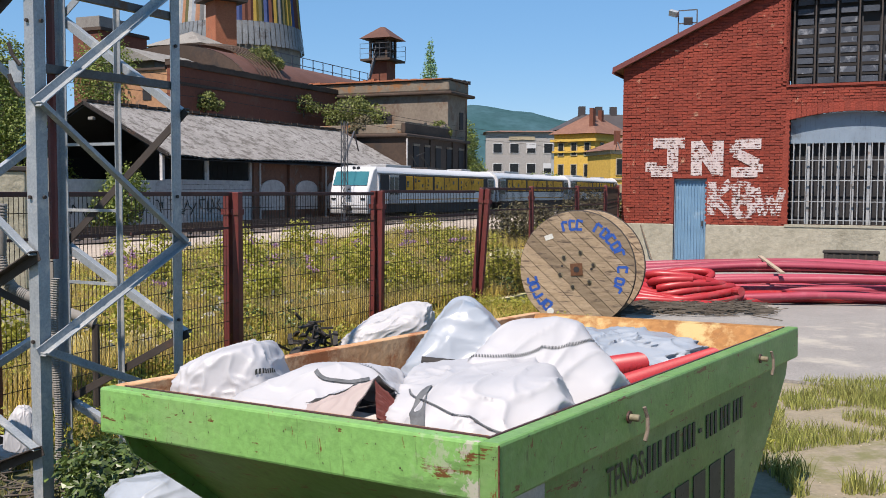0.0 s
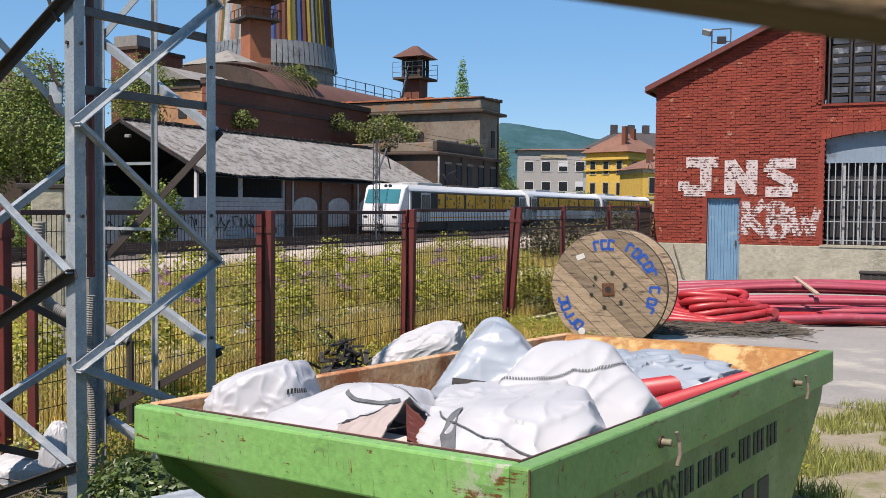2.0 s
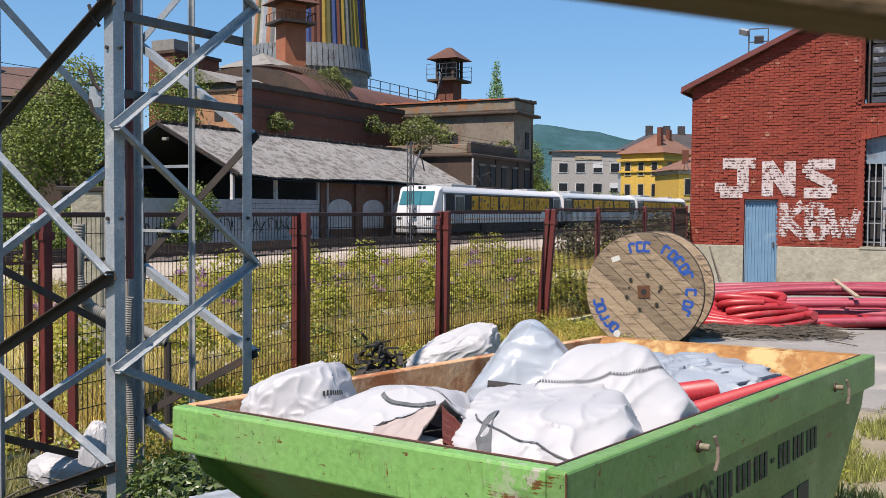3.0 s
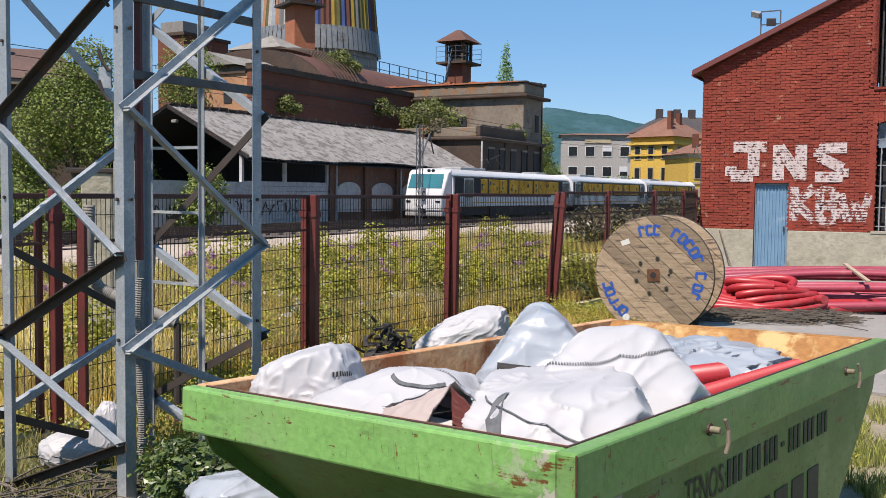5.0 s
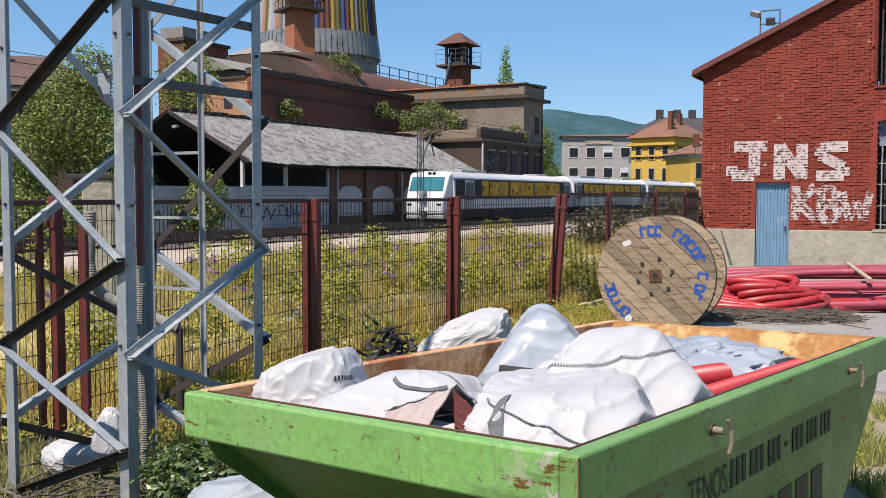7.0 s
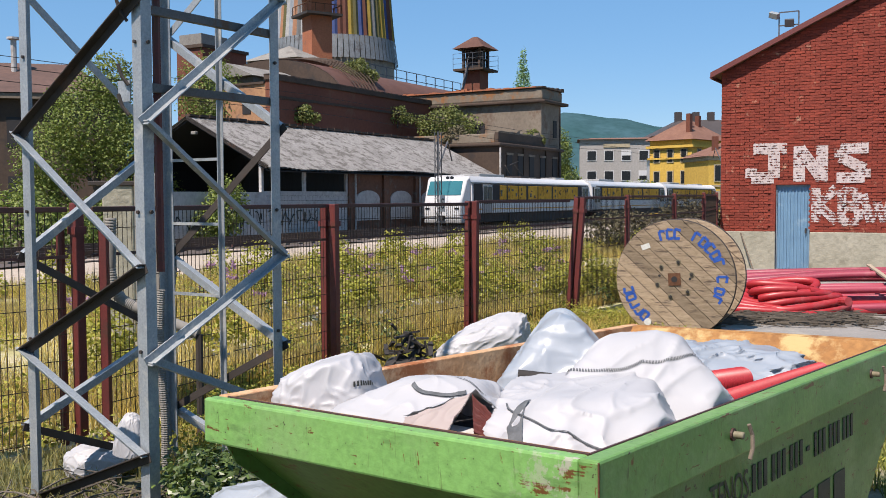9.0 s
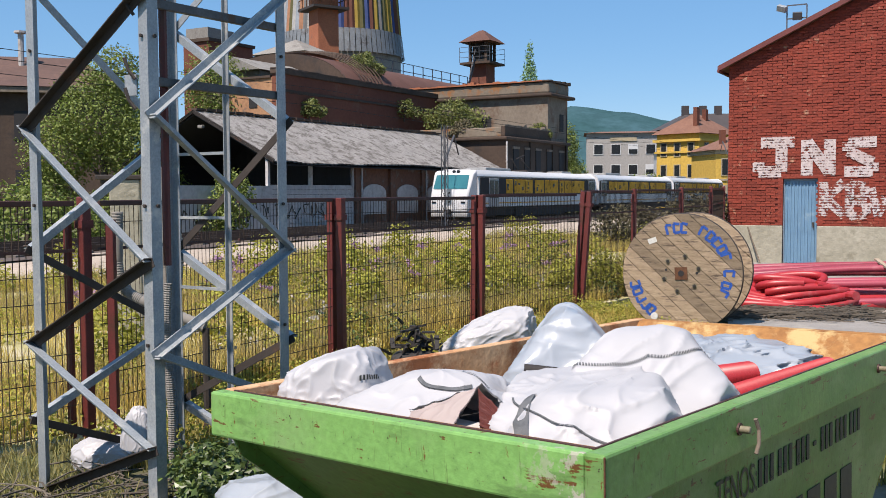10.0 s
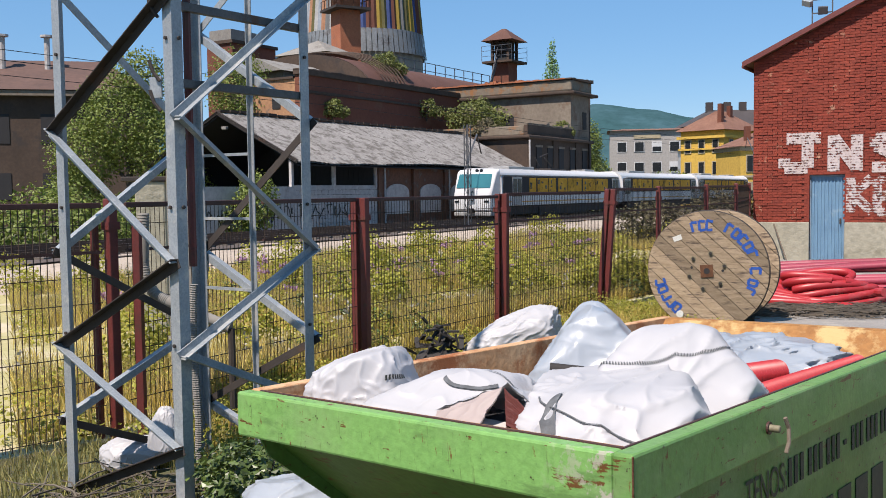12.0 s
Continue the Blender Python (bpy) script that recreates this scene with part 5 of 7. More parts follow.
# ---- train standing on the near track of the works ----
def train_car(x0, x1, front, reflect_from, reflect_to):
    t = thing("train_car", "white commuter train car with long dark windows, gold reflections painted in", "train", SITE @ pose(-0.4, -2.4, 0.32) @ Matrix.Diagonal((1, 1, 0.9, 1)), group="train")
    w, z0, z1 = 1.2, 0.95, 3.02
    ring = [(-w, z0), (-w - 0.02, 1.9), (-w, 2.5), (-w + 0.12, 2.85), (-w + 0.45, z1 + 0.08), (w - 0.45, z1 + 0.08), (w - 0.12, 2.85), (w, 2.5), (w + 0.02, 1.9), (w, z0)]
    n = len(ring)
    s = Shape()
    ends = [(x0 + (0.9 if front else 0.0), 1.0), (x1, 1.0)]
    pv = [(x, y * k, z) for x, k in ends for y, z in ring]
    s.add(pv, [(i, i + n, (i + 1) % n + n, (i + 1) % n) for i in range(n)] + [tuple(range(n - 1, -1, -1)), tuple(range(n, 2 * n))])
    body = part("body", s, M["white_paint"], t, smooth=50, bevel=0.05)
    if front:
        prof = [(0.9, z1 + 0.07), (0.55, 2.9), (0.2, 2.0), (0.0, 1.5), (0.02, 0.7), (0.9, 0.55)]
        s = Shape()
        k = len(prof)
        s.add([(x0 + x, y * (1 - 0.12 * (0.9 - x)), z) for y in (-w, w) for x, z in prof], [tuple(range(k)), tuple(range(2 * k - 1, k - 1, -1))] + [(i, i + k, (i + 1) % k + k, (i + 1) % k) for i in range(k)])
        nose = part("cab", s, M["white_paint"], t, smooth=30, bevel=0.08)
        d = Vector((0.35, 0, 0.9)).normalized()
        part("windscreen", Shape().add([(x0 + 0.20 - 0.03, -0.98, 2.02), (x0 + 0.20 - 0.03, 0.98, 2.02), (x0 + 0.52 - 0.03, 0.95, 2.80), (x0 + 0.52 - 0.03, -0.95, 2.80),
                                        (x0 + 0.26, -0.98, 2.02), (x0 + 0.26, 0.98, 2.02), (x0 + 0.58, 0.95, 2.80), (x0 + 0.58, -0.95, 2.80)],
                                       [(3, 2, 1, 0), (4, 5, 6, 7), (0, 1, 5, 4), (1, 2, 6, 5), (2, 3, 7, 6), (3, 0, 4, 7)]), M["glass_teal"], nose, "teal reflecting windscreen")
        part("coupler", Shape().box(x0 - 0.22, x0 + 0.3, -0.16, 0.16, 0.62, 0.86), M["underframe"], nose, bevel=0.03)
        part("skirt", Shape().box(x0 + 0.05, x0 + 0.7, -w * 0.9, w * 0.9, 0.42, 0.66), M["train_grey"], nose, bevel=0.05)
        for y in (-0.85, 0.85):
            part("marker_light", Shape().box(x0 - 0.03, x0 + 0.06, y - 0.13, y + 0.13, 1.20, 1.30), M["glass_dark"], nose, bevel=0.02)
        for y in (-0.25, 0.0):
            part("headlight", Shape().disc((x0 + 0.66, y, 2.98), (-1, 0, 0.2), 0.09, 0.08, 12), M["glass_dark"], nose)
    ga, gb_ = x0 + (1.15 if front else 0.2), x1 - 0.2
    part("window_band", Shape().box(ga, gb_, -w - 0.05, -w - 0.015, 1.66, 2.66), M["unlit_black"], t, "long dark window band", bevel=0.02)
    gk = np.random.default_rng(int(x0 * 10))
    # panes carry the painted gold reflection; small dark blocks are flecks in it
    for a, b in ((reflect_from, reflect_to),):
        x = a
        while x < b - 0.5:
            ln = float(gk.uniform(0.5, 2.6))
            e = min(x + ln, b)
            part("side_window", Shape().box(x, e, -w - 0.062, -w - 0.045, 1.74, 2.58), M["gold_reflection"], t, "window glass with a gold reflection painted in", bevel=0.01)
            for _ in range(3):
                c, h0 = float(gk.uniform(x, max(x + 0.05, e - 0.3))), float(gk.uniform(1.76, 2.3))
                part("window_divider", Shape().box(c, c + float(gk.uniform(0.06, 0.24)), -w - 0.072, -w - 0.06, h0, h0 + float(gk.uniform(0.06, 0.28))), M["glass_dark"], t)
            x = e + float(gk.uniform(0.06, 0.35))
    part("lower_band", Shape().box(x0 + 1.0, x1 - 0.1, -w - 0.035, -w - 0.01, 0.98, 1.60), M["white_paint"], t)
    part("stripe", Shape().box(x0 + 1.0, x1 - 0.1, -w - 0.045, -w - 0.03, 1.16, 1.22), M["train_yellow"], t, "thin yellow stripe")
    part("gutter", Shape().box(x0 + 1.0, x1 - 0.1, -w - 0.01, -w + 0.10, 2.70, 2.74), M["train_grey"], t)
    for a in (x0 + (2.1 if front else 0.35), x1 - 1.4):
        dr = part("door", Shape().box(a, a + 1.1, -w - 0.075, -w - 0.03, 0.98, 2.62), M["train_grey"], t, bevel=0.01)
        for o in (0.08, 0.60):
            part("pane", Shape().box(a + o, a + o + 0.42, -w - 0.09, -w - 0.07, 1.5, 2.5), M["glass_dark"], dr)
    part("underframe", Shape().box(x0 + 1.2, x1 - 0.4, -w + 0.1, w - 0.1, 0.45, 0.96).box(x0 + 5.5, x1 - 5.5, -w + 0.02, w - 0.02, 0.35, 0.9), M["underframe"], t)
    for a in (x0 + 2.2, x0 + 3.9, x1 - 3.9, x1 - 2.2):
        for y in (-0.55, 0.5):
            part("wheel", Shape().disc((a, y, 0.65), (0, 1, 0), 0.36, 0.09, 20), M["rail"], t, smooth=40)
    part("roof_gear", Shape().box(x0 + 3, x0 + 6, -0.6, 0.6, z1 + 0.05, z1 + 0.25), M["train_grey"], t, bevel=0.03)
    part("roof_gear", Shape().box(x1 - 4, x1 - 2.5, -0.5, 0.5, z1 + 0.05, z1 + 0.22), M["train_grey"], t, bevel=0.03)
    return t


train_car(11.1, 28.6, True, 15.2, 26.9)
train_car(29.1, 45.6, False, 31.0, 43.9)
train_car(46.1, 62.5, False, 48.0, 60.6)
pan = thing("pantograph", "folded pantograph on the train roof", "pantograph", SITE @ pose(19.7, -2.4, 3.12))
part("arm", Shape().bar((0, -0.4, 0.1), (-1.0, -0.3, 0.75), 0.05, 0.05).bar((0, 0.4, 0.1), (-1.0, 0.3, 0.75), 0.05, 0.05).bar((-1.0, 0, 0.75), (0.1, 0, 1.0), 0.05, 0.05), M["dark_steel"], pan)
part("base", Shape().box(-0.6, 0.6, -0.5, 0.5, -0.06, 0.12), M["dark_steel"], pan)

# catenary masts
def mast(u, w, h, sign):
    t = thing("catenary_mast", "slim lattice railway mast with bracket arm", "mast", SITE @ pose(u, w, 0.1), group="catenary masts")
    for x in (-0.11, 0.11):
        for y in (-0.09, 0.09):
            part("chord", Shape().box(x - 0.015, x + 0.015, y - 0.015, y + 0.015, -0.1, h), M["steel_walk"], t)
    lat = Shape()
    for i in range(int(h / 0.32)):
        z = 0.1 + i * 0.32
        a = 0.11 if i % 2 else -0.11
        lat.bar((-a, -0.09, z), (a, -0.09, z + 0.32), 0.016, 0.016).bar((a, 0.09, z), (-a, 0.09, z + 0.32), 0.016, 0.016)
    part("lacing", lat, M["steel_walk"], t)
    part("arm", Shape().bar((0.1, 0.1, h - 1.6), (3.3, 1.4, h - 0.2), 0.06, 0.06).bar((3.3, 1.4, h - 0.2), (4.6, 1.9, h - 1.0), 0.05, 0.05), M["steel_walk"], t)
    if sign:
        part("sign_plate", Shape().box(-0.22, 0.22, -0.2, -0.18, 1.3, 2.0), M["white_paint"], t)
        cu = bpy.data.curves.new("sign_letter", "FONT")
        cu.body, cu.size, cu.align_x = "S", 0.62, "CENTER"
        tmp = new("sign_letter", cu)
        me = bpy.data.meshes.new_from_object(tmp.evaluated_get(bpy.context.evaluated_depsgraph_get()))
        bpy.data.objects.remove(tmp)
        part("sign_letter", me, M["ink"], t, m=pose(0, -0.205, 1.43, 90, 0, 0))
        me.materials.clear()
        me.materials.append(M["underframe"])
    return t


mast(2.85, -6.7, 4.6, True)
mast(52, -6.6, 6.5, False)
mast(78, -6.6, 6.5, False)
for dz, w in ((5.5, -2.4), (6.2, -2.4), (5.5, -5.1)):
    wire_run = Shape().tube([(x, w, dz - 0.25 * math.sin((x % 40) / 40 * math.pi)) for x in range(-40, 111, 10)], 0.012, 4, caps=False)
    solo("overhead_wire", wire_run, M["underframe"], "thin overhead contact wire above the track", "wire", group="overhead wires", m=SITE)

# ---- fence ----
FENCE = [(-5.6, 4.6), (-4.55, 5.75), (-3.52, 7.05), (-2.9, 8.6), (-2.24, 10.2), (-0.89, 12.77), (0.54, 15.5), (1.61, 17.5), (2.75, 19.7), (3.70, 21.9), (4.80, 26.4)]
fence = thing("fence", "dark red steel mesh fence with paired square posts", "fence", kind="structure")
LEAN = {5: (0.02, 0.0), 6: (0.14, 0.02)}
for i, (x, y) in enumerate(FENCE):
    lx, ly = LEAN.get(i, (0.0, 0.0))
    h = (1.90, 1.90, 1.90, 1.88, 1.87, 1.89, 1.93)[i] if i < 7 else 1.98 + 0.03 * (i - 7)
    d = Vector((*FENCE[min(i + 1, len(FENCE) - 1)], 0)) - Vector((*FENCE[max(i - 1, 0)], 0))
    d.normalize()
    gap = {4: 0.055, 5: 0.048, 6: 0.048}.get(i)
    pair = (-gap, gap) if gap else (0.0,)
    for o in pair if i != 3 else ():
        p = Vector((x + o, y - 0.3 * o, -0.1))
        part("post", Shape().bar(p, p + Vector((lx, ly, h + 0.1)), 0.078, 0.078, up=d), M["fence_red"], fence, bevel=0.008)
        part("post_clamp", Shape().bar(p + Vector((lx * 0.92, ly * 0.9, h - 0.14)), p + Vector((lx * 0.95, ly * 0.95, h - 0.08)), 0.10, 0.10, up=d), M["fence_red"], fence)
for x, y, w in ((-3.63, 7.0, 0.05), (-3.34, 7.12, 0.06)):
    part("post", Shape().box(x - w / 2, x + w / 2, y - w / 2, y + w / 2, -0.1, 1.72), M["fence_red"], fence, bevel=0.006)
for i, (p, q) in enumerate(zip(FENCE, FENCE[1:])):
    a, b = Vector((*p, 0)), Vector((*q, 0))
    d = (b - a).normalized()
    a, b = a + d * 0.14, b - d * 0.08
    L = (b - a).length
    z1 = 1.85 if i < 5 else 1.88 if i < 6 else 1.93 + 0.02 * (i - 6)
    wire = Shape()
    up = Vector((0, 0, 1))
    nrm = d.cross(up)
    for k in range(int(L / 0.05)):
        c = a + d * (0.05 * k + 0.02)
        wire.add([c + d * ox + nrm * oy + up * z for z in (0.06, z1) for ox, oy in ((-0.0038, 0), (0, 0.0038), (0.0038, 0), (0, -0.0038))],
                 [(0, 1, 5, 4), (1, 2, 6, 5), (2, 3, 7, 6), (3, 0, 4, 7)])
    for z in np.arange(0.1, 1.85, 0.2):
        wire.bar(a + up * float(z), b + up * float(z), 0.006, 0.006)
    pn = part("mesh_panel", wire, M["fence_wire"], fence)
    part("top_rail", Shape().bar(a + up * z1, b + up * z1, 0.04, 0.042), M["rail_dark"], fence, "dark rusty top rail", bevel=0.005)
    part("mid_rail", Shape().bar(a + up * (z1 - 0.36), b + up * (z1 - 0.36), 0.022, 0.022), M["rail_dark"], fence)

solo("meadow", Shape().prism(list(FENCE) + [(5.0, 30), (-4, 33), (-16, 24), (-26, 8), (-12, 2)], -0.06, 0.036), M["meadow_soil"], "dry yellow-green meadow soil beyond the fence", "ground", kind="structure")

# ---- lattice pylon ----
PY = [Vector((-2.222, 5.25, 0)), Vector((-3.225, 5.76, 0)), Vector((-2.667, 6.698, 0)), Vector((-1.70, 6.234, 0))]  # front, left, rear, right
ux, uy = (PY[3] - PY[0]).normalized(), (PY[1] - PY[0]).normalized()
pylon = thing("pylon", "galvanised steel lattice pylon with bolted diagonal bracing", "pylon")
inw = {0: (ux, uy), 1: (ux, -uy), 2: (-ux, -uy), 3: (-ux, uy)}
for k, p in enumerate(PY):
    s, u = inw[k]
    leg = part("leg", Shape().angle(p - Vector((0, 0, 0.1)), p + Vector((0, 0, 6.5)), 0.076, 0.009, s, u), M["galvanised"], pylon, bevel=0.002)
    for z in np.arange(0.25, 3.6, 0.16):
        if (z * 10) % 9 < 2:
            part("bolt", Shape().disc(p + s * 0.045 - u * 0.002 + Vector((0, 0, z)), -u, 0.011, 0.012, 6), M["dark_steel"], leg)
            part("bolt", Shape().disc(p + u * 0.045 - s * 0.002 + Vector((0, 0, z)), -s, 0.011, 0.012, 6), M["dark_steel"], leg)


def brace(i, j, zi, zj, w, mt, face_out):
    a, b = PY[i] + Vector((0, 0, zi)), PY[j] + Vector((0, 0, zj))
    o = face_out * 0.014
    d = (b - a).normalized()
    side = face_out.cross(d)
    part("brace", Shape().angle(a + o - d * 0.02, b + o + d * 0.02, w, 0.008, side, face_out), M[mt], pylon, bevel=0.0015)


for z0, z1, mt in ((5.0, 3.9, "galvanised"), (3.08, 3.9, "galvanised"), (3.08, 2.34, "dark_steel"), (1.55, 2.34, "galvanised"), (1.55, 0.99, "dark_steel"), (0.47, 0.99, "galvanised"), (0.47, 0.03, "dark_steel")):
    brace(0, 1, z0, z1, 0.056, mt, -ux)
for z0, z1, mt in ((3.9, 3.2, "galvanised"), (2.35, 3.2, "galvanised"), (2.35, 1.54, "galvanised"), (0.985, 1.54, "galvanised"), (0.985, 0.5, "galvanised"), (0.05, 0.5, "galvanised")):
    brace(0, 3, z0, z1, 0.05, mt, -uy)
for z0, z1, mt in ((3.1, 3.9, "galvanised"), (3.1, 2.41, "galvanised"), (1.53, 2.41, "dark_steel"), (1.53, 0.97, "galvanised"), (0.43, 0.97, "dark_steel"), (0.43, 0.05, "galvanised")):
    brace(2, 3, z0, z1, 0.052, mt, ux)
for z0, z1, mt in ((3.3, 3.9, "galvanised"), (3.3, 2.35, "galvanised"), (1.59, 2.35, "galvanised"), (1.59, 0.98, "dark_steel"), (0.5, 0.98, "galvanised"), (0.5, 0.05, "dark_steel")):
    brace(1, 2, z0, z1, 0.05, mt, uy)
for z in (3.0, 2.56):
    part("crossbar", Shape().bar(PY[0] + Vector((0, 0, z)) + uy * 0.035 + ux * 0.02, PY[3] + Vector((0, 0, z)) + uy * 0.035 - ux * 0.02, 0.04, 0.05), M["weathered_steel"], pylon, bevel=0.003)
mid = (PY[2] + PY[3]) / 2
part("mid_post", Shape().angle(mid + Vector((0, 0, 0)), mid + Vector((0, 0, 6.5)), 0.032, 0.006, -ux, -uy), M["galvanised"], pylon)
for z in (1.25, 1.75, 2.2):
    part("rung", Shape().bar(PY[2] + Vector((0, 0, z)), mid + Vector((0, 0, z)), 0.02, 0.02), M["galvanised"], pylon)
part("red_conduit", Shape().tube([PY[0] + ux * 0.16 + uy * 0.06 + Vector((0, 0, z)) for z in (1.5, 3, 6.5)], 0.025, 8), M["fence_red"], pylon, "thin dark red pipe")
for z in (2.45, 2.62, 2.98, 3.12):
    part("step_hook", Shape().tube([PY[0] - ux * 0.01 + uy * 0.10 + Vector((0, 0, z - 0.05)), PY[0] - ux * 0.03 + uy * 0.13 + Vector((0, 0, z)), PY[0] - ux * 0.04 + uy * 0.15 + Vector((0, 0, z + 0.07))], 0.011, 6), M["dark_steel"], pylon)
part("plate", Shape().box(0, 0.10, -0.008, 0.0, 0, 0.12, Matrix.Translation(PY[0] + uy * 0.10 + Vector((0, 0, 2.48))) @ pose(0, 0, 0, 0, 0, 154)), M["galvanised"], pylon)
cond = [Vector((-2.62, 6.45, 0)) + Vector((0.012 * math.sin(z * 5), 0, z)) for z in np.arange(0.02, 1.3, 0.008)]
part("corrugated_conduit", Shape().tube(cond, [0.026 + 0.005 * (i % 2) for i in range(len(cond))], 8), M["concrete"], pylon, "grey corrugated conduit", smooth=30)

# concrete stub and dark pipe elbow behind the pylon
stub = thing("concrete_post", "weathered concrete post with conduit", "post", pose(-3.35, 8.1, 0))
part("shaft", Shape().box(-0.12, 0.12, -0.12, 0.12, -0.1, 2.15), M["concrete"], stub, bevel=0.02)
cp = [Vector((0.14 + 0.1 * math.sin(k * 0.05), -0.16, 1.9 - 0.016 * k)) for k in range(60)]
part("conduit", Shape().tube(cp, [0.032 + 0.006 * (i % 2) for i in range(len(cp))], 8), M["concrete"], stub)

# ---- skip ----
TX, TY = -0.022, -0.024
yawc, yaws = math.cos(radians(33.26)), math.sin(radians(33.26))
ex, ey = Vector((yaws, yawc, TX)).normalized(), Vector((-yawc, yaws, TY)).normalized()
ez = ex.cross(ey)
SKIP = Matrix(((ex.x, ey.x, ez.x, 0.167), (ex.y, ey.y, ez.y, 2.765), (ex.z, ey.z, ez.z, 1.158), (0, 0, 0, 1)))
SL, SW = 3.664, 1.83
skip = thing("skip", "green steel builders' skip full of white sacks", "skip", SKIP)
RH, T = 0.185, 0.07


def beam(p, q, w, h):
    return Shape().bar(p, q, w, h)


rims = (((0.0, 0.035, -RH / 2), (SL, 0.035, -RH / 2)), ((0.07, SW - 0.035, -RH / 2), (SL, SW - 0.035, -RH / 2)))
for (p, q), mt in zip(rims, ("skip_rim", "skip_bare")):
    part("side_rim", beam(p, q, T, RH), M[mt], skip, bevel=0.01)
for x, mt in ((0.035, "skip_rim_sunlit"), (SL - 0.035, "skip_rust")):
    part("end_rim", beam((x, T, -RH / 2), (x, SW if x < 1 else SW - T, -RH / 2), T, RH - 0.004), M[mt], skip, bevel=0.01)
part("corner_weld", Shape().bar((0.001, 0.001, -RH - 0.002), (0.001, 0.001, -0.004), 0.006, 0.006), M["rust"], skip, bevel=0.002)
# thin dark strips added as shading along the near rims' inner edges
for p, q in (((0.07, 0.07, -0.002), (SL - 0.07, 0.07, -0.002)), ((0.07, 0.07, -0.002), (0.07, SW - 0.07, -0.002))):
    part("inner_lip", Shape().bar(p, q, 0.010, 0.008), M["rail_dark"], skip, "dark strip added for the shading along the inner edge", bevel=0.002)
BX0, BX1, BZ = 1.22, 2.45, -1.10
for y, o in ((0.05, 0.0), (SW - 0.05, 0.0)):
    pts = [(0.06, -RH + 0.01), (SL - 0.06, -RH + 0.01), (SL - 0.12, -RH - 0.1), (BX1, BZ), (BX0, BZ), (0.12, -RH - 0.1)]
    n = len(pts)
    part("side_panel", Shape().add([(x, yy, z) for yy in (y - 0.006, y + 0.006) for x, z in pts], [tuple(range(n)), tuple(range(2 * n - 1, n - 1, -1))] + [(k, k + n, (k + 1) % n + n, (k + 1) % n) for k in range(n)]), M["skip_green_shaded"], skip)
for x0, x1 in ((0.09, BX0), (SL - 0.09, BX1)):
    sgn = 1 if x0 < x1 else -1
    outer = [(x0, -RH + 0.01), (x1, BZ), (x1 + 0.012 * sgn, BZ), (x0 + 0.012 * sgn, -RH + 0.01)]
    part("end_panel", Shape().add([(x, y, z) for y in (0.057, SW - 0.057) for x, z in outer], [(0, 1, 2, 3), (7, 6, 5, 4), (0, 4, 5, 1), (1, 5, 6, 2), (2, 6, 7, 3), (3, 7, 4, 0)]), M["skip_green_shaded"], skip)
    inner = [(x0 + 0.014 * sgn, -0.006), (x1 + 0.014 * sgn, BZ + 0.01), (x1 + 0.018 * sgn, BZ + 0.01), (x0 + 0.018 * sgn, -0.006)]
    part("end_lining", Shape().add([(x, y, z) for y in (0.075, SW - 0.075) for x, z in inner], [(0, 1, 2, 3), (7, 6, 5, 4), (0, 4, 5, 1), (1, 5, 6, 2), (2, 6, 7, 3), (3, 7, 4, 0)]), M["skip_rust"], skip, "rusty orange inner face")
for y in (SW - T - 0.006, T + 0.002):
    pts = [(0.09, -0.004), (SL - 0.09, -0.004), (SL - 0.16, -0.2), (SL - 0.85, -0.75), (0.85, -0.75), (0.16, -0.2)]
    part("side_lining", Shape().add([(x, yy, z) for yy in (y, y + 0.004) for x, z in pts], [tuple(range(6)), tuple(range(11, 5, -1))] + [(k, k + 6, (k + 1) % 6 + 6, (k + 1) % 6) for k in range(6)]), M["skip_bare"], skip, "rusty cream inner face")
part("floor", Shape().box(BX0, BX1, 0.06, SW - 0.06, BZ, BZ + 0.012), M["skip_rust"], skip)
for x in (0.98, 2.80):
    lug = part("lug", Shape().disc((x, 0.0, -0.09), (0, -1, 0), 0.014, 0.045, 16), M["lug_steel"], skip, smooth=40, bevel=0.005)
    part("lug_plate", Shape().disc((x, 0.002, -0.09), (0, -1, 0), 0.024, 0.010, 16), M["rail_dark"], lug)
    part("hook_pin", Shape().tube([(x + 0.02, -0.055, -0.05), (x + 0.035, -0.062, -0.09), (x + 0.025, -0.066, -0.14), (x + 0.008, -0.062, -0.175)], 0.008, 8), M["old_wood"], lug)
# the worn lettering on the long side
def text_mesh(body, size, squash):
    cu = bpy.data.curves.new("lettering", "FONT")
    cu.body, cu.size = body, size
    tmp = new("lettering", cu)
    me = bpy.data.meshes.new_from_object(tmp.evaluated_get(bpy.context.evaluated_depsgraph_get()))
    bpy.data.objects.remove(tmp)
    me.transform(Matrix.Diagonal((squash, 1, 1, 1)))
    me.materials.clear()
    return me


part("lettering", text_mesh("TFNOS:", 0.165, 0.72), M["ink"], skip, "worn dark stencilled lettering", m=pose(0.87, 0.040, -0.385, 90, 0, 0))
x = 1.28
for grp in (3, 3, 3, 0, 3, 3, 3):
    if grp == 0:
        part("lettering_bar", Shape().box(x, x + 0.04, 0.0395, 0.0425, -0.335, -0.315), M["ink"], skip)
        x += 0.075
    for _ in range(grp):
        part("lettering_bar", Shape().box(x, x + 0.036, 0.0395, 0.0425, -0.38, -0.27), M["ink"], skip, "worn dark stencilled figure")
        x += 0.062
    x += 0.03
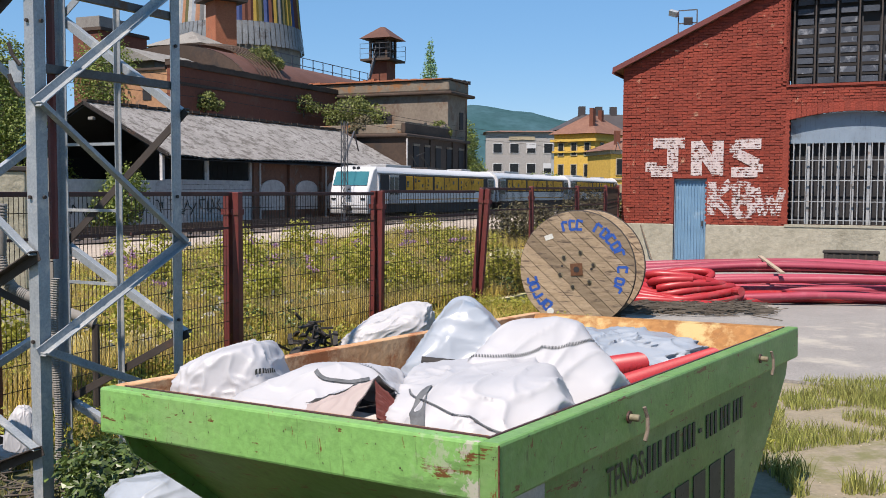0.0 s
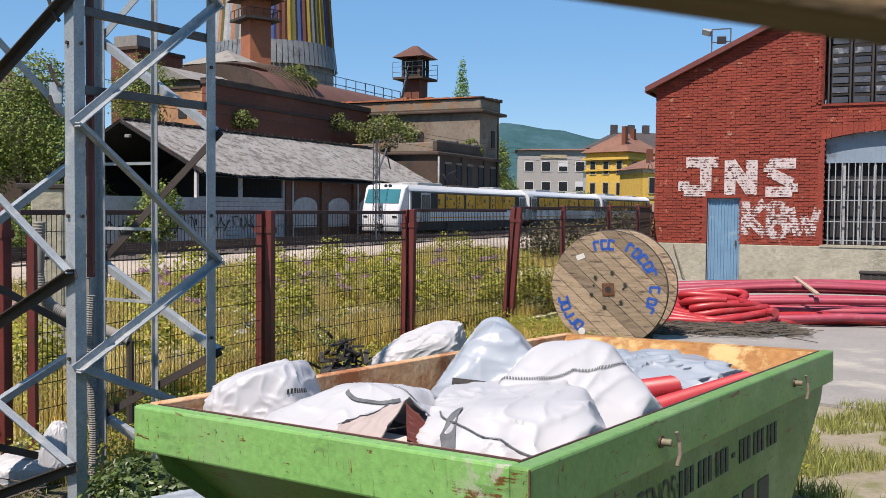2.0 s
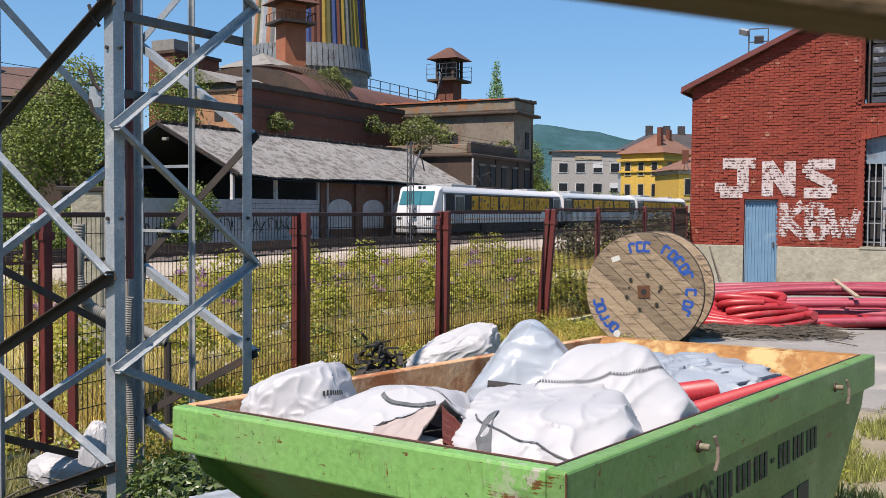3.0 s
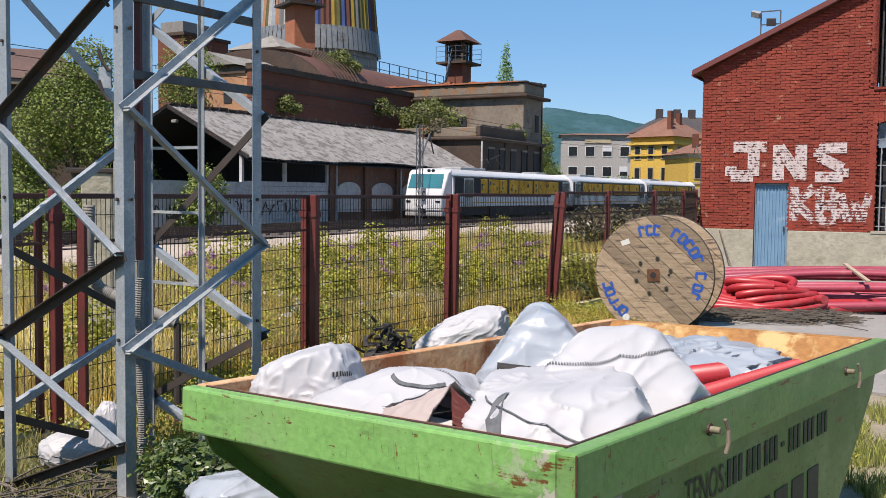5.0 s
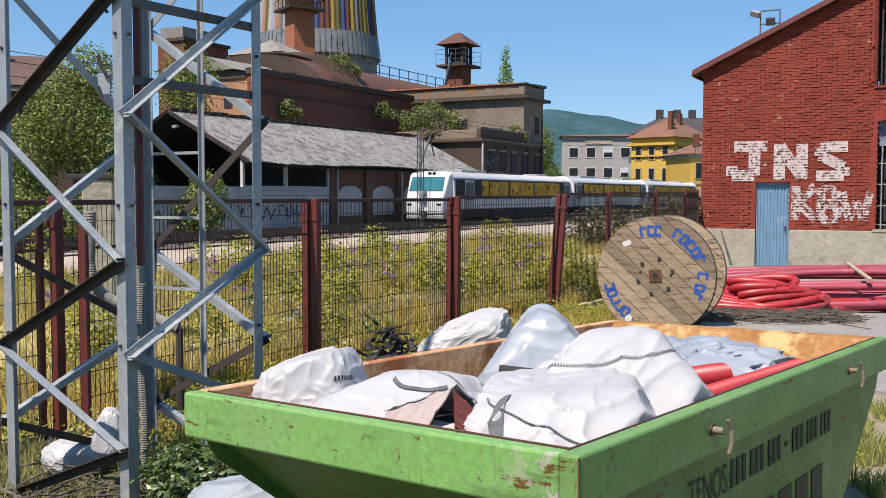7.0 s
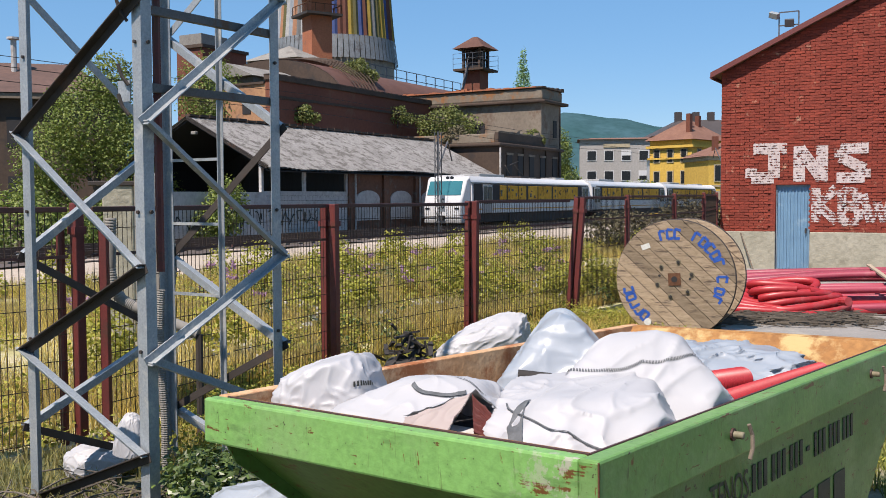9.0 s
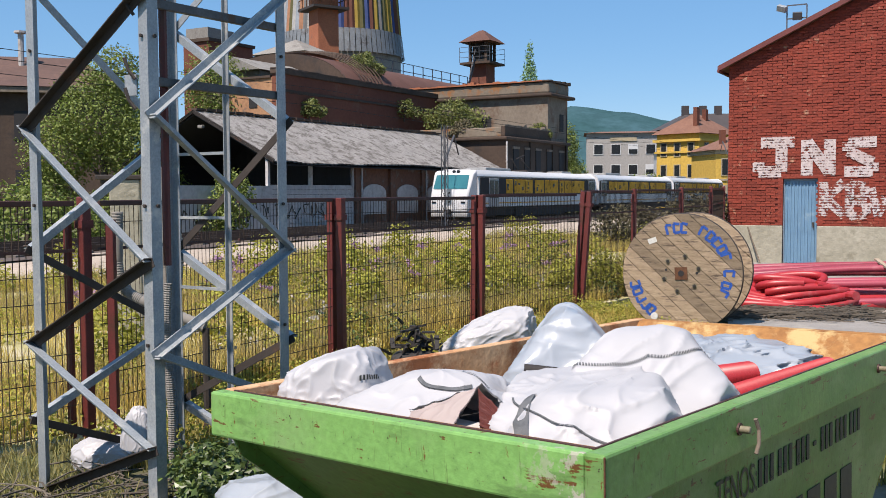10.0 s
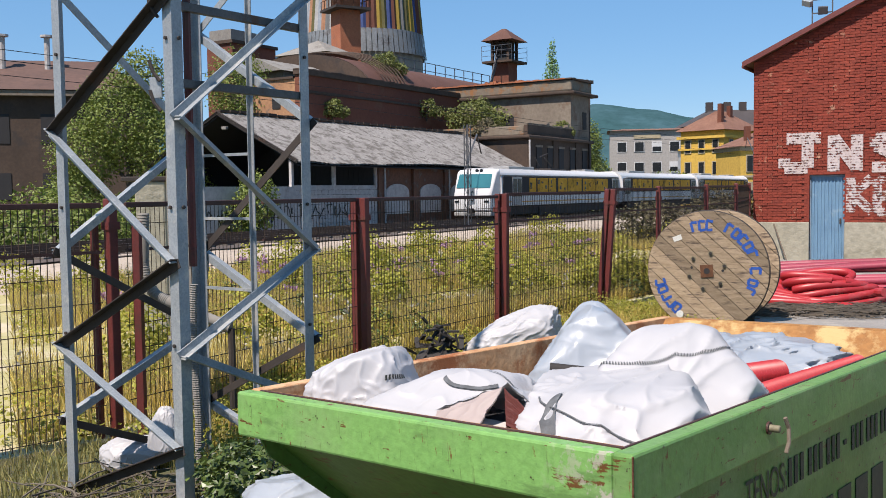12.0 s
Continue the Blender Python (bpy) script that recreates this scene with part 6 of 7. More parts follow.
for i in range(5):
    x = 1.38 + i * 0.235
    part("lettering_bar", Shape().box(x, x + 0.17, 0.0395, 0.0425, -0.80, -0.52), M["ink"], skip, "large worn dark lettering")
tag = part("label_plate", Shape().box(0.16, 0.36, 0.036, 0.043, -0.33, -0.20), M["galvanised"], skip)
part("sticker", Shape().box(0.17, 0.34, 0.032, 0.036, -0.33, -0.285), M["paper"], tag)


# ---- sacks ----
def sack(label, centre, size, turn, mt, seed, crease=0.03, power=30, straps=(), name="sack", prints=(), facets=16, planes=(), crumple=1.0):
    """A slumped woven sack: flat pulled faces, pinched ridges and patches of crumple.
    planes are (normal, distance) of its main faces; straps run over it as (u0, v0, u1, v1, half width, material)."""
    g = np.random.default_rng(seed)
    off = Vector(g.uniform(0, 50, 3))
    a, b, c = size
    faces = [(np.array(n) / np.linalg.norm(n), h) for n, h in planes]
    for k in range(facets):
        n = g.normal(size=3)
        n /= np.linalg.norm(n)
        faces.append((n, float(g.uniform(0.84, 1.1) if not planes else g.uniform(0.95, 1.15))))
    faces += [(np.array(n, float), 1.02) for n in ((1, 0, 0), (-1, 0, 0), (0, 1, 0), (0, -1, 0), (0, 0, 1))]
    fn, fh = np.array([f[0] for f in faces]), np.array([f[1] for f in faces])

    def surf(u, v, lift=0.0):
        th, ph = 2 * math.pi * u, math.pi * (v - 0.5)
        d = Vector((math.cos(ph) * math.cos(th), math.cos(ph) * math.sin(th), math.sin(ph)))
        q = np.maximum(fn @ np.array(d) / fh, 0.0)
        r = min(float((q ** power).sum() ** (-1 / power)), 1.18)
        w = d * 1.7 * crumple + off
        long_fold = 1 - abs(noise.noise(Vector((w.x * 1.1, w.y * 2.2, w.z * 1.3)) + 0.25 * noise.noise_vector(w * 1.2)))
        cross_fold = 1 - abs(noise.noise(Vector((w.x * 3.0, w.y * 1.6, w.z * 3.4)) + Vector((5, 2, 9)) + 0.25 * noise.noise_vector(w * 1.6)))
        patch = max(0.0, noise.noise(w * 1.4 + Vector((3, 3, 3))) + 0.12)
        r *= 1 + crease * (long_fold ** 7 - 0.25) + 1.5 * crease * patch * (cross_fold ** 5 - 0.35) + 0.03 * noise.noise(d * 1.5 + off)
        p = Vector((d.x * a, d.y * b, d.z * c)) * r
        p.z = max(p.z, -0.32 * c)
        if planes:
            low = max(0.0, -0.17 - (centre[2] + p.z))
            p.x, p.y = max(p.x, 0.125 + 1.25 * low - centre[0]), min(max(p.y, 0.09 - centre[1]), SW - 0.09 - centre[1])
        return p + d.normalized() * lift
    t = thing(name, label, "sack", SKIP @ pose(*centre, 0, 0, 0) @ pose(0, 0, 0, *turn), group="sacks in the skip")
    part("cloth", Shape().grid(surf, 200, 110), M[mt], t, smooth=60)
    for u0, v0, u1, v1, w, col in straps:
        dashed = col == "stitch"
        s = Shape()
        n = 72
        for i in range(n):
            f = i / (n - 1)
            wob = 0.004 * math.sin(f * 11 + seed) if not dashed else 0.0
            u, v = u0 + (u1 - u0) * f, v0 + (v1 - v0) * f + wob
            du, dv = (u1 - u0), (v1 - v0)
            ln = math.hypot(du, dv)
            pu, pvv = -dv / ln * w, du / ln * w
            s.v += [tuple(surf(u + pu, v + pvv, 0.006)), tuple(surf(u - pu, v - pvv, 0.006))]
        s.f += [(2 * i, 2 * i + 1, 2 * i + 3, 2 * i + 2) for i in range(n - 1) if not (dashed and i % 2)]
        s.add([Vector(p) - Vector((0, 0, 0.004)) for p in s.v], [tuple(reversed(q)) for q in s.f])
        part("seam" if dashed else "strap", s, M["strap" if dashed else col], t, smooth=60)
    for u0, v0, count in prints:
        s = Shape()
        for i in range(count):
            u = u0 + 0.010 * i
            q = [surf(u + du, v0 + dv, 0.005) for du, dv in ((0, 0), (0.0055, 0), (0.0055, 0.022), (0, 0.022))]
            s.add(q, [(0, 1, 2, 3)])
        part("print", s, M["ink"], t, "unreadable dark print")
    return t


# places are in the skip's frame: x along its length, y across, z from the rim
# seen from the yard, u 0.34 is a sack's one end, 0.59 its front and 0.84 its other end
sack("white woven rubble sack bulging above the skip's rim", (0.46, 1.56, -0.09), (0.27, 0.23, 0.24), (0, 0, 0), "bag_white", 15, 0.042, 14, prints=((0.70, 0.66, 8),), facets=14,
     planes=(((-0.2, 0.3, 1), 0.86), ((-0.8, -0.5, 0.2), 0.85), ((0.55, -0.84, 0.35), 0.95), ((-0.5, 0.85, 0.3), 0.95)),
     straps=((0.60, 0.52, 0.70, 0.58, 0.008, "strap"),))
sack("white woven rubble sack with dark strap lying flat", (0.50, 1.06, -0.12), (0.42, 0.40, 0.235), (0, 0, 0), "bag_white", 8, 0.03, 14, facets=8,
     planes=(((-0.75, -0.5, 0.75), 0.70), ((0.0, 0.85, 0.75), 0.72), ((0.45, -0.8, 0.45), 0.85), ((0.4, 0.2, 1), 0.86)),
     straps=((0.53, 0.90, 0.74, 0.80, 0.010, "strap"), (0.80, 0.90, 0.74, 0.62, 0.0012, "strap"), (0.52, 0.60, 0.60, 0.46, 0.0012, "cloth_seam")))
torn = thing("torn_sack", "torn dirty sack hanging open over red scrap", "sack", SKIP, group="sacks in the skip")


def flap(edge_a, edge_b, edge_c, edge_d, seed, sag, ribs=0.0):
    """A creased piece of cloth between two edges, with thickness."""
    a, b, c, d = (Vector(q) for q in (edge_a, edge_b, edge_c, edge_d))

    def at(u, v):
        p = a.lerp(b, u).lerp(c.lerp(d, u), v)
        k = 1 - abs(noise.noise((u * 3 + seed, v * 2, 0)))
        return p + Vector((-0.3, 0.1, 1)).normalized() * (0.010 * (k ** 6 - 0.3) + ribs * math.sin(v * 70) + sag * math.sin(math.pi * u) * math.sin(math.pi * v))
    s = Shape().grid(at, 28, 60 if ribs else 18)
    n = list(s.v)
    s.add([(x, y, z - 0.006) for x, y, z in n], [tuple(reversed(q)) for q in list(s.f)])
    return s


part("flap", flap((0.10, 0.87, -0.04), (0.11, 0.69, -0.06), (0.15, 0.87, 0.0), (0.27, 0.66, 0.095), 1, 0.012), M["bag_pink"], torn, "pinkish inside of the torn cloth", smooth=60)
part("flap", flap((0.15, 0.88, 0.004), (0.28, 0.65, 0.104), (0.45, 0.97, -0.03), (0.52, 0.72, 0.02), 2, 0.012), M["bag_white"], torn, smooth=60)
part("flap", flap((0.28, 0.65, 0.104), (0.35, 0.50, -0.03), (0.52, 0.72, 0.02), (0.52, 0.52, 0.02), 4, 0.01), M["bag_white"], torn, smooth=60)
part("ribbed_piece", flap((0.265, 0.655, 0.088), (0.325, 0.52, -0.045), (0.20, 0.60, -0.03), (0.27, 0.48, -0.10), 3, 0.0, 0.006), M["dark_red_plastic"], torn, "dark red ribbed plastic inside", smooth=40)
# near-black cloth sheet drawn in for the shaded inside of the sack
part("hollow", flap((0.20, 0.76, -0.09), (0.26, 0.52, -0.12), (0.30, 0.74, 0.01), (0.36, 0.56, -0.02), 5, -0.02), M["unlit_black"], torn, smooth=60)
sack("white woven bulk sack with dark straps and drawcord", (0.62, 0.45, -0.17), (0.45, 0.40, 0.31), (0, 0, 0), "bag_white", 21, 0.05, 15, facets=10,
     planes=(((-0.75, -0.5, 0.6), 0.84), ((-0.1, 0.0, 1), 0.84), ((-0.5, 0.85, 0.3), 0.84), ((0.55, -0.84, 0.3), 0.95)),
     straps=((0.47, 0.80, 0.535, 0.44, 0.010, "strap"), (0.43, 0.76, 0.58, 0.70, 0.0022, "strap"), (0.58, 0.70, 0.735, 0.50, 0.0022, "strap")))
sack("large white bulk sack with stitched edge piled high", (1.14, 0.47, -0.16), (0.56, 0.50, 0.40), (0, 0, 0), "bag_white", 33, 0.03, 16, facets=6,
     planes=(((-0.75, -0.55, 0.62), 0.74), ((0.5, 0.5, 0.8), 0.80), ((0.5, -0.77, 0.55), 0.80), ((-0.35, 0.85, 0.55), 0.74)),
     straps=((0.43, 0.75, 0.60, 0.86, 0.004, "stitch"), (0.60, 0.86, 0.76, 0.83, 0.004, "stitch"), (0.762, 0.83, 0.81, 0.45, 0.0022, "stitch"), (0.56, 0.66, 0.68, 0.60, 0.0010, "cloth_seam")))
sack("translucent plastic sack over rubble", (1.86, 1.23, -0.17), (0.50, 0.50, 0.42), (0, 0, 0), "bag_clear", 41, 0.04, 12, facets=6,
     planes=(((-0.45, 0.84, 0.55), 0.68), ((0.55, -0.84, 0.75), 0.62), ((-0.8, -0.5, 0.3), 0.78), ((0.7, 0.5, 0.5), 0.8)),
     straps=((0.70, 0.58, 0.745, 0.64, 0.010, "strap"),), prints=((0.655, 0.56, 2),))
sack("translucent plastic sheeting along the skip's end", (2.60, 0.86, -0.17), (0.66, 0.60, 0.20), (0, 0, 0), "bag_clear", 47, 0.10, 20, crumple=1.35, facets=34)
sack("white sack beneath the others", (1.35, 0.92, -0.32), (0.66, 0.70, 0.22), (0, 0, 0), "bag_white", 52)
solo("pipe_offcut", Shape().tube([(1.02, 0.98, 0.035), (1.10, 0.86, 0.02)], 0.028, 14), M["underframe"], "black plastic pipe end between the sacks", "pipe", smooth=50, m=SKIP)


def corrugated(label, p, q, r, mt):
    p, q = Vector(p), Vector(q)
    n = int((q - p).length / 0.0042)
    pts = [p.lerp(q, i / n) for i in range(n + 1)]
    t = thing("corrugated_pipe", label, "pipe", SKIP, group="pipes in the skip")
    part("wall", Shape().tube(pts, [r + 0.0035 * math.sin(i * 1.57) for i in range(n + 1)], 20, caps=False), M[mt], t, smooth=40)
    part("bore", Shape().tube([p.lerp(q, 0.002), p.lerp(q, 0.998)], r - 0.012, 16, caps=False), M["rust"], t, smooth=40)
    return t


solo("rubble_block", Shape().box(-0.09, 0.09, -0.05, 0.05, -0.03, 0.03, pose(0, 0, 0, 10, -12, 30)), M["block_grey"], "pale broken block among torn sacks", "rubble", bevel=0.006, m=SKIP @ pose(0.20, 0.66, -0.075))
corrugated("short piece of red corrugated conduit among sacks", (1.36, 0.40, -0.01), (1.78, 0.27, -0.01), 0.052, "red_plastic")
corrugated("red corrugated conduit along the skip's side", (1.30, 0.20, -0.05), (2.35, 0.11, -0.035), 0.045, "red_plastic")

# debris leaning on the ground behind the skip
heap = thing("scrap_heap", "black broken scrap and twigs beside the skip", "scrap", pose(-1.32, 9.6, 0.0))
g2 = np.random.default_rng(12)
for i in range(60):
    p = Vector(g2.normal((0, 0, 0.36), (0.13, 0.1, 0.12)))
    d = Vector(g2.normal(size=3)).normalized() * float(g2.uniform(0.03, 0.11))
    part("scrap", Shape().bar(p - d, p + d, float(g2.uniform(0.015, 0.05)), 0.02), M["underframe"], heap)
part("base", Shape().box(-0.22, 0.22, -0.18, 0.18, -0.1, 0.3), M["underframe"], heap, bevel=0.06)


def ground_sack(label, place, size, turn, mt, seed, crease=0.04, group="sacks on the ground"):
    t = sack(label, (0, 0, 0), size, turn, mt, seed, crease, 20, facets=9, crumple=1.15)
    t.matrix_world = pose(*place, *turn)
    t["group"] = group
    return t


ground_sack("crumpled white plastic sack beside the fence", (-0.55, 9.9, 0.36), (0.52, 0.28, 0.27), (0, -20, 15), "bag_white", 61, 0.05)
ground_sack("white plastic sack in the weeds by the pylon", (-3.05, 6.35, 0.07), (0.22, 0.17, 0.14), (0, 0, 20), "bag_white", 66)
ground_sack("crumpled white sack against the pylon leg", (-2.68, 6.05, 0.30), (0.10, 0.10, 0.20), (0, 10, 0), "bag_white", 68)
ground_sack("pale blue-white plastic sack under the skip's end", (-1.35, 4.85, 0.22), (0.34, 0.28, 0.26), (0, 0, 30), "bag_clear", 71)

duct = thing("drain_pipe", "bent grey pipe beside the pylon", "pipe", pose(-3.2, 7.5, 0))
bend = [(-0.16, -0.21, 1.78), (-0.165, -0.21, 1.62), (-0.17, -0.22, 1.38), (-0.15, -0.23, 1.24), (-0.07, -0.23, 1.13), (0.02, -0.22, 1.08), (0.3, -0.2, 0.96), (0.55, -0.2, 0.86)]
fine = [Vector(p).lerp(Vector(q), k / 14) for p, q in zip(bend, bend[1:]) for k in range(14)]
part("bend", Shape().tube(fine, [0.043 + 0.004 * (k % 2) for k in range(len(fine))], 12), M["concrete"], duct, "grey corrugated hose", smooth=30)
part("stay", Shape().tube([(0.54, -0.2, -0.1), (0.54, -0.2, 0.86)], 0.03, 8), M["dark_steel"], duct)
post = thing("concrete_post", "weathered yellowish concrete post beyond the fence", "post", pose(-5.21, 11.55, 0, 0, 0, 20))
part("shaft", Shape().box(-0.18, 0.18, -0.16, 0.16, -0.1, 2.1), M["plinth"], post, bevel=0.015)
part("cap", Shape().box(-0.34, 0.30, -0.18, 0.18, 2.1, 2.16), M["dark_steel"], post, bevel=0.01)

# ---- cable reel ----
RC, AX = Vector((1.86, 13.3, 0.81)), Vector((math.sin(radians(21)), math.cos(radians(21)), 0))
REEL = Matrix.Translation(RC) @ pose(0, 0, 0, 90, 0, -21) @ pose(0, 0, 0, 0, 0, 0)
# local: x across the face, y up, z towards the viewer
reel = thing("cable_reel", "large weathered wooden cable reel with blue stencilled marks", "cable reel", REEL)
RR, TILT = 0.81, radians(-42)


def flange(z, th, both):
    fl = part("flange", Shape().disc((0, 0, z + th * 0.3), (0, 0, 1), RR - 0.02, th * 0.4, 64), M["old_wood"], reel)
    n = 11
    w = 2 * RR / n
    for i in range(n):
        a, b = -RR + i * w + 0.004, -RR + (i + 1) * w - 0.004
        pts = []
        for k in range(9):
            y = a + (b - a) * k / 8
            pts.append((math.sqrt(max(RR * RR - y * y, 0.0004)), y))
        poly = pts + [(-x, y) for x, y in reversed(pts)]
        part("plank", Shape().prism(poly, z, z + th, pose(0, 0, 0, 0, 0, math.degrees(TILT))), M["reel_wood"], fl)
    part("rim_hoop", Shape().tube([((RR + 0.002) * math.cos(k * math.pi / 32), (RR + 0.002) * math.sin(k * math.pi / 32), z + th / 2) for k in range(65)], 0.012, 6, caps=False), M["dark_steel"], fl)
    return fl


front = flange(-0.07, 0.07, True)
flange(-0.86, 0.07, False)
part("drum", Shape().disc((0, 0, -0.80), (0, 0, 1), 0.42, 0.74, 40), M["old_wood"], reel)
part("hub_plate", Shape().box(-0.085, 0.085, -0.085, 0.085, 0.001, 0.012, pose(0, 0, 0, 0, 0, 4)), M["rust"], reel, "square rusty hub plate")
# bore is a thin near-black disc, its unlit depth put in as colour
part("hub_bore", Shape().disc((0, 0, 0.012), (0, 0, 1), 0.042, 0.002, 20), M["unlit_black"], reel)
for k in range(6):
    a = radians(18 + 60 * k)
    r = 0.245
    bolt = part("bolt", Shape().disc((r * math.cos(a), r * math.sin(a), 0), (0, 0, 1), 0.036, 0.006, 14), M["lug_steel"], reel)
    part("nut", Shape().disc((r * math.cos(a), r * math.sin(a), 0.006), (0, 0, 1), 0.022, 0.018, 6), M["underframe"], bolt)
# holes are near-black discs in the same way
for a in (168, 3):
    part("hole", Shape().disc((0.21 * math.cos(radians(a)), 0.21 * math.sin(radians(a)), 0.0), (0, 0, 1), 0.018, 0.003, 12), M["unlit_black"], reel)
part("paper_tag", Shape().box(-0.06, 0.06, -0.035, 0.035, 0.001, 0.004, pose(-0.40, 0.44, 0, 0, 0, 20)), M["paper"], reel)


def stencil(a0, a1, n, r, h, gaps=()):
    """Stencilled marks along an arc, each of a few strokes."""
    g = np.random.default_rng(int(a0 + 400))
    for i in range(n):
        if i in gaps:
            continue
        a = radians(a0 + (a1 - a0) * (i + 0.5) / n)
        m = pose(r * math.cos(a), r * math.sin(a), 0.002, 0, 0, math.degrees(a) - 90)
        w = h * 0.62
        s = Shape()
        for (p, q) in (((-w / 2, -h / 2), (-w / 2, h / 2)), ((-w / 2, h / 2), (w / 2, h * 0.4)), ((-w / 2, -h / 2), (w / 2, -h * 0.45)), ((w / 2, -h * 0.45), (w / 2, h * 0.4)))[: int(g.integers(2, 5))]:
            s.bar(m @ Vector((*p, 0)), m @ Vector((*q, 0)), 0.036, 0.003, up=(0, 0, 1))
        part("stencil_mark", s, M["blue_paint"], reel, "blue stencilled mark")


stencil(110, 82, 3, 0.62, 0.13)
stencil(68, -4, 7, 0.64, 0.13, gaps=(5,))
stencil(-8, -30, 2, 0.62, 0.12)
stencil(190, 236, 5, 0.66, 0.13)
part("wire_scrap", Shape().disc((-0.36, -0.60, 0.004), (0, 0, 1), 0.05, 0.02, 12), M["paper"], reel)

# ---- conduit bundle on the yard ----
g3 = np.random.default_rng(31)
for i in range(20):
    row, k = divmod(i, 10)
    y0 = 18.7 - 0.30 * k + 0.15 * row
    bow = 0.55 + 0.15 * float(g3.random())
    z = 0.10 + 0.13 * row + (0.16 if 2 < k < 8 else 0.0) * (1 if row else 0.4)
    pts = []
    x0, x1 = 2.6 + float(g3.uniform(-0.2, 0.3)), 12.5
    for j in range(25):
        f = j / 24
        x = x0 + (x1 - x0) * f
        pts.append((x, y0 - 0.12 * (x - 4) + 0.05 * math.sin(f * 9 + i) + 0.04 * math.sin(f * 23 + 2 * i), z + 0.16 * math.sin(math.pi * min(1, f * 1.3)) * (0.5 + row) + 0.02 * math.sin(f * 14 + i)))
    solo("conduit_pipe", Shape().tube(pts, 0.062, 10), M["pink_plastic"], "long faded red plastic conduit in a loose bundle", "pipe", group="bundle of conduits", smooth=50)
for i in range(5):
    pts = []
    for j in range(30):
        f = j / 29
        pts.append((5.0 + 6.5 * f, 15.75 + 0.14 * i + 0.45 * math.sin(f * 2.2) - 0.35 * f * i * 0.3, 0.1 + 0.07 * (i % 2) + 0.03 * math.sin(f * 11 + i)))
    solo("conduit_pipe", Shape().tube(pts, 0.062, 10), M["red_plastic"], "bright red plastic conduit lying on the asphalt", "pipe", group="bundle of conduits", smooth=50)
solo("dark_sleeve", Shape().tube([(8.55, 15.98, 0.16), (8.85, 16.0, 0.16)], 0.07, 12), M["underframe"], "black joint sleeve on a red conduit", "pipe")
coil = thing("conduit_coil", "tangled coil of bright red corrugated conduit", "pipe", pose(4.0, 15.9, 0))
for i in range(7):
    pts = []
    a, b = 0.95 - 0.07 * i, 0.42 + 0.04 * (i % 3)
    for j in range(70):
        f = j / 69 * 2 * math.pi * 0.96 + i
        pts.append((a * math.cos(f) + 0.1 * math.sin(3 * f + i), b * math.sin(f) + 0.05 * i - 0.1, 0.09 + 0.065 * i + 0.06 * math.sin(2 * f + i)))
    part("loop", Shape().tube(pts, [0.062 + 0.004 * (k % 2) for k in range(70)], 10), M["red_plastic"], coil, smooth=50)
part("pipe_end", Shape().tube([(0.72, -0.45, 0.3), (0.78, -0.62, 0.31)], 0.07, 12), M["red_plastic"], coil)
solo("wooden_slat", Shape().box(-0.035, 0.035, -0.65, 0.65, -0.015, 0.015, pose(5.63, 16.41, 0.66, 8.4, 0, -2)), M["pale_wood"], "pale wooden slat lying across the conduits", "slat")
blackbox = thing("black_crate", "black plastic crate by the wall", "crate", HALL @ pose(4.4, -0.7, 0.1))
part("body", Shape().box(-0.62, 0.62, -0.22, 0.22, -0.06, 0.30), M["underframe"], blackbox, bevel=0.03)
part("lid", Shape().box(-0.65, 0.65, -0.25, 0.25, 0.30, 0.36), M["underframe"], blackbox, bevel=0.02)
for i in range(7):
    part("rib", Shape().box(-0.58 + i * 0.18, -0.53 + i * 0.18, -0.245, -0.22, -0.04, 0.29), M["dark_steel"], blackbox)

# twigs strewn on the asphalt
tw = Shape()
for i in range(900):
    p = Vector((float(g3.uniform(2.3, 5.0)), float(g3.normal(14.9, 0.30)), 0.05 + float(g3.uniform(0, 0.10))))
    a = float(g3.uniform(-0.6, 0.6))
    d = Vector((math.cos(a), math.sin(a), float(g3.uniform(-0.15, 0.15)))) * float(g3.uniform(0.05, 0.22))
    tw.bar(p - d, p + d, 0.012, 0.012)
pb, PZ = Shape(), 0.024
for i in range(900):
    x, y = float(g3.uniform(2.2, 8.2)), float(g3.uniform(3.4, 10.5))
    r = float(g3.uniform(0.003, 0.010))
    pb.add([(x + r, y, PZ), (x - r * 0.6, y + r * 0.9, PZ), (x - r * 0.6, y - r * 0.8, PZ), (x, y, PZ + r * 0.45)], [(0, 1, 3), (1, 2, 3), (2, 0, 3), (2, 1, 0)])
solo("pebbles", pb, M["ballast"], "small loose stones on the sandy verge", "stones", kind="stuff")
solo("twigs", tw, M["twig"], "dry grey-brown twigs strewn on the yard", "twigs", kind="stuff")

# overhead timber close to the lens
beamt = thing("timber_rail", "rough brown timber rail overhead", "timber")
part("rail", Shape().bar((-0.45, 0.27, 2.068), (0.65, 0.327, 1.925), 0.035, 0.042), M["beam_wood"], beamt, bevel=0.004)
for x, y, z in ((-0.45, 0.27, 2.09), (0.65, 0.327, 1.95)):
    part("post", Shape().box(x - 0.03, x + 0.03, y - 0.03, y + 0.03, -0.1, z), M["beam_wood"], beamt, bevel=0.004)

# ---- planting ----
INV = SITE.inverted()
F2 = [Vector((*p, 0)) for p in FENCE]


def beyond_fence(x, y):
    for a, b in zip(F2, F2[1:]):
        lo, hi = (a, b) if a.y < b.y else (b, a)
        if lo.y <= y <= hi.y:
            f = (y - lo.y) / (hi.y - lo.y)
            return x < lo.x + (hi.x - lo.x) * f - 0.15
    return y > 26 and x < 4


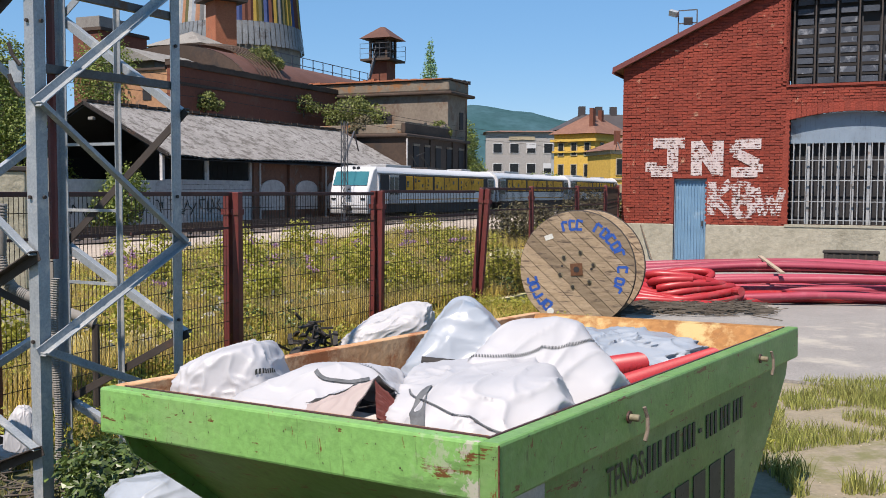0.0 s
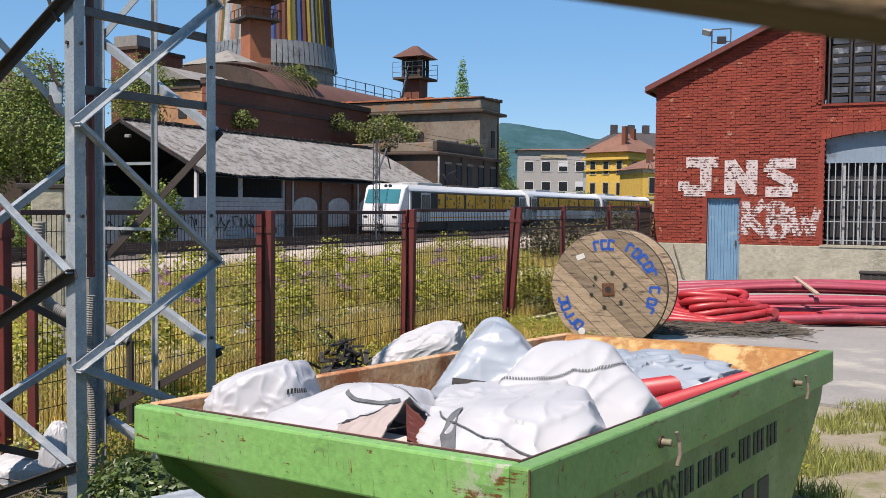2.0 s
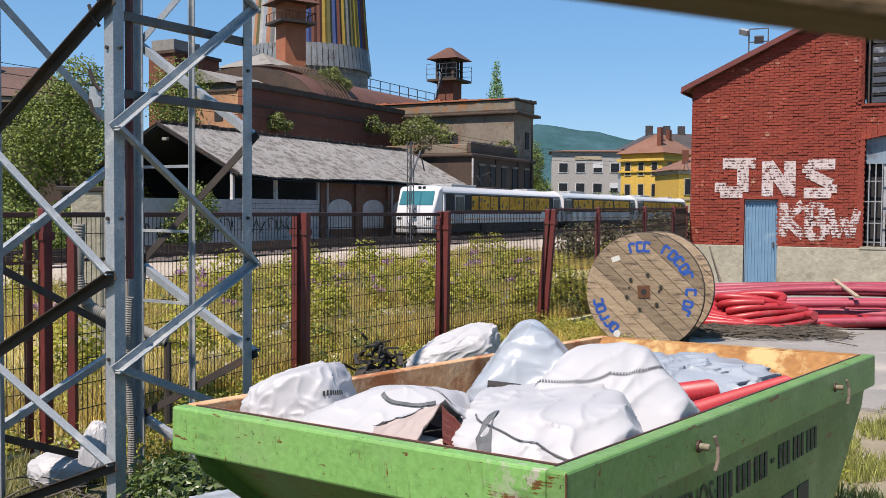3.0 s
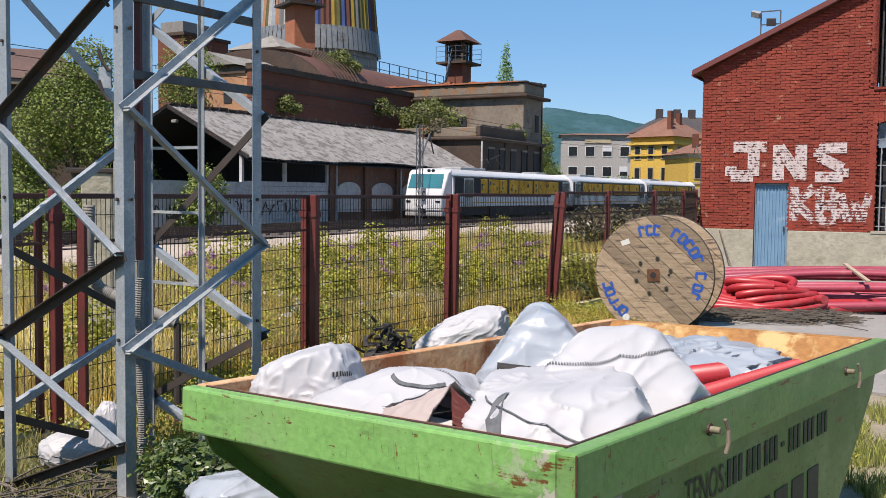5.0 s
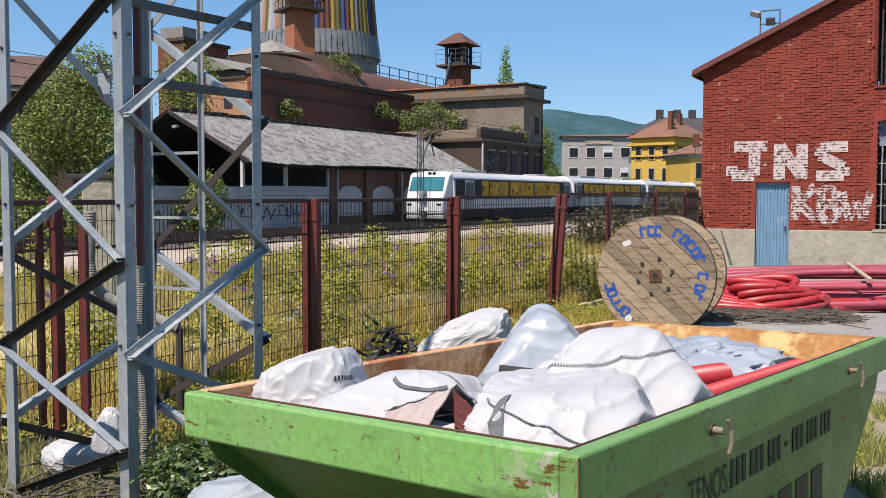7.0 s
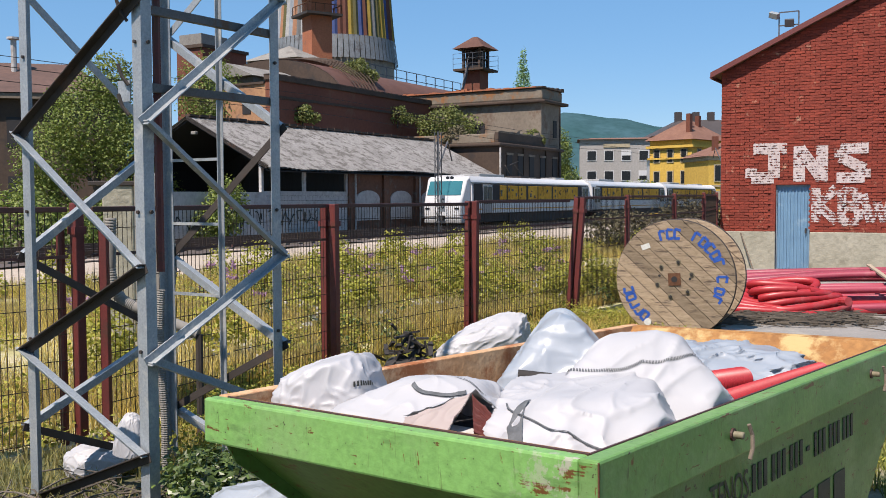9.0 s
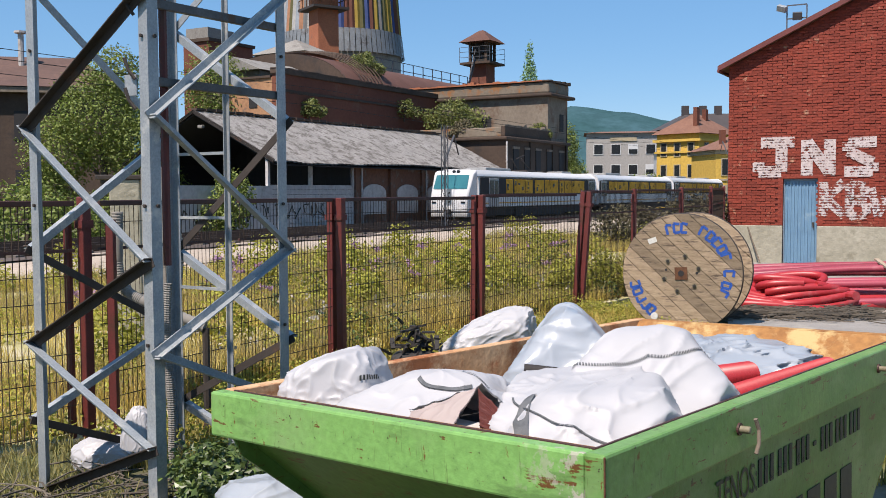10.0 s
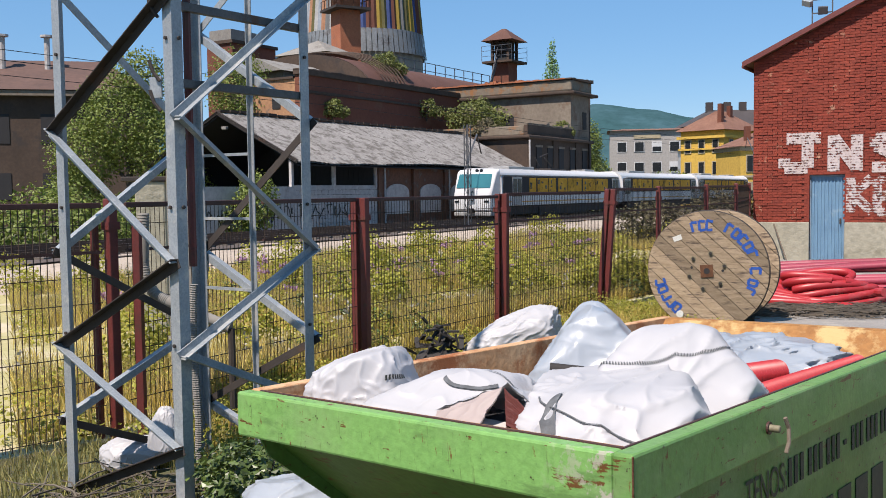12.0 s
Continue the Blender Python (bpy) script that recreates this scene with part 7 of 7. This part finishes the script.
def field(g):
    y = float(g.uniform(6, 40)) if g.random() < 0.5 else float(g.uniform(8, 24))
    x = float(g.uniform(-0.62 * y, min(0.24 * y, 5)))
    if not beyond_fence(x, y) or (INV @ Vector((x, y, 0))).y > -9.2:
        return None
    if x < -0.26 * y and g.random() < 0.6:
        return None
    if ((x + 5.6) / 2.6) ** 2 + ((y - 11.2) / 2.4) ** 2 < 1 and g.random() < 0.86:
        return None
    if noise.noise((x * 0.30, y * 0.22, 8)) + 0.35 * noise.noise((x * 1.3, y * 0.9, 3)) < -0.36:
        return None
    return x, y, -0.02


solo("meadow_grass", blades(170000, field, 0.10, 0.40, 0.015, 11, 0.6), M["grass"], "tall yellow-green wild grass in the waste ground", "grass", kind="stuff")
solo("dry_meadow_grass", blades(52000, field, 0.2, 0.55, 0.010, 12, 0.5), M["dry_grass"], "dry straw-coloured grass stalks", "grass", kind="stuff")


def weed_patch(name, label, n, leaf, mt, seed, where, h):
    g = np.random.default_rng(seed)
    cl = []
    while len(cl) < n:
        p = where(g)
        if p is None:
            continue
        hh = float(g.uniform(0.5, 1.0)) * h
        rr = max(0.28, 0.42 * hh)
        cl.append(((p[0], p[1], hh * 0.55), (rr, rr, hh * 0.55)))
    return cl


cl = weed_patch("", "", 420, 0.06, "leaf_bright", 21, field, 0.48)
solo("weeds", leaf_cloud(cl, 62000, 0.05, 5, 1.0), M["leaf_bright"], "bright green leafy weeds in the waste ground", "weeds", kind="stuff")
clumps = weed_patch("", "", 110, 0.06, "leaf_dark", 23, field, 0.5)
solo("dark_weeds", leaf_cloud(clumps, 15000, 0.055, 25), M["leaf_dark"], "dark green broad-leaved weeds in the waste ground", "weeds", kind="stuff")
fl, fp, fy = Shape(), Shape(), Shape()
g4 = np.random.default_rng(9)


def petals(tgt, c, spread, n, size):
    for _ in range(n):
        p = c + Vector(g4.normal(size=3)) * spread
        n_ = Vector(g4.normal(size=3)).normalized()
        t_ = n_.orthogonal().normalized() * size
        b_ = n_.cross(t_)
        tgt.add([p - t_, p + b_, p + t_, p - b_], [(0, 1, 2, 3)])


for i in range(2600):
    p = field(g4)
    if p is None or i % 3:
        continue
    petals(fy if noise.noise((p[0] * 0.5, p[1] * 0.4, 4)) > 0.05 else fp, Vector((p[0], p[1], float(g4.uniform(0.3, 0.62)))), 0.03, 6, 0.022)
# drooping mauve flower spikes on tall stems, in loose stands
for cx, cy, n in ((-2.9, 15.6, 9), (-1.6, 16.6, 8), (-4.7, 14.6, 8), (-5.4, 12.6, 6), (-0.2, 19.5, 6), (0.5, 20.5, 5), (-3.8, 18.5, 6), (-6.2, 14.2, 6)):
    for _ in range(n):
        c = Vector((cx + float(g4.normal(0, 0.45)), cy + float(g4.normal(0, 0.4)), float(g4.uniform(0.45, 1.05))))
        d = Vector((float(g4.normal(0, 1)), float(g4.normal(0, 1)), float(g4.uniform(-0.6, 0.5)))).normalized()
        for k in range(7):
            petals(fl, c + d * 0.028 * k, 0.034 * (1 - k / 9), 7, 0.02)
solo("purple_flowers", fl, M["flower"], "mauve drooping flower spikes among the weeds", "flowers", kind="stuff")
solo("pale_flowers", fp, M["flower_pale"], "cream seed heads among the grass", "flowers", kind="stuff")
solo("yellow_flowers", fy, M["flower_yellow"], "small yellow wildflowers among the grass", "flowers", kind="stuff")


def near_left(g):
    x, y = float(g.uniform(-5.2, -1.0)), float(g.uniform(3.6, 8.5))
    if beyond_fence(x, y):
        return None
    v = SKIP.inverted() @ Vector((x, y, 0.5))
    if 0 < v.x < SL and 0 < v.y < SW:
        return None
    return (x, y, -0.02) if noise.noise((x, y, 2)) > -0.15 else None


def yard_edge(g):
    x, y = float(g.uniform(2.2, 7.0)), float(g.uniform(4.6, 9.4))
    v = SKIP.inverted() @ Vector((x, y, 0.5))
    if -0.1 < v.x < SL and -0.05 < v.y < SW or noise.noise((x * 1.7, y * 2.0, 7)) + 0.5 * noise.noise((x * 0.6, y * 0.7, 2)) < 0.16:
        return None
    return x, y, -0.02


solo("verge_grass", blades(9000, near_left, 0.05, 0.22, 0.010, 13, 0.7), M["verge_grass"], "rough grass round the pylon's foot", "grass", kind="stuff")


def behind_skip(g):
    y = float(g.uniform(6.4, 15.5))
    x = float(g.uniform(-3.2, 2.2))
    v = SKIP.inverted() @ Vector((x, y, 0.5))
    if beyond_fence(x, y) or (-0.1 < v.x < SL + 0.1 and -0.1 < v.y < SW + 0.1) or x > 1.8 + 0.06 * (15 - y) or (x - 1.86) ** 2 + (y - 13.6) ** 2 < 0.85:
        return None
    return x, y, -0.02


solo("strip_grass", blades(30000, behind_skip, 0.06, 0.20, 0.011, 16, 0.6), M["grass"], "yellow-green grass between skip and fence", "grass", kind="stuff")
wp = weed_patch("", "", 150, 0.06, "leaf_bright", 41, behind_skip, 0.34)
solo("strip_weeds", leaf_cloud(wp, 30000, 0.035, 6), M["leaf_bright"], "bright leafy weeds between skip and fence", "weeds", kind="stuff")
tall = weed_patch("", "", 46, 0.06, "leaf_bright", 51, field, 1.15)
solo("tall_weeds", leaf_cloud(tall, 20000, 0.07, 7), M["leaf_bright"], "tall green weeds in the waste ground", "weeds", kind="stuff")
solo("yard_grass", blades(26000, yard_edge, 0.05, 0.19, 0.009, 14, 0.6), M["yard_green"], "short patchy grass at the yard's edge", "grass", kind="stuff")
brm = [((-1.40 + float(g4.normal(0, 0.28)), 5.66 + float(g4.normal(0, 0.40)), float(g4.uniform(0.05, 0.36))), (0.28, 0.28, 0.2)) for _ in range(36)]
sticks = Shape()
for _ in range(160):
    p = Vector((float(g4.uniform(-3.3, -1.8)), float(g4.normal(5.35, 0.3)), float(g4.uniform(0.02, 0.14))))
    a = float(g4.uniform(0, 3.1))
    d = Vector((math.cos(a), math.sin(a), float(g4.uniform(-0.2, 0.3)))) * float(g4.uniform(0.06, 0.3))
    sticks.tube([p - d, p + Vector((0.01, 0.01, 0.02)), p + d], [0.007, 0.006, 0.003], 5)
solo("dead_sticks", sticks, M["twig"], "dry dead sticks heaped under the pylon", "twigs", kind="stuff")
bram = thing("bramble", "dense dark green bramble bush by the pylon", "bush", kind="")
part("leaves", leaf_cloud(brm, 24000, 0.045, 15, 0.9), M["leaf_dark"], bram)
for c, r in brm:
    stem = Shape().tube([(c[0], c[1], -0.05), (c[0] + 0.1, c[1], c[2] * 0.7), (c[0] + 0.2, c[1] - 0.05, c[2] + 0.1)], [0.008, 0.006, 0.003], 5)
    part("stem", stem, M["bark"], bram)
wf = [((x, y, 0.42), (0.4, 0.4, 0.45)) for x, y in ((1.2, 17.6), (0.4, 16.6), (1.9, 18.8), (-0.6, 16.2), (-2.6, 13.7), (-4.4, 9.4))]
solo("fence_weeds", leaf_cloud(wf, 6500, 0.06, 17), M["leaf_bright"], "leafy weeds grown along the fence", "weeds", kind="stuff")


def site_bush(u, w, z, r, n, mt, seed, name="roof_bush", lab="bush growing from the derelict roof"):
    p = SITE @ Vector((u, w, z))
    return tree(name, lab, p, r * 1.5, [((0, 0, r * 0.9), (r, r * 0.8, r * 0.75)), ((r * 0.8, 0.2, r * 0.6), (r * 0.7, r * 0.6, r * 0.5)), ((-r * 0.7, -0.1, r * 0.55), (r * 0.6, r * 0.5, r * 0.45)), ((r * 0.3, 0.3, r * 1.35), (r * 0.4, r * 0.4, r * 0.4)), ((-r * 1.1, 0.2, r * 0.9), (r * 0.35, r * 0.3, r * 0.4))], int(n * 2.4), 0.17, M[mt], seed, 0.06)


site_bush(13.8, 8.8, 6.3, 0.75, 500, "leaf_olive", 71)
site_bush(24.3, 8.8, 6.9, 0.9, 300, "leaf_olive", 72)
site_bush(26.0, 6.0, 5.8, 1.55, 1300, "leaf_olive", 73)
site_bush(29.6, 6.0, 5.8, 1.6, 1200, "leaf", 74)
site_bush(22.4, 3.2, 5.3, 0.8, 500, "dry_brush", 70, lab="dead brown growth on the broken roof edge")
site_bush(28.5, 0.7, 5.45, 0.75, 420, "leaf_olive", 75)
site_bush(25.3, 13.0, 10.0, 1.2, 1200, "leaf_olive", 76)
pop = SITE @ Vector((37.6, 5.5, 9.0))
tree("poplar", "slim young poplar growing on the ruin", pop, 4.4, [((0, 0, 0.8 + 0.5 * k), (0.98 - 0.10 * k, 0.98 - 0.10 * k, 0.6)) for k in range(8)], 1500, 0.17, M["poplar"], 77, 0.07)
tree("tree", "broad green tree behind the shed's open end", (-20.8, 43.6, 0), 9.0, [((0, 0, 5.6), (2.4, 2.2, 2.6)), ((1.8, 0, 4.2), (1.9, 1.8, 2.0)), ((-2.0, 0, 4.0), (2.0, 1.8, 2.0)), ((0.8, 0, 7.6), (1.4, 1.3, 1.4)), ((-2.6, 0, 2.0), (1.6, 1.5, 1.6)), ((2.6, 0, 2.2), (1.6, 1.5, 1.8))], 24000, 0.14, M["leaf"], 78, 0.25)
tree("tree", "leafy tree beside the ochre factory block", (-19.5, 56, 0), 11.5, [((0, 0, 8.2), (2.0, 2.0, 2.6)), ((1.0, 0, 5.5), (2.2, 2.0, 2.2))], 10000, 0.16, M["leaf"], 79, 0.22)
tree("tree", "tree at the corner of the factory block", SITE @ Vector((40.0, 3.4, 0)), 8.5, [((0, 0, 5.4), (1.1, 1.1, 2.2)), ((0.6, 0, 3.0), (1.2, 1.2, 1.8)), ((0.8, -0.6, 1.4), (1.5, 1.4, 1.2))], 9000, 0.16, M["leaf"], 80, 0.16)
tree("bush", "green shrubs beyond the train", (11.2, 104, 0), 4.2, [((0, 0, 2.2), (3.2, 1.6, 1.7)), ((3.4, 0, 1.8), (2.6, 1.4, 1.5))], 4000, 0.28, M["leaf"], 81, 0.12)
tree("bush", "scrubby bushes behind the fence by the brick hall", (5.2, 33, 0), 2.3, [((0, 0, 1.0), (1.6, 1.0, 0.95)), ((-2.2, 1.0, 0.8), (1.4, 1.0, 0.8))], 5200, 0.12, M["dry_brush"], 82, 0.06)
for i_, (u_, w_, r_) in enumerate(((-7.5, 1.5, 1.5), (-10.5, 2.0, 1.8), (-14.0, 1.6, 1.6), (-18.0, 2.2, 2.0), (-23.0, 2.0, 2.0))):
    tree("bush", "dense green scrub along the railway", SITE @ Vector((u_, w_, 0)), r_ * 1.5, [((0, 0, r_ * 0.7), (r_, r_, r_ * 0.75)), ((r_ * 0.8, 0.3, r_ * 0.5), (r_ * 0.8, r_ * 0.7, r_ * 0.55))], 2200, 0.16, M["leaf"], 300 + i_, 0.07)
tree("bush", "shrub before the open shed", SITE @ Vector((-3.5, -0.9, 0)), 2.9, [((0, 0, 1.6), (0.9, 0.9, 1.3)), ((-0.9, 0, 0.9), (0.9, 0.8, 0.9))], 3200, 0.13, M["leaf"], 83, 0.06)

# ---- bricks of the gable, laid last ----
proto = [Shape().box(-0.117, 0.117, -0.010 - 0.010 * k, 0.02, -0.030, 0.030).mesh("brick") for k in range(3)]
for me in proto:
    me.materials.append(M["brick_single"])
rest = Shape()
g5 = np.random.default_rng(55)
count, course = 0, 0
z = 1.06
while z < rake(RIDGE_S):
    s = EAVE_S + (0.0 if course % 2 else 0.125) + 0.12
    if course % 2 == 0 and z + 0.04 < rake(EAVE_S + 0.05):
        rest.box(EAVE_S - 0.002, EAVE_S + 0.118, -0.018, 0.0, z - 0.031, z + 0.031)
    while s < 7.2:
        if z + 0.04 < rake(s) and all(not (o[0] - 0.07 < s < o[1] + 0.07 and o[2](min(max(s, o[0]), o[1])) - 0.05 < z < o[3](min(max(s, o[0]), o[1])) + 0.04) for o in OPENINGS):
            jz, out = float(g5.uniform(-0.004, 0.004)), int(g5.integers(0, 3))
            if 1.0 < s < 2.7 and 3.3 < z < 5.6 and count < 300:
                count += 1
                part("brick", proto[out], M["brick_single"], hall, m=pose(s, 0, z + jz, 0, float(g5.uniform(-0.6, 0.6)), 0))
            else:
                rest.box(s - 0.117, s + 0.117, -0.008 - 0.022 * float(g5.random()), 0.0, z - 0.031 + jz, z + 0.031 + jz)
        s += 0.25
    z += 0.072
    course += 1
ob = part("brickwork", rest, M["brick"], hall)
ob["kind"] = "stuff"
